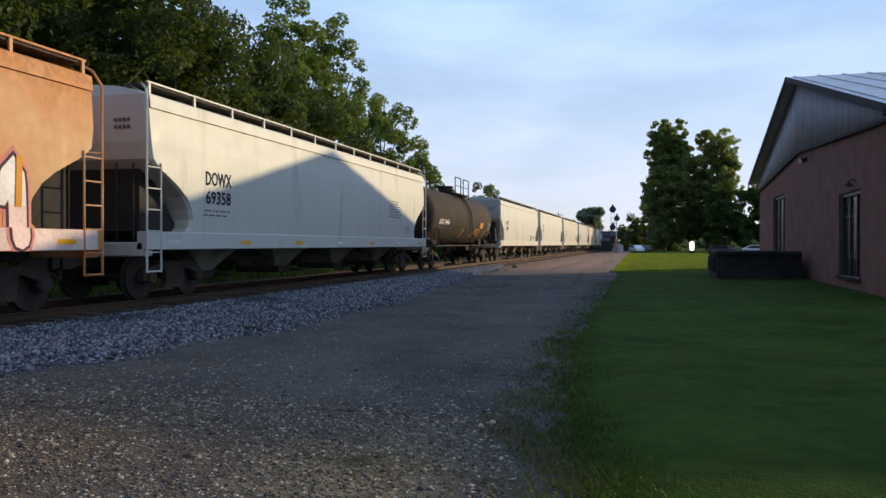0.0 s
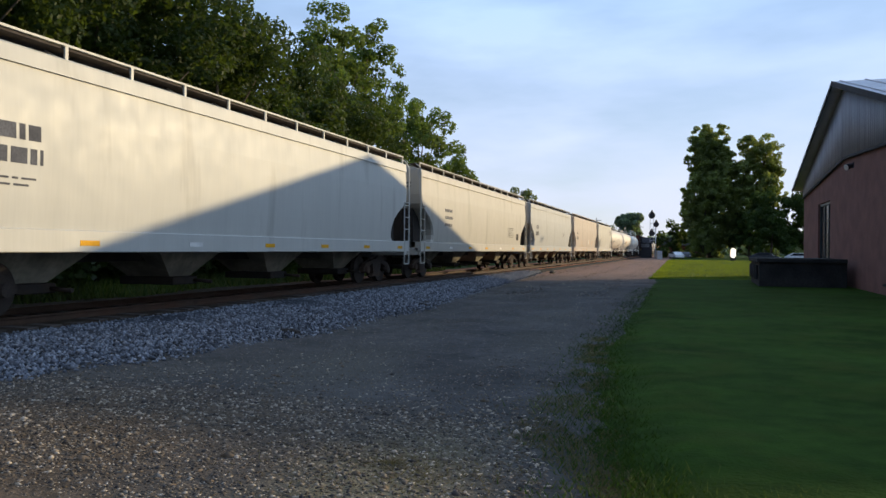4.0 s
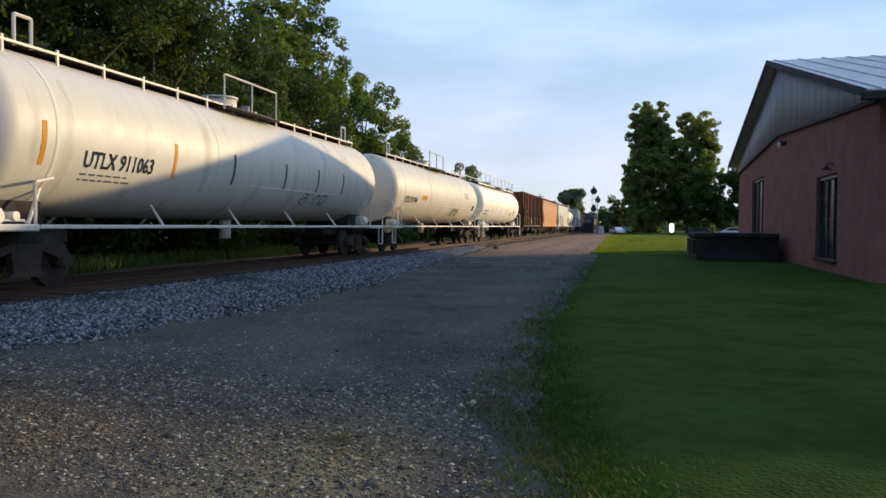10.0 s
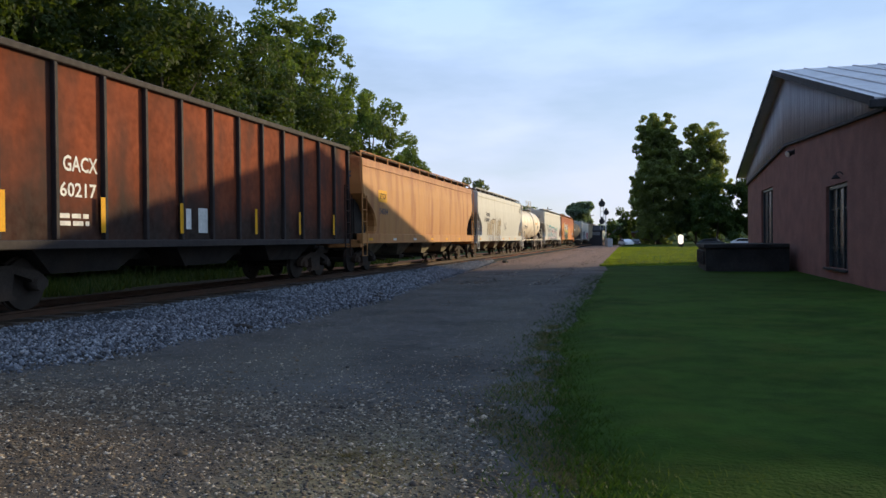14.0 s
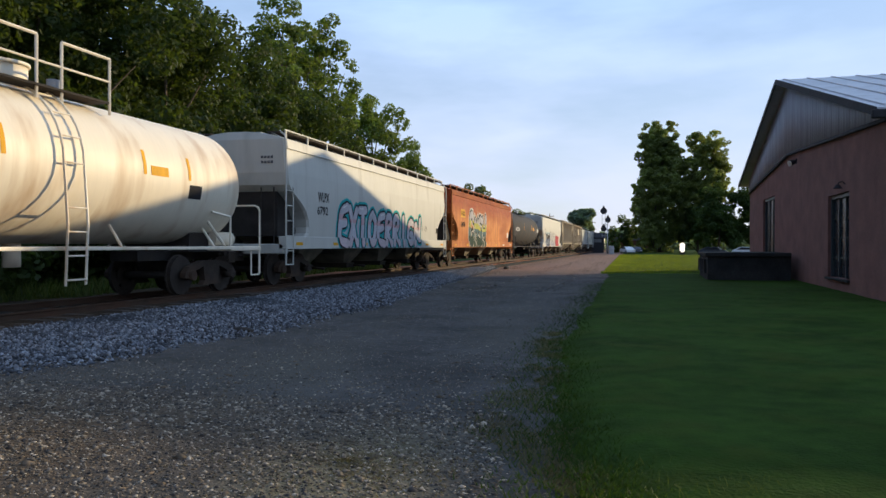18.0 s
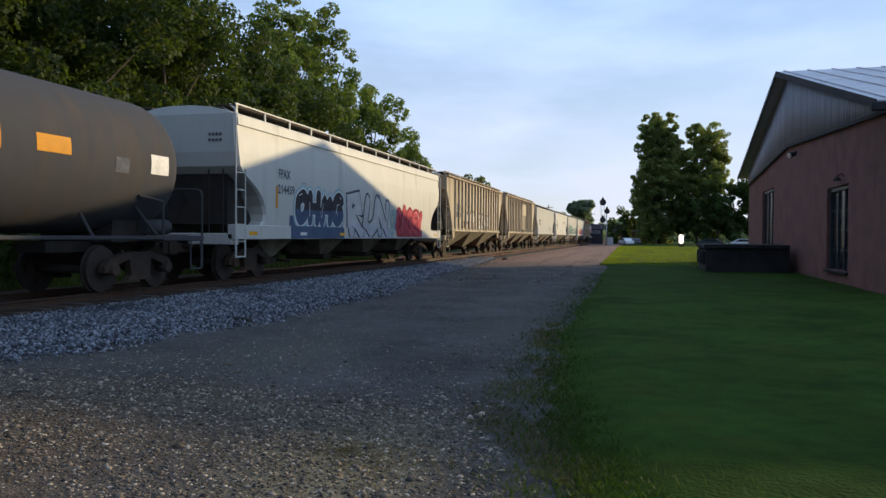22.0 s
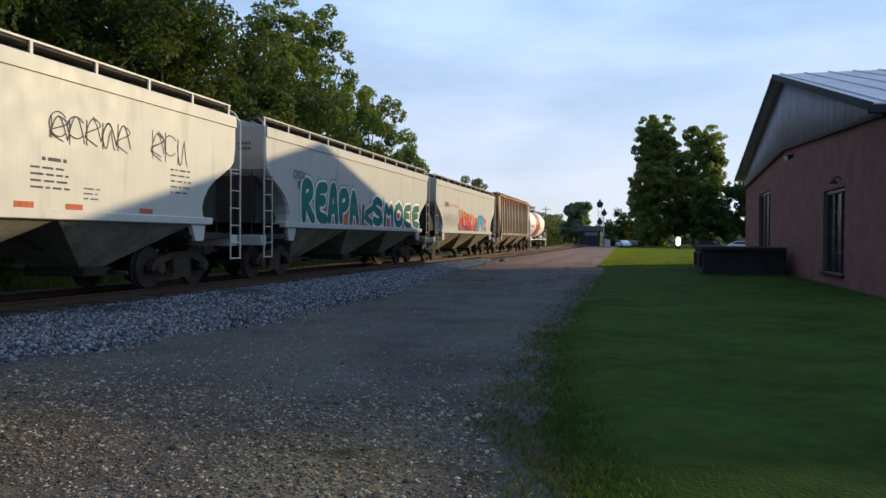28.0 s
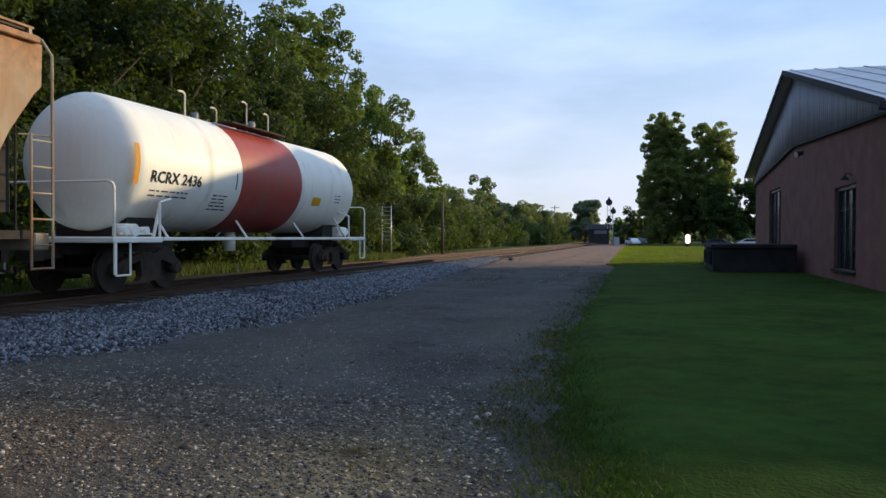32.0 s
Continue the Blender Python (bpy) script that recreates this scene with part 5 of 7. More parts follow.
def hopper(label, front, rear, mat, style="flow", bays=4, seams=0, gear=M_STEEL, bay_mat=None, hatch_step=1.55, ribs=(-6.6, 0.86, 16), top_mat=None):
    """Covered hopper. flow: smooth sides on a deep sill with teardrop end cut-outs; slab: smooth sides with a high lower edge;
    ribbed: as slab, with outside posts and triangular end cut-outs. Returns the car, half its body's length and its side surface."""
    car, half = car_thing(label, front, rear, "hopper car")
    he = half - 0.62
    z0 = 1.42 if style == "flow" else 1.52
    z_edge = {"flow": 4.16, "slab": 4.10, "ribbed": 4.28}[style]

    def w_of(z):
        if style != "flow":
            return 1.56
        f = (z - 1.42) / (4.16 - 1.42)
        return 1.585 - 0.075 * (f - 0.42) ** 2 * 3.2

    if style == "ribbed":
        ends = [(z0, 1.48), (2.0, 1.26), (2.8, 0.80), (3.45, 0.30), (3.6, 0.14), (z_edge, 0.12)]
    else:
        ends = [(z0, 1.45), (z0 + 0.10, 1.58), (z0 + 0.28, 1.62), (z0 + 0.5, 1.54), (z0 + 0.75, 1.34), (z0 + 0.95, 1.05), (z0 + 1.12, 0.72), (z0 + 1.28, 0.40),
                (z0 + 1.45, 0.20), (z0 + 1.8, 0.14), (z_edge, 0.12)]

    def ring(z, e, w):
        c = 0.07
        return [(w, -e + c, z), (w, e - c, z), (w - c, e, z), (-w + c, e, z), (-w, e - c, z), (-w, -e + c, z), (-w + c, -e, z), (w - c, -e, z)]

    rings = [ring(z, he - e, w_of(z)) for z, e in ends]
    rings += [ring(z_edge + dz, he - 0.12 - dz * 0.3, w) for dz, w in ((0.05, 1.40), (0.12, 1.12), (0.20, 0.75), (0.24, 0.35))]
    part("body", loft(BM(), rings), mat, car)
    if style != "ribbed":
        lo, hi = z_edge - 0.27, z_edge - 0.01
        for s in (1, -1):
            band = [(s * (w_of(lo) - 0.02), lo), (s * (w_of(lo) + 0.034), lo), (s * (w_of(hi) + 0.030), hi), (s * (w_of(hi) - 0.04), hi + 0.03)]
            part("top_band", loft(BM(), [[(x, y, z) for x, z in band] for y in (-he + 0.20, he - 0.20)]), top_mat or mat, car)
    if style == "flow":
        for s in (-1, 1):
            part("side_sill", bevelled(box(BM(), *sorted((s * 1.38, s * 1.60)), -he, he, 1.05, 1.418), 0.015), mat, car)
    else:
        for s in (-1, 1):
            part("side_sill", bevelled(box(BM(), *sorted((s * 1.40, s * 1.61)), -he + 1.3, he - 1.3,
                                           z0 - 0.10, z0 + 0.06), 0.015), mat, car)
    part("centre_sill", box(BM(), -0.3, 0.3, -he, he, 0.85, 1.15), gear, car)
    for s in (-1, 1):
        # end frame, dark block at the slope sheet as painted shade in the cut-out, and corner posts
        end = part("end_platform", bevelled(box(BM(), -1.52, 1.52, *sorted((s * (he - 0.32), s * he)), 0.92, 1.20), 0.02), mat, car)
        cut = [(he - 1.75, z0 + 0.01), (he - 0.4, z0 + 0.01), (he - 0.4, z0 + 1.40), (he - 0.6, z0 + 1.40)] if style != "ribbed" else \
              [(he - 1.65, z0 + 0.01), (he - 0.45, z0 + 0.01), (he - 0.45, 3.30), (he - 0.6, 3.30)]
        part("slope_sheet", prism_x(BM(), [(s * y, z) for y, z in cut], -1.15, 1.15), gear, car, "dark block at the slope sheet, standing in for the shade of the cut-out")
        if style != "flow":
            part("end_sill_beam", box(BM(), -1.5, 1.5, *sorted((s * (he - 2.0), s * (he - 0.33))), 1.10, 1.24), gear, car)
            part("corner_plate", prism_x(BM(), [(s * (he - 2.1), z0 - 0.1), (s * (he - 1.55), z0 - 0.1), (s * (he - 1.62), 1.05), (s * (he - 1.95), 1.05)], 1.45, 1.56), mat, car)
        for x in (1.60, -1.60):
            m = pose(x, s * (he - 0.02), 1.05, 0, 0, 0 if (x > 0) else 180)
            lad = make_ladder
            if x > 0:
                me = shared(f"ladder|{style}{mat.name}{s}", lambda: mirrored_y(lad(1.75, z_edge - 0.85, 5, 0.3), s), mat)
                part("ladder", me, mat, car, at=pose(x, s * (he - 0.02), 1.05))
            else:
                me = shared(f"ladder|{style}{mat.name}{-s}r", lambda: mirrored_y(lad(1.75, z_edge - 0.85, 5, 0.3), -s), mat)
                part("ladder", me, mat, car, at=pose(x, s * (he - 0.02), 1.05, 0, 0, 180))
        part("end_ladder", shared("end_ladder|", lambda: pipe(pipe(BM(), [(0, 0, 0), (0, 0, 2.9)], 0.02), [(0.4, 0, 0), (0.4, 0, 2.9)], 0.02), gear), gear, car,
             at=pose(0.7, s * (he - 0.28), 1.2))
    for z, h_row in ((3.62, 0.07), (3.48, 0.07)):
        bm = BM()
        for j in range(4):
            box(bm, 0.78 + 0.10 * j, 0.85 + 0.10 * j, -he + 0.112, -he + 0.1185, z, z + h_row)
        tagged(part("end_stencil", bm, M_GREYINK, car), kind="stuff")
    span = 2 * he - (3.2 if style == "flow" else 4.0)
    bm_mat = bay_mat or M_BAY
    for k in range(bays):
        y = -span / 2 + span * (k + 0.5) / bays
        b = part("discharge_bay", bay(BM(), y, span / bays - (0.9 if style == "flow" else 0.05), 1.05 if style == "flow" else 1.52, z0 - (0.005 if style == "flow" else 0.102), 0.52), bm_mat, car)
        part("outlet_gate", bevelled(box(BM(), -0.7, 0.7, y - 0.42, y + 0.42, 0.34, 0.515), 0.02), gear, b)
        part("gate_handle", rod(BM(), (0.7, y + 0.3, 0.42), (1.15, y + 0.3, 0.40), 0.04, 8), M_TRUCK, b)
    roof_walk(car, he - 0.1, z_edge, 1.52, mat, hatch_step)
    if style == "ribbed":
        for s in (1, -1):
            rib = shared(f"rib|{mat.name}", lambda: bevelled(box(BM(), 0, 0.085, -0.055, 0.055, z0 - 0.02, z_edge - 0.02), 0.012), mat)
            for k in range(ribs[2]):
                y = ribs[0] + ribs[1] * k
                part("rib", rib, mat, car, at=pose(s * 1.561, y, 0, 0, 0, 0 if s > 0 else 180))
        for s in (1, -1):
            part("top_chord", bevelled(box(BM(), *sorted((s * 1.50, s * 1.66)), -he + 0.32, he - 0.32, z_edge - 0.018, z_edge + 0.09), 0.015), mat, car)
    for k in range(seams):
        y = -(he - 2.4) + 2 * (he - 2.4) * k / (seams - 1)
        bm = BM()
        loft(bm, [[(w_of(z) + 0.006, b - 0.025, z), (w_of(z) + 0.006, b + 0.025, z), (w_of(z) - 0.01, b + 0.05, z), (w_of(z) - 0.01, b - 0.05, z)]
                  for z, b in [(1.5 + 0.22 * i, y + 0.10 * math.sin(0.35 * i)) for i in range(11)]])
        part("weld_seam", bm, mat, car)
    running_gear(car, half)
    rnd = random.Random(int(front * 10))
    for k in range(7):
        y = -he + 0.9 + (2 * he - 1.8) * k / 6
        if style == "flow":
            part("reflector", box(BM(), 1.601, 1.606, y - 0.22, y + 0.22, 1.16, 1.25), M_YELLOW if rnd.random() < 0.75 else M_PALEINK, car)
    return car, he, (lambda z: 1.603 if z < 1.42 else w_of(z)) if style == "flow" else w_of


def mirrored_y(bm, s):
    if s > 0:
        for v in bm.verts:
            v.co.y = -v.co.y
    return bm


def gondola(label, front, rear, mat):
    car, half = car_thing(label, front, rear, "gondola car")
    he = half - 0.55
    z0, z1 = 1.22, 4.25
    for s in (1, -1):
        part("side_wall", box(BM(), *sorted((s * 1.42, s * 1.50)), -he, he, z0, z1), mat, car)
        part("top_chord", bevelled(box(BM(), *sorted((s * 1.40, s * 1.60)), -he, he, z1 + 0.001, z1 + 0.13), 0.015), M_DARKRIB, car)
        part("side_sill", bevelled(box(BM(), *sorted((s * 1.40, s * 1.60)), -he, he, z0 - 0.16, z0 - 0.001), 0.015), M_DARKRIB, car)
        for k in range(14):
            y = -he + 0.09 + (2 * he - 0.18) * k / 13
            part("rib", shared("rib|gondola", lambda: bevelled(box(BM(), 0, 0.10, -0.045, 0.045, z0 + 0.002, z1 - 0.002), 0.012), M_DARKRIB), M_DARKRIB, car,
                 at=pose(s * 1.501, y, 0, 0, 0, 0 if s > 0 else 180))
    for s in (1, -1):
        part("end_wall", box(BM(), -1.418, 1.418, *sorted((s * (he - 0.08), s * he)), z0 - 0.1, z1 + 0.1), mat, car)
        for z in (1.9, 2.6, 3.3, 3.9):
            part("end_rib", bevelled(box(BM(), -1.40, 1.40, *sorted((s * he + s * 0.001, s * (he + 0.09))), z, z + 0.12), 0.01), mat, car)
        for x in (1.62, -1.62):
            part("ladder", shared(f"ladder|gondola{s}", lambda: mirrored_y(make_ladder(2.0, 2.1, 6, 0.0), s), mat), mat, car, at=pose(x, s * (he - 0.1), 1.05))
    part("floor", box(BM(), -1.415, 1.415, -he + 0.09, he - 0.09, z0 - 0.1, z0), mat, car)
    part("centre_sill", box(BM(), -0.3, 0.3, -he, he, 0.80, z0 - 0.102), M_STEEL, car)
    for k in range(3):
        y = -4.2 + 4.2 * k
        part("drop_bay", bay(BM(), y, 3.2, 1.2, z0 - 0.104, 0.62, 1.8, 1.0), M_STEEL, car)
    running_gear(car, half)
    return car, he, lambda z: 1.50


def tank(label, front, rear, mat, radius=1.50, zc=2.78, band=None, walkway="low", ladder_y=None, frame_mat=None, rings=0, reach=1.02):
    """Tank car: a shell with rounded heads on end platforms, dome fittings, side ladder and handrails."""
    car, half = car_thing(label, front, rear, "tank car")
    he = half - 0.62
    hl = half - reach
    fm = frame_mat or mat

    def shell(y_list, extra=0.0):
        return [[((r + extra) * math.cos(k * math.tau / 40), y, zc + (r + extra) * math.sin(k * math.tau / 40)) for k in range(40)] for y, r in y_list]

    prof = [(-hl + 0.75 * (1 - math.cos(math.pi / 2 * k / 10)), max(0.03, radius * math.sin(math.pi / 2 * k / 10) ** 0.85)) for k in range(11)]
    prof += [(-y, r) for y, r in reversed(prof)]
    part("tank_shell", loft(BM(), shell(prof), smooth=True), mat, car)
    if band:
        part("painted_band", loft(BM(), shell([(band[0], radius), (band[1], radius)], 0.006), cap=False, smooth=True), band[2], car, "dull red band round the tank")
    if rings:
        # sheet-metal jacket: one long lap seam and a few faint joints
        a = -0.42
        bm = BM()
        loft(bm, [[((radius + e) * math.cos(b), y, zc + (radius + e) * math.sin(b)) for e, b in ((-0.01, a - 0.012), (0.014, a - 0.010), (0.006, a + 0.012), (-0.01, a + 0.014))]
                  for y in (-1.0, min(6.0, hl - 1.5))])
        part("jacket_seam", bm, mat, car)
        for k in range(rings):
            y = -hl + 1.6 + (2 * hl - 3.2) * k / max(1, rings - 1)
            part("jacket_joint", loft(BM(), shell([(y - 0.05, radius), (y - 0.045, radius + 0.004), (y + 0.045, radius + 0.004), (y + 0.05, radius)], 0.001), cap=False, smooth=True), mat, car)

    def surf(z):
        return math.sqrt(max(0.01, radius ** 2 - (z - zc) ** 2))

    for s in (-1, 1):
        part("end_platform", bevelled(box(BM(), -1.50, 1.50, *sorted((s * (he - 1.55), s * he)), 1.02, 1.14), 0.02), fm, car)
        part("saddle", prism_x(BM(), [(s * (half - 3.0), 1.0), (s * (half - 1.8), 1.0), (s * (half - 1.9), 1.75), (s * (half - 2.9), 1.75)], -0.85, 0.85), M_STEEL, car)
        part("stub_sill", box(BM(), -0.35, 0.35, *sorted((s * (half - 4.2), s * (half - 0.8))), 0.80, 1.018), M_STEEL, car)
        for x in (-1.48, 1.48):
            part("corner_rail", pipe(BM(), [(x, s * (he - 0.06), 0.42), (x, s * (he - 0.06), 2.06), (x * 0.97, s * (he - 0.06), 2.16), (x * 0.9, s * (he - 0.06), 2.20)], 0.026), fm, car)
            part("stirrup", pipe(BM(), [(x, s * (he - 0.10), 1.02), (x, s * (he - 0.10), 0.40), (x, s * (he - 0.52), 0.40), (x, s * (he - 0.52), 1.02)], 0.022), fm, car)
        part("end_rail", pipe(BM(), [(-1.34, s * (he - 0.06), 2.20), (1.34, s * (he - 0.06), 2.20)], 0.026), fm, car)
        part("brace", rod(BM(), (1.30, s * (he - 1.5), 1.14), (1.05, s * (he - 2.1), 1.9), 0.035, 6), fm, car)
        part("grip_frame", pipe(BM(), [(1.45, s * (he - 1.50), 1.14), (1.45, s * (he - 1.50), 1.85), (1.3, s * (he - 2.1), 1.95)], 0.03), fm, car)
    for x in (-1.47, 1.47):
        part("side_rail", bevelled(box(BM(), x - 0.035, x + 0.035, -he + 1.56, he - 1.56, 1.06, 1.13), 0.01), fm, car, "long side handrail")
        for k in range(4):
            y = -5.0 + 10.0 * k / 3
            part("rail_bracket", rod(BM(), (x, y, 1.10), (x * 0.72, y + 0.15, 1.55), 0.03, 6), fm, car)
    top = zc + radius
    ly = 0.0 if ladder_y is None else ladder_y
    for s in (1, -1) if walkway == "dome" else ():
        bm = BM()
        arc = [(s * (radius + 0.10) * math.cos(a), zc + (radius + 0.10) * math.sin(a)) for a in [0.0 + 1.25 * k / 8 for k in range(9)]]
        for y in (ly - 0.25, ly + 0.25):
            pipe(bm, [(s * 1.55, y, 0.45), (s * 1.60, y, 1.5)] + [(x, y, z) for x, z in arc], 0.025)
        for k in range(4):
            rod(bm, (s * 1.58, ly - 0.25, 0.55 + 0.42 * k), (s * 1.58, ly + 0.25, 0.55 + 0.42 * k), 0.018, 6)
        for k in range(0, 9, 2):
            rod(bm, (arc[k][0], ly - 0.25, arc[k][1]), (arc[k][0], ly + 0.25, arc[k][1]), 0.018, 6)
        part("side_ladder", bm, fm, car)
    dome = part("dome", rod(BM(), (0, ly - 0.1, top - 0.06), (0, ly - 0.1, top + (0.34 if walkway not in ("poles", "none") else 0.10)), 0.48 if walkway not in ("poles", "none") else 0.34, 18), fm, car, "round manway housing on top")
    if walkway not in ("poles", "none"):
        part("dome_lid", rod(BM(), (0, ly - 0.1, top + 0.342), (0, ly - 0.1, top + 0.40), 0.52, 18), fm, dome)
    part("valve", rod(BM(), (0.25, ly + 0.95, top - 0.05), (0.25, ly + 0.95, top + 0.30), 0.12, 10), M_GALV, car)
    part("valve", rod(BM(), (-0.2, ly - 1.2, top - 0.05), (-0.2, ly - 1.2, top + 0.24), 0.10, 10), M_GALV, car)
    for x in (-0.85, 0.85):
        part("top_grating", box(BM(), x - 0.22, x + 0.22, ly - 1.5, ly + 1.5, top - 0.10, top - 0.06), M_STEEL, car)
    if walkway == "low":
        # long low walkway with stubby posts and a fenced platform at the dome
        for x in (-0.72, 0.72):
            part("walkway_edge", box(BM(), x - 0.02, x + 0.02, -hl + 1.1, hl - 1.1, top, top + 0.045), fm, car)
            for k in range(14):
                y = -hl + 1.2 + (2 * hl - 2.4) * k / 13
                part("walkway_post", shared(f"walkway_post|{fm.name}", lambda: box(BM(), -0.02, 0.02, -0.025, 0.025, -0.22, 0.10), fm), fm, car, at=pose(x, y, top))
        part("walkway", box(BM(), -0.69, 0.69, -hl + 1.1, hl - 1.1, top + 0.012, top + 0.03), M_STEEL, car, "dark grated walkway")
        for y in (ly - 1.5, ly + 1.5):
            part("dome_rail", pipe(BM(), [(0.95, y, top - 0.15), (0.95, y, top + 0.75), (0.95, ly, top + 0.75)], 0.028), fm, car)
        part("dome_rail", pipe(BM(), [(0.95, ly, top - 0.1), (0.95, ly, top + 0.75)], 0.028), fm, car)
        for s in (-1, 1):
            part("grab_hoop", pipe(BM(), [(0.6, s * (hl - 1.6), top), (0.6, s * (hl - 1.6), top + 0.55), (0.6, s * (hl - 2.0), top + 0.55), (0.6, s * (hl - 2.0), top)], 0.035),
                 fm, car)
    elif walkway == "high":
        for x in (-0.95, 0.95):
            part("walkway_rail", pipe(BM(), [(x, -hl + 1.0, top - 0.45), (x, -hl + 1.0, top + 0.55), (x, -hl + 1.2, top + 0.72), (x, hl - 1.2, top + 0.72),
                                             (x, hl - 1.0, top + 0.55), (x, hl - 1.0, top - 0.45)], 0.03), fm, car, "tall walkway railing")
            for k in range(9):
                y = -hl + 1.9 + (2 * hl - 3.8) * k / 8
                part("walkway_post", shared(f"walkway_post|tall{fm.name}", lambda: rod(BM(), (0, 0, -0.35), (0, 0, 0.72), 0.024, 6), fm), fm, car, at=pose(x, y, top))
            part("walkway_edge", box(BM(), x - 0.03, x + 0.03, -hl + 1.0, hl - 1.0, top - 0.12, top - 0.05), fm, car)
        part("walkway", box(BM(), -0.9, 0.9, -hl + 1.0, hl - 1.0, top + 0.012, top + 0.03), M_STEEL, car, "dark grated walkway")
    elif walkway == "dome":
        for x in (-1.0, 1.0):
            part("dome_rail", pipe(BM(), [(x, ly - 1.6, top - 0.3), (x, ly - 1.6, top + 0.80), (x, ly - 0.3, top + 0.80), (x, ly - 0.3, top - 0.3)], 0.03), fm, car)
            part("dome_rail", pipe(BM(), [(x, ly + 0.3, top - 0.3), (x, ly + 0.3, top + 0.80), (x, ly + 1.6, top + 0.80), (x, ly + 1.6, top - 0.3)], 0.03), fm, car)
            part("dome_rail", pipe(BM(), [(x, ly - 1.6, top + 0.35), (x, ly + 1.6, top + 0.35)], 0.022), fm, car)
    elif walkway == "poles":
        for y, up in ((ly - 2.7, 0.42), (ly - 1.3, 0.25), (ly + 0.25, 0.66), (ly + 1.5, 0.52)):
            part("grab_pole", pipe(BM(), [(0.5, y, top - 0.1), (0.5, y, top + up), (0.5, y - 0.10, top + up + 0.05), (0.5, y - 0.28, top + up + 0.04)], 0.024), M_DIRTYTANK, car)
    part("bottom_outlet", rod(BM(), (0, ly + 0.2, zc - radius + 0.1), (0, ly + 0.2, 0.75), 0.16, 12), fm, car)
    gear = part("brake_gear", bevelled(box(BM(), 1.02, 1.34, -he + 0.55, -he + 0.95, 1.142, 1.40), 0.03), fm, car, "grimy brake valve gear on the platform")
    for k, (y, r) in enumerate(((0.45, 0.09), (0.72, 0.12), (1.08, 0.08))):
        part("valve_body", rod(BM(), (1.22, -he + y, 1.26), (1.46, -he + y, 1.27), r, 10), fm, gear)
    part("brake_pipe", pipe(BM(), [(1.40, -he + 0.3, 1.20), (1.40, -he + 1.3, 1.20), (1.15, -he + 1.7, 1.10), (0.80, -he + 2.2, 1.05)], 0.022), fm, car)
    part("brake_reservoir", rod(BM(), (0.9, he - 1.5, 1.32), (0.9, he - 0.6, 1.32), 0.17, 12), fm, car)
    running_gear(car, half)
    return car, hl, surf


# front to rear
c, h, w = hopper("rust-stained cream hopper car with spray-painted tags", -8.6, 12.46, M_RUSTCREAM)
graffiti(c, "KSERM", h - 7.6, h - 1.75, 1.07, 2.70, ((1, (0.74, 0.69, 0.66)), (0.45, (0.72, 0.52, 0.48))), (0.07, 0.05, 0.05), w, 1, (0.60, 0.22, 0.20), 0.05, 0.34)
plate_on(c, h - 6.5, h - 0.15, 1.065, 1.412, spray((0.66, 0.50, 0.45)), w, "spray_wash", 0.0015)
plate_on(c, 7.93, 8.05, 1.75, 2.55, M_AMBER, lambda z: w(z) + 0.022, "reflector")

c, h, w = hopper("white covered hopper car on a deep side sill", 12.46, 33.47, M_WHITE)
mark(c, "DOWX", -7.75, -6.66, 2.48, 2.80, M_INK, w)
mark(c, "69358", -7.75, -6.69, 2.06, 2.37, M_INK, w)
bars_on(c, -7.8, 1.90, 2, 1.1, M_GREYINK, w, 2)
bars_on(c, 4.93, 2.80, 7, 1.5, M_GREYINK, w, 3, 0.035, 0.10)
bars_on(c, h - 2.9, 1.9, 4, 0.7, M_GREYINK, w, 4)

c, h, w = tank("dark brown-black tank car with a ladder at mid-length", 33.47, 50.3, M_BROWNTANK, walkway="dome", ladder_y=0.4, radius=1.42, zc=2.62)
mark(c, "GATX 84456", -5.9, -3.9, 2.15, 2.42, M_PALEINK, w)
bars_on(c, -5.9, 2.0, 2, 1.6, M_GREYINK, w, 5)
plate_on(c, 3.6, 4.4, 2.12, 2.45, M_AMBER, w, "placard", label="orange placard")
plate_on(c, 5.75, 6.6, 2.0, 2.5, M_GREYINK, w, "placard")
for y in (-0.5, 2.1, 3.8, 5.4, 6.85):
    plate_on(c, y, y + 0.12, 1.55, 2.0, M_AMBER, w, "reflector")
bars_on(c, 2.6, 2.0, 3, 1.1, M_YELLOW, w, 6, 0.05, 0.12)

c, h, w = hopper("white covered hopper car with small scribbled tags", 50.3, 70.32, M_WHITE)
mark(c, "OFOX", -7.1, -6.2, 2.55, 2.82, M_INK, w)
mark(c, "7784", -7.05, -6.3, 2.15, 2.42, M_INK, w)
plate_on(c, -8.05, -7.93, 1.60, 2.25, M_AMBER, w, "reflector")
scribble(c, 4.5, 5.6, 1.46, 2.0, 3, (0.05, 0.05, 0.06), w, 7, 0.09)
plate_on(c, 6.38, 6.8, 1.61, 1.87, M_INK, w)
for y in (-2.2, 0.6):
    plate_on(c, y, y + 0.13, 1.55, 2.15, M_AMBER, w, "reflector")

c, h, w = hopper("plain white covered hopper car", 70.32, 90.84, M_WHITE)
bars_on(c, -7.6, 2.75, 2, 1.1, M_GREYINK, w, 8, 0.24, 0.36)
bars_on(c, -7.6, 2.15, 2, 0.9, M_GREYINK, w, 9)

c, h, w = hopper("cream covered hopper car with stencil panels", 90.84, 112.08, M_CREAM)
bars_on(c, 4.99, 2.34, 6, 1.4, M_INK, w, 10)
plate_on(c, 7.1, 7.66, 1.70, 2.06, M_INK, w)
bars_on(c, -h + 3.1, 2.7, 3, 1.3, M_GREYINK, w, 11, 0.12, 0.3)

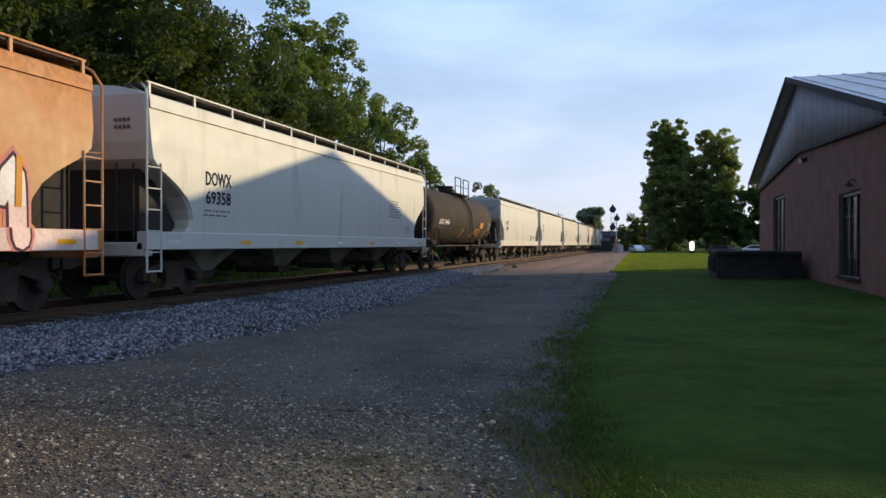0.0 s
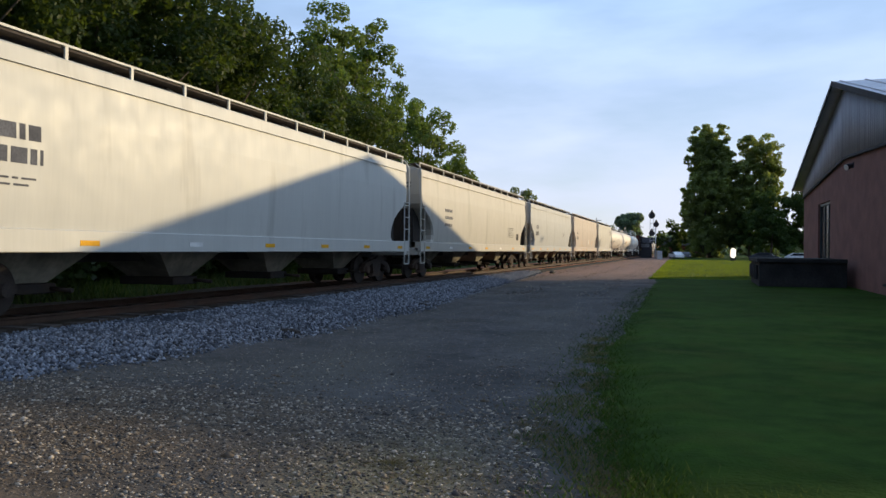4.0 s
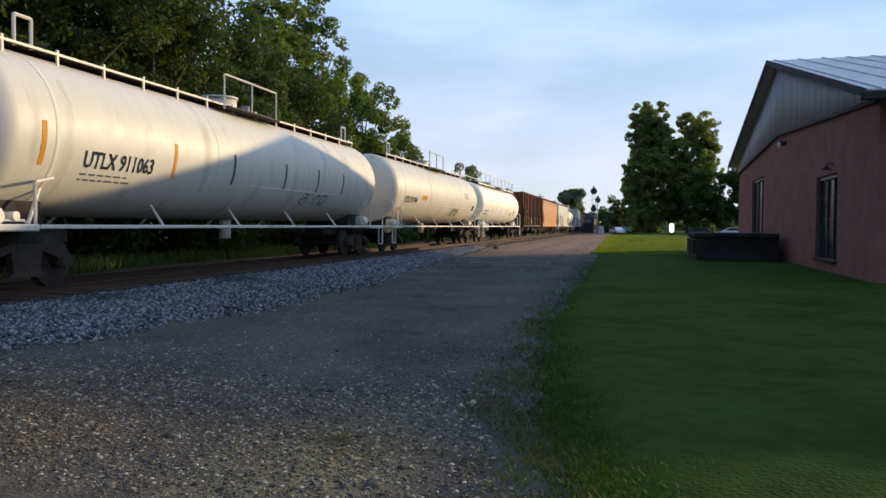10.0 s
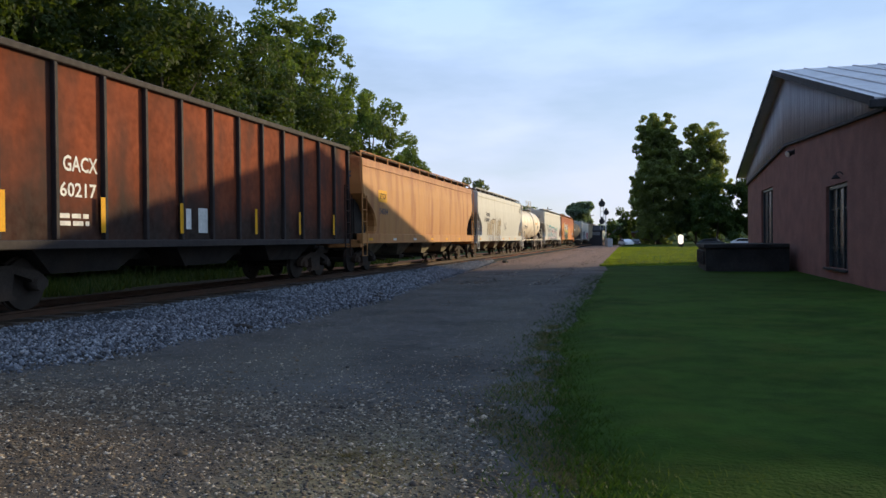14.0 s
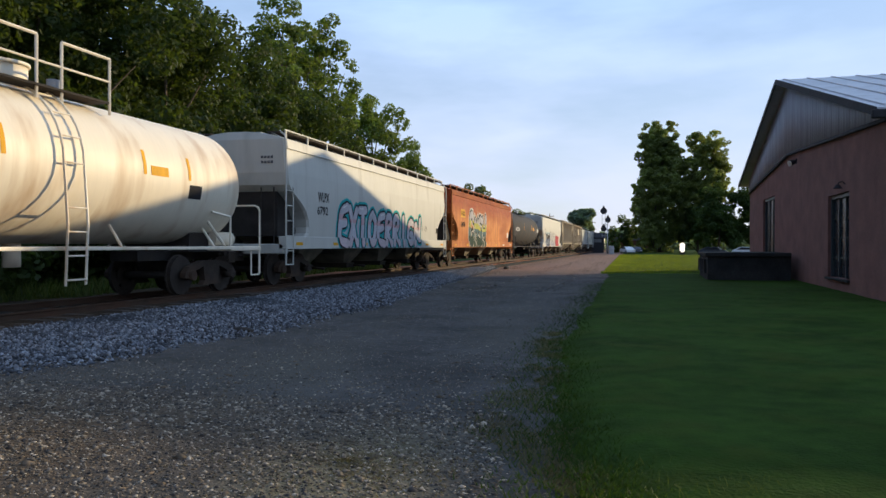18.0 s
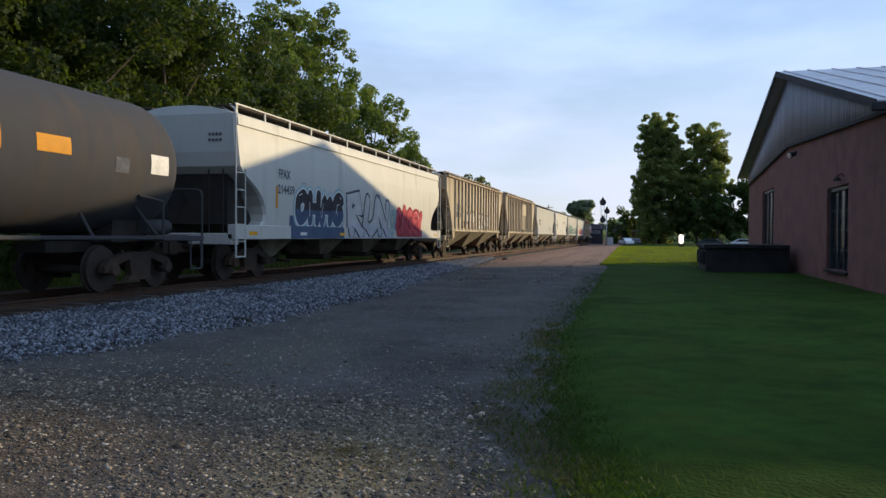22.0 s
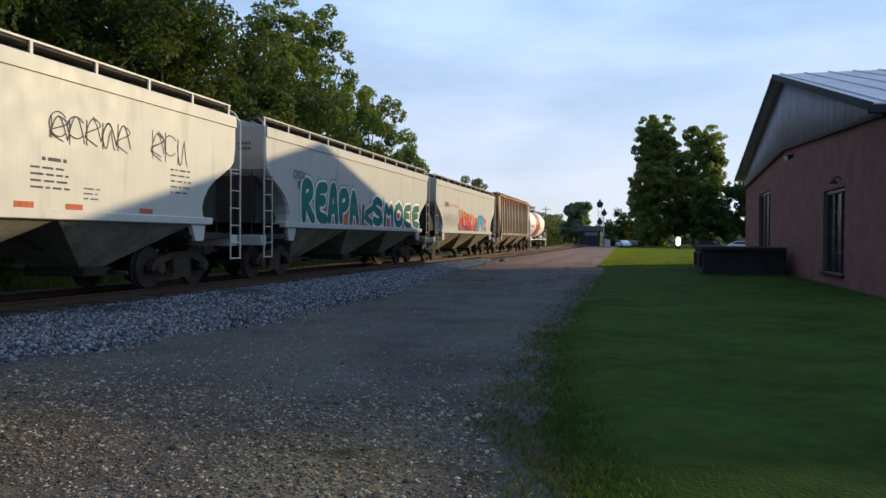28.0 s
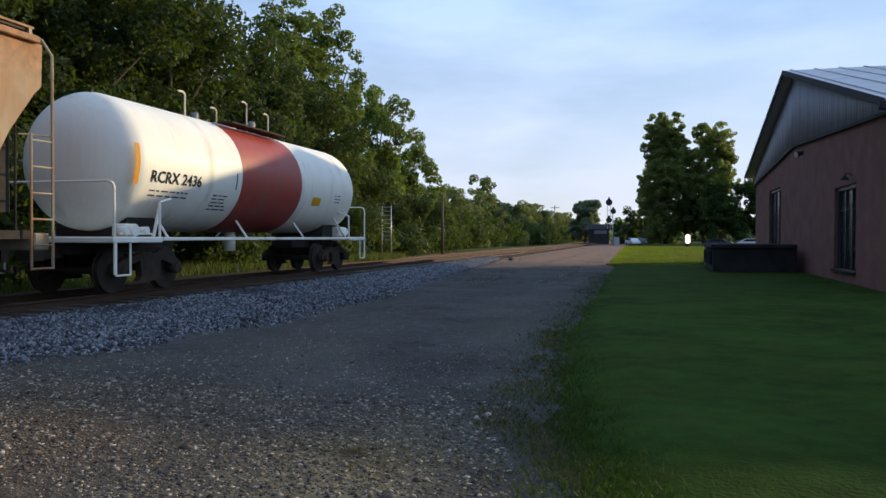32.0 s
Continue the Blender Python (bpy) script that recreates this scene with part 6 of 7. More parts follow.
c, h, w = hopper("pale grey covered hopper car with faint tags", 112.08, 131.95, M_GREYWHITE)
mark(c, "ACFX", -7.2, -6.3, 2.57, 2.80, M_GREYINK, w)
bars_on(c, -7.28, 2.12, 1, 1.2, M_GREYINK, w, 12, 0.26)
scribble(c, -5.66, -4.2, 1.6, 2.2, 4, (0.35, 0.38, 0.42), w, 12, 0.06)
bars_on(c, h - 5.0, 2.5, 4, 1.0, M_GREYINK, w, 13)

c, h, w = hopper("faded tan covered hopper car with curved weld seams", 131.95, 151.73, M_TAN, seams=8)
mark(c, "SHPX", -7.0, -6.1, 2.57, 2.80, M_GREYINK, w)
bars_on(c, -7.16, 2.12, 1, 1.6, M_GREYINK, w, 14, 0.26)
plate_on(c, 1.6, 2.1, 1.75, 2.2, M_PALEINK, w)
for y in (-3.4, 2.3, 4.6):
    plate_on(c, y, y + 0.12, 1.55, 2.1, M_YELLOW, w, "reflector")

c, h, w = hopper("cream-white covered hopper car with a shaded end panel", 151.73, 169.1, M_CREAM)
mark(c, "GACX", -6.1, -5.15, 2.22, 2.50, M_INK, w)
mark(c, "3473", -6.1, -5.25, 1.90, 2.17, M_INK, w)
mark(c, "GATX", 5.4, 7.3, 3.15, 3.65, M_GREYINK, w)
bars_on(c, -6.1, 1.78, 2, 1.7, M_GREYINK, w, 15)
plate_on(c, 0.63, 1.23, 1.56, 2.0, M_PALEINK, w)
plate_on(c, h - 2.2, h - 1.9, 1.5, 1.95, M_GREYINK, w)

c, h, w = tank("long cream-white tank car with a low walkway and fenced dome", 169.1, 190.6, M_CREAMTANK, walkway="low", rings=4)
mark(c, "UTLX 911063", -7.40, -5.30, 2.18, 2.50, M_INK, w)
bars_on(c, -7.4, 2.05, 2, 1.7, M_GREYINK, w, 16)
for y in (-8.5, -4.6, -2.0, 1.0, 3.4, 5.6):
    plate_on(c, y, y + 0.11, 2.15, 2.9, M_AMBER if y < -4 else M_GREYINK, w, "reflector")
scribble(c, 2.5, 4.6, 1.75, 2.15, 4, (0.12, 0.12, 0.14), w, 16, 0.05)

c, h, w = tank("long cream tank car with pale tags and fenced dome", 190.6, 211.57, M_CREAMTANK, walkway="low", rings=4)
mark(c, "UTLX 911044", -7.76, -5.71, 2.18, 2.48, M_INK, w)
plate_on(c, -4.9, -3.9, 2.38, 2.6, M_AMBER, w)
scribble(c, 2.2, 4.0, 1.65, 2.2, 4, (0.06, 0.06, 0.07), w, 17, 0.07)
bars_on(c, h - 4.4, 3.0, 3, 1.0, M_GREYINK, w, 18, 0.06, 0.12)
plate_on(c, h - 1.9, h - 1.4, 2.1, 2.4, M_INK, w)

c, h, w = tank("white tank car with a tall railing along the top", 211.57, 231.66, M_WHITETANK, walkway="high", radius=1.46, reach=0.72)
bars_on(c, -7.94, 1.98, 1, 1.7, M_GREYINK, w, 19, 0.26)
plate_on(c, 3.84, 4.59, 1.99, 2.24, M_YELLOW, w, "placard", label="yellow placard")
bars_on(c, 5.7, 2.3, 3, 0.8, M_GREYINK, w, 20, 0.07, 0.13)
for y in (-5.0, -1.0, 2.2):
    plate_on(c, y, y + 0.10, 2.1, 2.6, M_AMBER, w, "reflector")

c, h, w = gondola("rust-brown high-sided gondola car with outside ribs", 231.66, 249.1, M_BROWN)
mark(c, "GACX", -5.36, -4.48, 2.42, 2.70, M_PALEINK, w)
mark(c, "60217", -5.44, -4.52, 1.97, 2.23, M_PALEINK, w)
bars_on(c, -5.44, 1.60, 2, 0.95, M_PALEINK, w, 21, 0.08, 0.13)
for k, y in enumerate((-6.85, -4.52, -2.0, 1.35, 4.0, 6.6)):
    plate_on(c, y, y + 0.12, 1.35, 2.0, M_YELLOW, lambda z: 1.602, "reflector", lift=0.004)
plate_on(c, -1.13, -0.75, 1.37, 1.93, M_PALEINK, w)
plate_on(c, -1.62, -1.42, 1.45, 1.9, M_PALEINK, w)

c, h, w = hopper("faded light-orange covered hopper car with a yellow panel", 249.1, 269.77, M_LIGHTORANGE)
plate_on(c, -7.86, -6.82, 2.64, 3.10, M_YELLOW, w, "panel", label="yellow lettering panel")
mark(c, "UTCX", -7.72, -6.95, 2.76, 2.98, M_INK, lambda z: w(z) + 0.004)
mark(c, "54584", -7.77, -6.74, 2.17, 2.40, M_GREYINK, w)

c, h, w = hopper("white covered hopper car with big outlined tag letters", 269.77, 289.97, M_WHITE)
bars_on(c, -h + 3.0, 2.7, 2, 1.3, M_GREYINK, w, 22, 0.24, 0.36)
graffiti(c, "MATINS", -6.0, -0.9, 1.09, 2.55, ((1, (0.43, 0.36, 0.26)), (0.26, (0.46, 0.47, 0.50))), (0.10, 0.075, 0.05), w, 22, (0.52, 0.50, 0.46), 0.055, 0.36, soft=0, shine=False)
scribble(c, -7.2, -6.1, 2.3, 2.65, 3, (0.07, 0.06, 0.06), w, 23, 0.05)
mark(c, "CAI", 8.37, 9.10, 3.35, 3.75, M_INK, w)
bars_on(c, 0.6, 2.35, 6, 1.1, M_GREYINK, w, 23)

c, h, w = tank("short rust-streaked white tank car with fenced dome", 289.97, 305.71, M_DIRTYTANK, walkway="dome", ladder_y=0.3, radius=1.42, zc=2.6)
mark(c, "UTLX", -5.34, -4.25, 2.14, 2.42, M_INK, w)
bars_on(c, -4.1, 2.16, 1, 0.8, M_GREYINK, w, 24, 0.20)
plate_on(c, h - 2.8, h - 2.3, 2.2, 2.5, M_INK, w)
plate_on(c, h - 4.2, h - 3.6, 2.6, 2.8, M_YELLOW, w, "placard")
for y in (-5.0, -1.2, 2.4, 4.0):
    plate_on(c, y, y + 0.10, 2.6, 3.1, M_YELLOW, w, "reflector")

c, h, w = hopper("white covered hopper car with a teal-outlined silver tag", 305.71, 325.44, M_WHITE)
mark(c, "WLPX", -7.0, -6.11, 2.50, 2.80, M_INK, w)
mark(c, "6792", -7.05, -6.2, 2.10, 2.37, M_INK, w)
graffiti(c, "EXTOERRIGN", -5.4, 4.4, 1.09, 2.62, ((1, (0.47, 0.44, 0.46)), (0.72, (0.56, 0.36, 0.36)), (0.58, (0.52, 0.50, 0.53)), (0.22, (0.58, 0.47, 0.48))), (0.02, 0.025, 0.03), w, 25, (0.02, 0.33, 0.33), 0.075, 0.36, slope=0.86)
sprayed_cloud(c, -5.3, 4.6, 1.07, 2.0, (0.42, 0.42, 0.46), w, 251, 0.0012)
scribble(c, 4.8, 5.6, 1.8, 2.1, 2, (0.1, 0.1, 0.1), w, 26, 0.04)
plate_on(c, h - 1.95, h - 1.6, 1.75, 2.0, M_INK, w)

c, h, w = hopper("weathered orange covered hopper car with a green and silver tag", 325.44, 346.8, M_ORANGE, top_mat=M_REDTOP)
plate_on(c, -7.80, -6.72, 2.74, 3.20, M_YELLOW, w, "panel", label="yellow lettering panel")
mark(c, "UTCX", -7.66, -6.86, 2.84, 3.10, M_INK, lambda z: w(z) + 0.004)
mark(c, "64978", -7.79, -6.75, 2.20, 2.50, M_INK, w)
sprayed_cloud(c, -5.3, -0.7, 1.07, 2.5, (0.03, 0.04, 0.035), w, 271, 0.0012, 0.4)
graffiti(c, "CMSH", -5.75, -0.5, 1.09, 3.30, ((1, (0.40, 0.38, 0.40)), (0.70, (0.42, 0.40, 0.10)), (0.52, (0.10, 0.16, 0.17)), (0.30, (0.035, 0.065, 0.05))), (0.02, 0.025, 0.025), w, 27, (0.60, 0.58, 0.50), 0.10, 0.36, slope=0.88, halo_size=1.6)
plate_on(c, h - 2.3, h - 1.75, 1.75, 2.1, M_PALEINK, w)

c, h, w = tank("dark blue-black tank car with bare top", 346.8, 365.37, M_BLACKTANK, walkway="none", radius=1.45, zc=2.62)
mark(c, "ACFX 73980", -6.81, -4.84, 2.36, 2.68, M_PALEINK, w)
bars_on(c, -6.9, 2.16, 2, 2.0, M_GREYINK, w, 28)
plate_on(c, h - 4.6, h - 3.8, 2.55, 2.85, M_AMBER, w, "placard", label="orange placard")
plate_on(c, h - 2.6, h - 2.2, 2.35, 2.65, M_GREYINK, w)
plate_on(c, h - 1.5, h - 0.9, 2.4, 2.8, M_PALEINK, w)
for y in (-2.0, 2.8):
    plate_on(c, y, y + 0.12, 2.5, 3.1, M_AMBER, w, "reflector")

c, h, w = hopper("white covered hopper car with blue, grey and red tags", 365.37, 386.81, M_WHITE, bays=4)
mark(c, "FPAX", -7.75, -7.01, 2.72, 2.98, M_GREYINK, w)
mark(c, "214459", -7.80, -6.75, 2.30, 2.56, M_GREYINK, w)
sprayed_cloud(c, -7.0, -2.9, 1.07, 1.85, (0.075, 0.10, 0.16), w, 291, 0.0012, 0.15)
graffiti(c, "OHMG", -6.7, -3.0, 1.45, 2.55, ((1, (0.045, 0.04, 0.045)), (0.45, (0.075, 0.10, 0.16))), (0.60, 0.60, 0.58), w, 29, (0.28, 0.42, 0.44), 0.06, 0.46)
sprayed_cloud(c, -2.4, 2.3, 1.07, 1.55, (0.45, 0.45, 0.47), w, 301, 0.0012, 0.1)
graffiti(c, "RUN", -2.5, 2.0, 1.12, 2.72, ((1, (0.50, 0.48, 0.46)), (0.3, (0.46, 0.45, 0.48))), (0.06, 0.065, 0.08), w, 30, None, 0.085, 0.34, slope=0.9, soft=0, shine=False)
graffiti(c, "SV", 2.1, 2.9, 1.12, 2.2, ((1, (0.35, 0.48, 0.50)),), (0.10, 0.20, 0.22), w, 301, None, 0.03, 0.2)
sprayed_cloud(c, 3.0, 6.7, 1.12, 2.3, (0.44, 0.05, 0.07), w, 311, 0.0012, 0.12)
graffiti(c, "CAGEY", 2.9, 6.7, 1.14, 2.38, ((1, (0.50, 0.07, 0.09)),), (0.09, 0.012, 0.025), w, 31, (0.42, 0.05, 0.07), 0.045, 0.42, slope=0.95)
plate_on(c, -h + 2.2, -h + 2.32, 1.9, 2.5, M_AMBER, w, "reflector")

frame_on(c, -6.2, 2.46, 0.24, M_GREYINK, w)

c, h, w = hopper("weathered grey-beige ribbed hopper car with a pale tag", 386.81, 405.26, M_GRAIN, "ribbed", 3, ribs=(-6.58, 0.884, 16))
for words, ya, yb, za in (("CR", -6.25, -5.82, 2.62), ("DX", -5.52, -5.08, 2.62), ("88", -6.25, -5.84, 2.22), ("08", -5.52, -5.10, 2.22)):
    mark(c, words, ya, yb, za, za + 0.30, M_GREYINK, w)
graffiti(c, "MM", -4.1, -1.2, 1.54, 2.72, ((1, (0.50, 0.44, 0.36)), (0.5, (0.44, 0.34, 0.30))), (0.03, 0.03, 0.03), w, 32, None, 0.06, 0.34, shine=False)
graffiti(c, "SONA", -0.4, 3.4, 1.54, 2.55, ((1, (0.46, 0.43, 0.37)),), (0.03, 0.03, 0.035), w, 33, None, 0.055, 0.34, shine=False)

frame_on(c, -4.62, 2.50, 0.26, M_GREYINK, w)
scribble(c, -4.9, -4.1, 1.6, 2.1, 2, (0.07, 0.07, 0.07), w, 331, 0.05)
plate_on(c, -4.12, -4.02, 1.56, 2.1, M_AMBER, w, "reflector")
for y, z in ((-3.55, 2.72), (3.6, 2.45)):
    part("round_decal", rod(BM(), (1.561, y, z), (1.568, y, z), 0.12, 14), M_PALEINK, c)

c, h, w = hopper("weathered beige ribbed hopper car with a patched side panel", 405.26, 423.72, M_GRAIN, "ribbed", 3, ribs=(-7.06, 0.82, 17))
for words, ya, yb, za in (("CR", -6.12, -5.62, 2.67), ("DX", -5.28, -4.82, 2.67), ("99", -6.10, -5.64, 2.22), ("8A", -5.28, -4.84, 2.22)):
    mark(c, words, ya, yb, za, za + 0.29, M_INK, w)
scribble(c, -h + 0.7, -h + 2.4, 3.0, 3.9, 2, (0.25, 0.22, 0.18), w, 34, 0.05)
part("patch_panel", bevelled(box(BM(), 1.562, 1.655, -0.24, 2.0, 2.95, 3.95), 0.01), M_GRAIN, c, "plain patch panel over the ribs")
part("patch_panel", bevelled(box(BM(), 1.562, 1.600, -0.24, 2.0, 1.75, 2.93), 0.01), M_GRAIN, c)
scribble(c, -h + 5.2, -h + 8.4, 1.75, 2.15, 4, (0.22, 0.20, 0.18), w, 35, 0.05)

c, h, w = hopper("pale grey-white slab-sided hopper car with faint tags", 423.72, 441.88, M_GREYWHITE, "slab", 3)
scribble(c, -h + 5.2, -h + 7.0, 1.8, 2.3, 3, (0.40, 0.40, 0.42), w, 36, 0.05)
scribble(c, h - 5.6, h - 3.4, 1.75, 2.3, 3, (0.20, 0.22, 0.26), w, 37, 0.08)
bars_on(c, -h + 2.6, 2.7, 2, 1.2, M_GREYINK, w, 38, 0.22, 0.36)

c, h, w = hopper("white slab-sided hopper car with large black lettering", 441.88, 459.66, M_WHITE, "slab", 3)
mark(c, "SOXX", -6.48, -5.35, 2.88, 3.28, M_INK, w)
mark(c, "475060", -6.48, -4.84, 2.38, 2.76, M_INK, w)
bars_on(c, -h + 2.6, 2.25, 2, 1.2, M_GREYINK, w, 39, 0.07, 0.13)
scribble(c, 1.85, 4.0, 2.72, 3.3, 5, (0.10, 0.085, 0.08), w, 40, 0.05)
scribble(c, 4.65, 6.0, 2.66, 3.35, 3, (0.12, 0.10, 0.09), w, 41, 0.05)
bars_on(c, h - 9.0, 2.3, 5, 0.9, M_GREYINK, w, 42)

frame_on(c, -4.0, 2.60, 0.22, M_GREYINK, w)
frame_on(c, -5.0, 1.80, 0.20, M_GREYINK, w)
for y in (-3.9, -0.9, 1.1, 2.25, 4.3):
    plate_on(c, y, y + 0.42, 1.60, 1.70, spray((0.50, 0.13, 0.07)), w, "reflector", lift=0.006)
bars_on(c, -1.6, 2.05, 4, 0.8, M_GREYINK, w, 421, 0.03, 0.08)
bars_on(c, 1.70, 2.40, 1, 0.7, M_GREYINK, w, 422, 0.06)
bars_on(c, 1.45, 2.26, 4, 0.95, M_GREYINK, w, 423, 0.035, 0.11)
bars_on(c, 2.70, 1.98, 3, 0.5, M_GREYINK, w, 424, 0.025, 0.09)
bars_on(c, 5.35, 2.55, 5, 0.9, M_GREYINK, w, 425, 0.035, 0.12)

c, h, w = hopper("pale slab-sided hopper car with a teal and white tag", 459.66, 477.82, M_GREYWHITE, "slab", 3)
mark(c, "CRDX", -6.6, -5.7, 2.85, 3.10, M_GREYINK, w)
bars_on(c, -h + 2.2, 2.55, 1, 1.2, M_GREYINK, w, 43, 0.24)
sprayed_cloud(c, -4.6, 6.6, 1.54, 2.75, (0.50, 0.13, 0.06), w, 431, 0.0012, 0.6)
graffiti(c, "REAPA", -6.0, -1.1, 1.56, 2.98, ((1, (0.025, 0.15, 0.115)), (0.25, (0.02, 0.12, 0.11))), (0.60, 0.58, 0.54), w, 43, (0.10, 0.07, 0.06), 0.085, 0.40, slope=0.9, halo_size=0.6, shine=False)
sprayed_cloud(c, -0.8, 1.1, 1.60, 2.45, (0.56, 0.13, 0.045), w, 432, 0.0016, 0.7)
graffiti(c, "K", -1.0, 0.5, 1.56, 2.42, ((1, (0.025, 0.14, 0.115)),), (0.58, 0.54, 0.50), w, 144, None, 0.06, 0.20, shine=False)
graffiti(c, "SMOEE", 0.3, 6.9, 1.56, 2.74, ((1, (0.025, 0.14, 0.115)), (0.3, (0.02, 0.13, 0.13))), (0.72, 0.69, 0.66), w, 143, None, 0.095, 0.26, slope=0.9, shine=False)

c, h, w = hopper("grey slab-sided hopper car with red and blue tags", 477.82, 496.0, M_GREYWHITE, "slab", 3)
mark(c, "CRDX", -6.4, -5.5, 2.80, 3.05, M_GREYINK, w)
scribble(c, -6.6, -3.3, 1.75, 2.5, 6, (0.35, 0.30, 0.32), w, 44, 0.06)
sprayed_cloud(c, -3.3, 2.2, 1.54, 2.1, (0.30, 0.035, 0.07), w, 451, 0.0012, 0.2)
sprayed_cloud(c, -6.8, -3.0, 2.85, 3.1, (0.52, 0.30, 0.27), w, 452, 0.0012, 0.9)
graffiti(c, "HOBKIT", -2.9, 2.2, 1.56, 2.76, ((1, (0.56, 0.085, 0.035)), (0.62, (0.52, 0.045, 0.035)), (0.35, (0.34, 0.03, 0.07))), (0.10, 0.015, 0.02), w, 45, (0.66, 0.55, 0.22), 0.05, 0.36, slope=0.74, soft=1)
graffiti(c, "FY", 2.3, 4.2, 1.56, 2.58, ((1, (0.05, 0.32, 0.52)),), (0.03, 0.06, 0.12), w, 46, (0.05, 0.30, 0.48), 0.04, 0.45, shine=False)
graffiti(c, "YC", 3.3, 5.2, 1.58, 2.50, ((1, (0.56, 0.10, 0.06)),), (0.05, 0.28, 0.46), w, 461, None, 0.05, 0.32, shine=False)

c, h, w = hopper("rusting beige ribbed hopper car with faded lettering", 496.0, 514.6, M_GRAINRUST, "ribbed", 3, ribs=(-7.22, 0.825, 18))
mark(c, "CR", -6.15, -5.72, 2.66, 2.98, M_GREYINK, w)
mark(c, "DX", -5.36, -4.93, 2.66, 2.98, M_GREYINK, w)
mark(c, "13", -6.12, -5.76, 2.25, 2.54, M_GREYINK, w)
mark(c, "467", -5.38, -4.86, 2.25, 2.54, M_GREYINK, w)
bars_on(c, -6.1, 2.1, 3, 1.3, M_GREYINK, w, 47)
scribble(c, -h + 6.1, -h + 6.9, 1.85, 2.3, 1, (0.15, 0.14, 0.12), w, 48, 0.05)
for y in (-2.2, 2.9):
    part("round_decal", rod(BM(), (1.561, y, 2.55), (1.568, y, 2.55), 0.12, 14), M_PALEINK, c)
plate_on(c, -7.08, -6.93, 1.7, 2.75, M_AMBER, w, "reflector")

c, h, w = tank("white tank car with a dull red band, last of the train", 514.98, 529.75, M_WHITETANK, walkway="poles", band=(-1.82, 1.62, M_REDBAND), ladder_y=-0.2, radius=1.43, zc=2.69)
mark(c, "RCRX 2436", -5.46, -3.62, 2.26, 2.51, M_INK, w)
bars_on(c, -5.4, 2.08, 2, 1.9, M_GREYINK, w, 49)
plate_on(c, -6.0, -5.86, 2.2, 3.0, M_AMBER, w, "reflector")
plate_on(c, 2.5, 3.1, 2.1, 2.35, M_YELLOW, w, "placard")
bars_on(c, h - 2.2, 2.45, 3, 0.6, M_GREYINK, w, 50)
bars_on(c, -3.0, 2.1, 5, 0.8, M_GREYINK, w, 51, 0.03, 0.08)
plate_on(c, -2.1, -2.05, 2.3, 2.7, M_GREYINK, w)


# ---------------------------------------------------------------- far end: signals, crossing, vehicles, poles
def far_signal():
    t = thing("railway_signal", "tall black-headed railway signal on pale masts by the crossing", "railway signal", at=pose(-5.6, 150, -0.05))
    part("mast", rod(BM(), (0.05, 0, 0), (0.05, 0, 6.3), 0.10, 10), M_MAST, t, "pale painted mast")
    for x in (-0.95, -0.35):
        part("frame_leg", rod(BM(), (x, 0, 3.2), (x, 0, 8.0), 0.05, 8), M_MAST, t)
    for z in (3.6, 5.6, 6.8):
        part("frame_bar", rod(BM(), (-0.95, 0, z), (0.05 if z < 6 else -0.35, 0, z), 0.04, 6), M_MAST, t)
    for x, z, r in ((-0.65, 8.3, 0.62), (-0.65, 4.9, 0.55), (0.15, 6.6, 0.52)):
        head = part("signal_head", rod(BM(), (x, -0.12, z), (x, 0.12, z), r, 20), M_SIGNAL, t, "black round signal target")
        part("lens_hood", rod(BM(), (x, -0.45, z), (x, -0.122, z), 0.16, 12), M_SIGNAL, head)
        part("cap", rod(BM(), (x, 0, z + r * 0.75), (x, 0, z + r + 0.35), 0.28, 10, 0.12), M_SIGNAL, head)
    part("relay_case", bevelled(box(BM(), 0.4, 1.3, -0.4, 0.4, 0, 1.6), 0.03), M_MAST, t)


far_signal()


def vehicle(x, y, yaw, mat, label, tall=0.0):
    t = thing("parked_car", label, "car", at=pose(x, y, -0.02, 0, 0, yaw))
    bm = BM()
    prof = [(-2.2, 0.35), (-2.15, 0.80), (-1.35, 0.95 + tall * 0.2), (-0.75, 1.42 + tall), (0.95, 1.45 + tall), (1.75, 1.0 + tall * 0.5), (2.15, 0.92), (2.2, 0.35)]
    loft(bm, [[(x2 * (0.86 if z > 1.1 else 1.0), yy, z) for yy, z in prof] for x2 in (-0.86, 0.86)])
    part("car_body", bevelled(bm, 0.05, 2), mat, t)
    for s in (-1, 1):
        bm = prism_x(BM(), [(-1.10, 1.02), (-0.68, 1.36 + tall), (0.85, 1.38 + tall), (1.45, 1.02)], *sorted((s * 0.80, s * 0.868)))
        part("side_window", bm, M_GLASS, t)
    for s in (-1, 1):
        for yy in (-1.35, 1.35):
            w = part("wheel", rod(BM(), (s * 0.72, yy, 0.32), (s * 0.90, yy, 0.32), 0.32, 16), M_RUBBER, t)
            part("rim", rod(BM(), (s * 0.902, yy, 0.32), (s * 0.915, yy, 0.32), 0.2, 12), M_GALV, w)
    for s in (-0.6, 0.6):
        part("headlight", box(BM(), s - 0.14, s + 0.14, -2.225, -2.19, 0.62, 0.76), M_LAMPGLASS, t)


vehicle(-1.9, 158, 20, M_CARWHITE, "white car waiting near the railway crossing")
vehicle(-0.2, 170, 10, M_CARDARK, "dark car waiting near the railway crossing")
vehicle(-24.5, 235, 25, M_CARWHITE, "white car on the road beyond the track", 0.25)
vehicle(11.8, 130, 78, M_CARDARK, "dark car parked under the bushy trees")
vehicle(17.0, 132, 85, M_CARWHITE, "pale car parked beside the bushy trees")

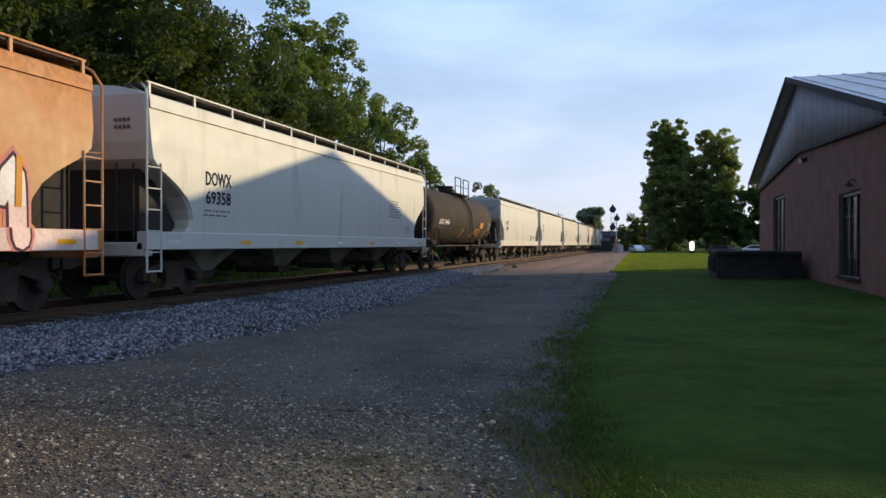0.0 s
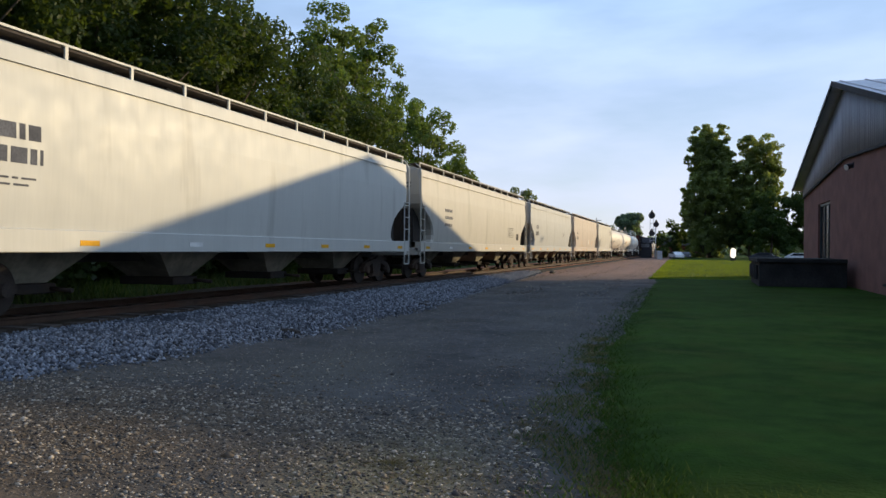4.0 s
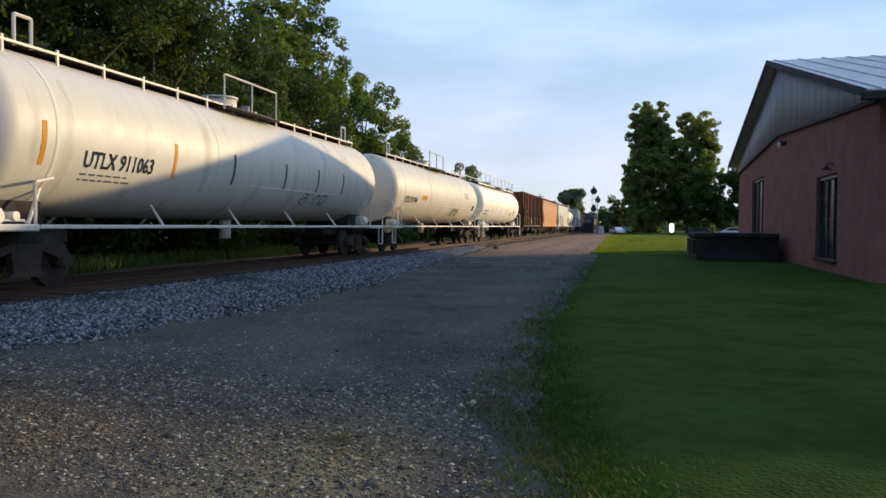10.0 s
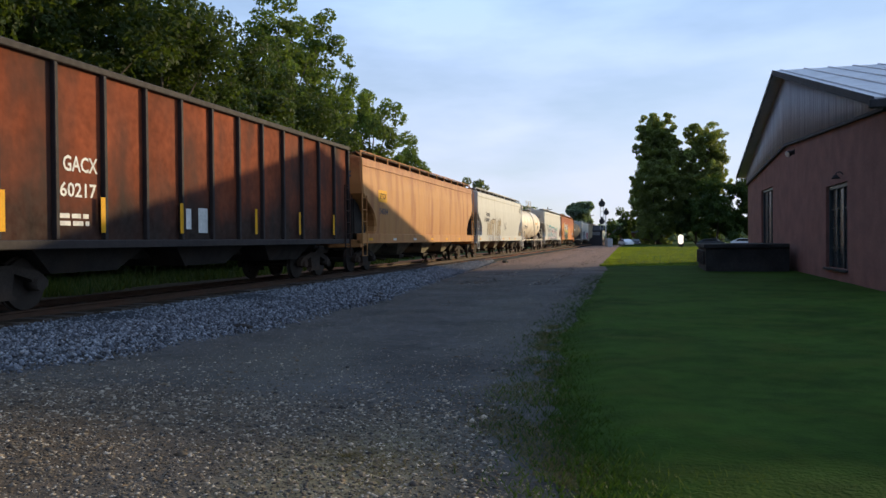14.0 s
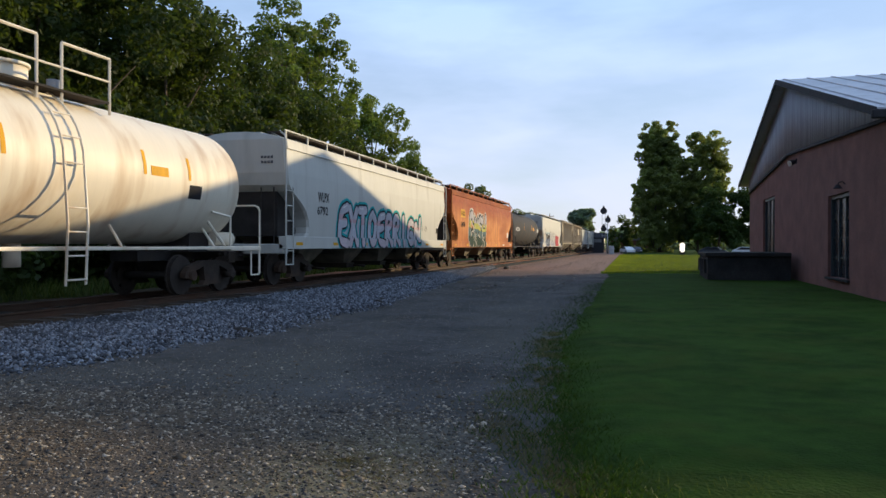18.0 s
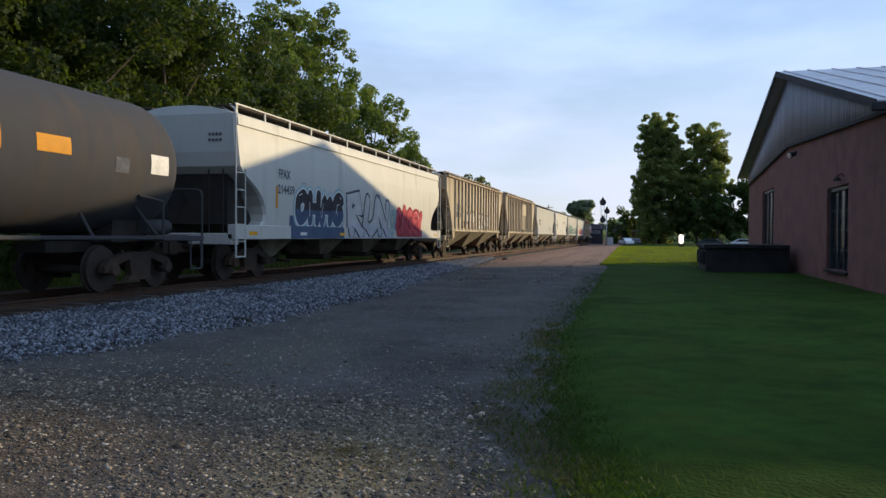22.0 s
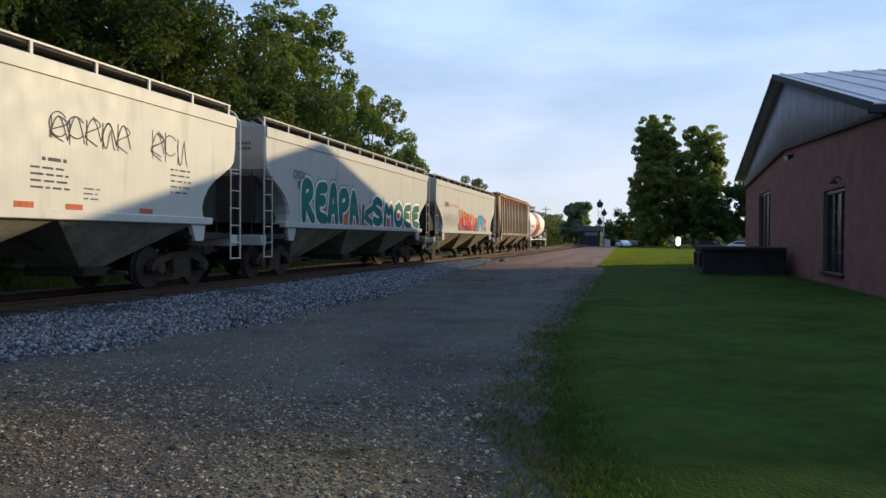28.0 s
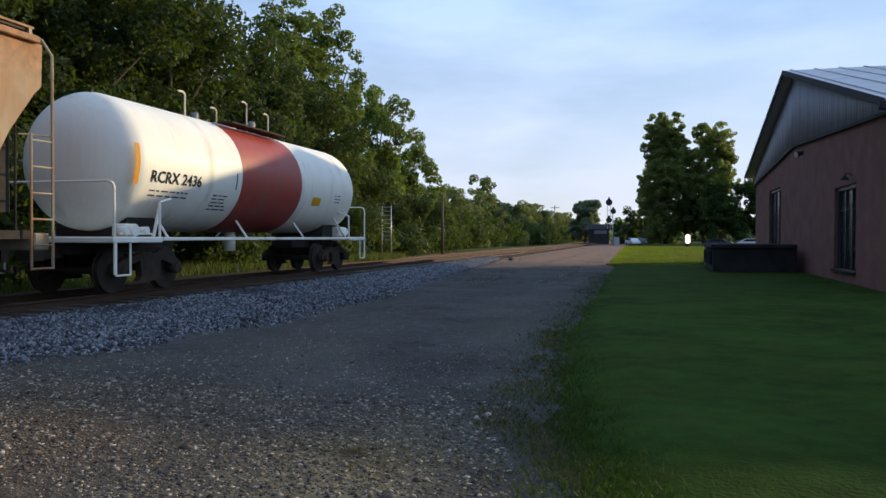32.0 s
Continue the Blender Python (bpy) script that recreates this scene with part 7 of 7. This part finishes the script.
# added glowing panel, standing in for a bright spot between the trees
spot_panel = thing("light_box", "small glowing white round-topped panel on the grass, added for a bright spot", "light box", at=pose(7.3, 134, -0.05))
part("lit_panel", bevelled(box(BM(), -0.40, 0.40, -0.2, 0.2, 0.6, 2.15), 0.16, 3), M_LIT, spot_panel, "glowing warm white panel")
part("plinth", box(BM(), -0.40, 0.40, -0.22, 0.20, 0, 0.598), M_CONCRETE, spot_panel)
part("back_frame", bevelled(box(BM(), -0.44, 0.44, 0.205, 0.26, 0.3, 2.20), 0.02), M_DARKTRIM, spot_panel)


def pole(x, y, h, arm, label):
    t = thing("utility_pole", label, "utility pole", at=pose(x, y, -0.05))
    part("shaft", rod(BM(), (0, 0, 0), (0, 0, h), 0.15, 10, 0.10), M_POLE, t)
    for k in range(arm):
        part("crossarm", bevelled(box(BM(), -1.1, 1.1, -0.06, 0.06, h - 0.7 - 0.8 * k, h - 0.58 - 0.8 * k), 0.01), M_POLE, t)
        for x2 in (-1.0, -0.5, 0.5, 1.0):
            part("insulator", rod(BM(), (x2, 0, h - 0.578 - 0.8 * k), (x2, 0, h - 0.40 - 0.8 * k), 0.04, 8), M_GALV, t)


pole(-18.0, 69.0, 5.6, 0, "leaning weathered wooden pole behind the track")
pole(-21.0, 190, 9.5, 1, "far wooden utility pole beside the track")
pole(-14.5, 260, 10.0, 1, "far wooden utility pole at the crossing")

# lattice relay stand by the woods
stand = thing("relay_stand", "pale metal lattice stand with a ladder at the woods' edge", "equipment stand", at=pose(-18.2, 53.5, -0.05))
for x in (-0.35, 0.35):
    part("leg", rod(BM(), (x, 0, 0), (x, 0, 3.9), 0.045, 8), M_MAST, stand)
for k in range(9):
    part("rung", rod(BM(), (-0.35, 0, 1.4 + 0.3 * k), (0.35, 0, 1.4 + 0.3 * k), 0.028, 6), M_MAST, stand)
part("case", bevelled(box(BM(), -0.62, -0.40, -0.15, 0.15, 2.4, 3.6), 0.02), M_SIGNAL, stand, "black equipment case")

# low dark depot and gantry beyond the crossing
depot = thing("crossing_shed", "low dark shed with a pale sign board beyond the crossing", "shed", at=pose(-9.4, 178, -0.05))
part("wall", bevelled(box(BM(), -2.4, 2.0, -2, 2, 0, 3.4), 0.03), M_DARKTRIM, depot)
part("roof", prism_x(BM(), [(-2.4, 3.402), (2.4, 3.402), (0, 4.6)], -2.8, 2.3), M_DARKTRIM, depot, "dark gable roof")
part("sign_board", box(BM(), -1.2, 1.6, -2.08, -2.02, 2.4, 3.2), M_GALV, depot)
part("bin", bevelled(box(BM(), 2.6, 3.6, -1.6, -0.4, 0, 1.7), 0.04), M_TAN, depot)
shed = thing("far_house", "far low brown house by the crossing road", "house", at=pose(-1.5, 205, -0.05))
part("wall", box(BM(), -5, 5, -3, 3, 0, 3.0), M_MORTAR, shed)
part("roof", prism_x(BM(), [(-3.5, 3.002), (3.5, 3.002), (0, 5.0)], -5.5, 5.5), M_DARKTRIM, shed)
for k in range(3):
    part("window", box(BM(), -3.6 + 3 * k, -2.4 + 3 * k, -3.05, -3.002, 1.0, 2.2), M_GLASS, shed)
road = new("crossing_road", raw_mesh("crossing_road", [(-80, 172, 0.02), (60, 166, 0.02), (60, 173, 0.02), (-80, 179, 0.02)], [(0, 1, 2, 3)],
                                     material("worn_asphalt", (0.07, 0.07, 0.072), 0.9, vary=0.2, gloss=0.2)))
tagged(road, "worn asphalt road crossing the track", "road", kind="structure")

# dropped scraps on the ballast
for k, (x, y, s) in enumerate(((-8.6, 51.5, 1.0), (-7.15, 21.0, 0.45), (-7.0, 20.2, 0.4), (-6.95, 12.6, 0.5), (-7.0, 8.9, 0.45))):
    bm = BM()
    loft(bm, [[(0.22 * s * math.cos(a * 1.0472 + k) * r, 0.5 * s * math.sin(a * 1.0472 + k) * r, z * s) for a in range(6)] for r, z in ((1, 0), (0.9, 0.09), (0.4, 0.16))])
    scrap = part("scrap", bm, M_STEEL, None, at=pose(x, y, 0.03, 0, 0, 30 * k))
    tagged(scrap, "dark scrap of rubber lying on the ballast edge", "scrap", "scraps on the ballast")


# ---------------------------------------------------------------- motion
def time_at(centre, y):
    """Seconds at which the middle of a car passes y."""
    lo, hi = -10.0, 42.0
    for _ in range(40):
        mid = (lo + hi) / 2
        lo, hi = (mid, hi) if centre - run(mid) > y else (lo, mid)
    return lo


def motions():
    for car, centre in CARS:
        walk(car, [(t, pose(TRACK_X, centre - run(t), RAIL_TOP)) for t in range(0, 33)])
        # the wheels roll while the car goes by
        first, last = max(0.0, time_at(centre, 42.0)), min(32.0, time_at(centre, 2.0))
        if last <= first:
            continue
        steps = [k / FPS for k in range(math.ceil(first * FPS), math.floor(last * FPS) + 1)]
        times = ([0.0] if steps[0] > 0.01 else []) + steps + ([32.0] if steps[-1] < 31.99 else [])
        for axle in car.children_recursive:
            if not axle.name.startswith("wheelset"):
                continue
            rows = []
            for t in times:
                turn = math.degrees(run(min(max(t, steps[0]), steps[-1])) / 0.46) % 360.0
                rows.append((t, Matrix.Translation(axle.location) @ pose(0, 0, 0, turn)))
            walk(axle, rows)


motions()
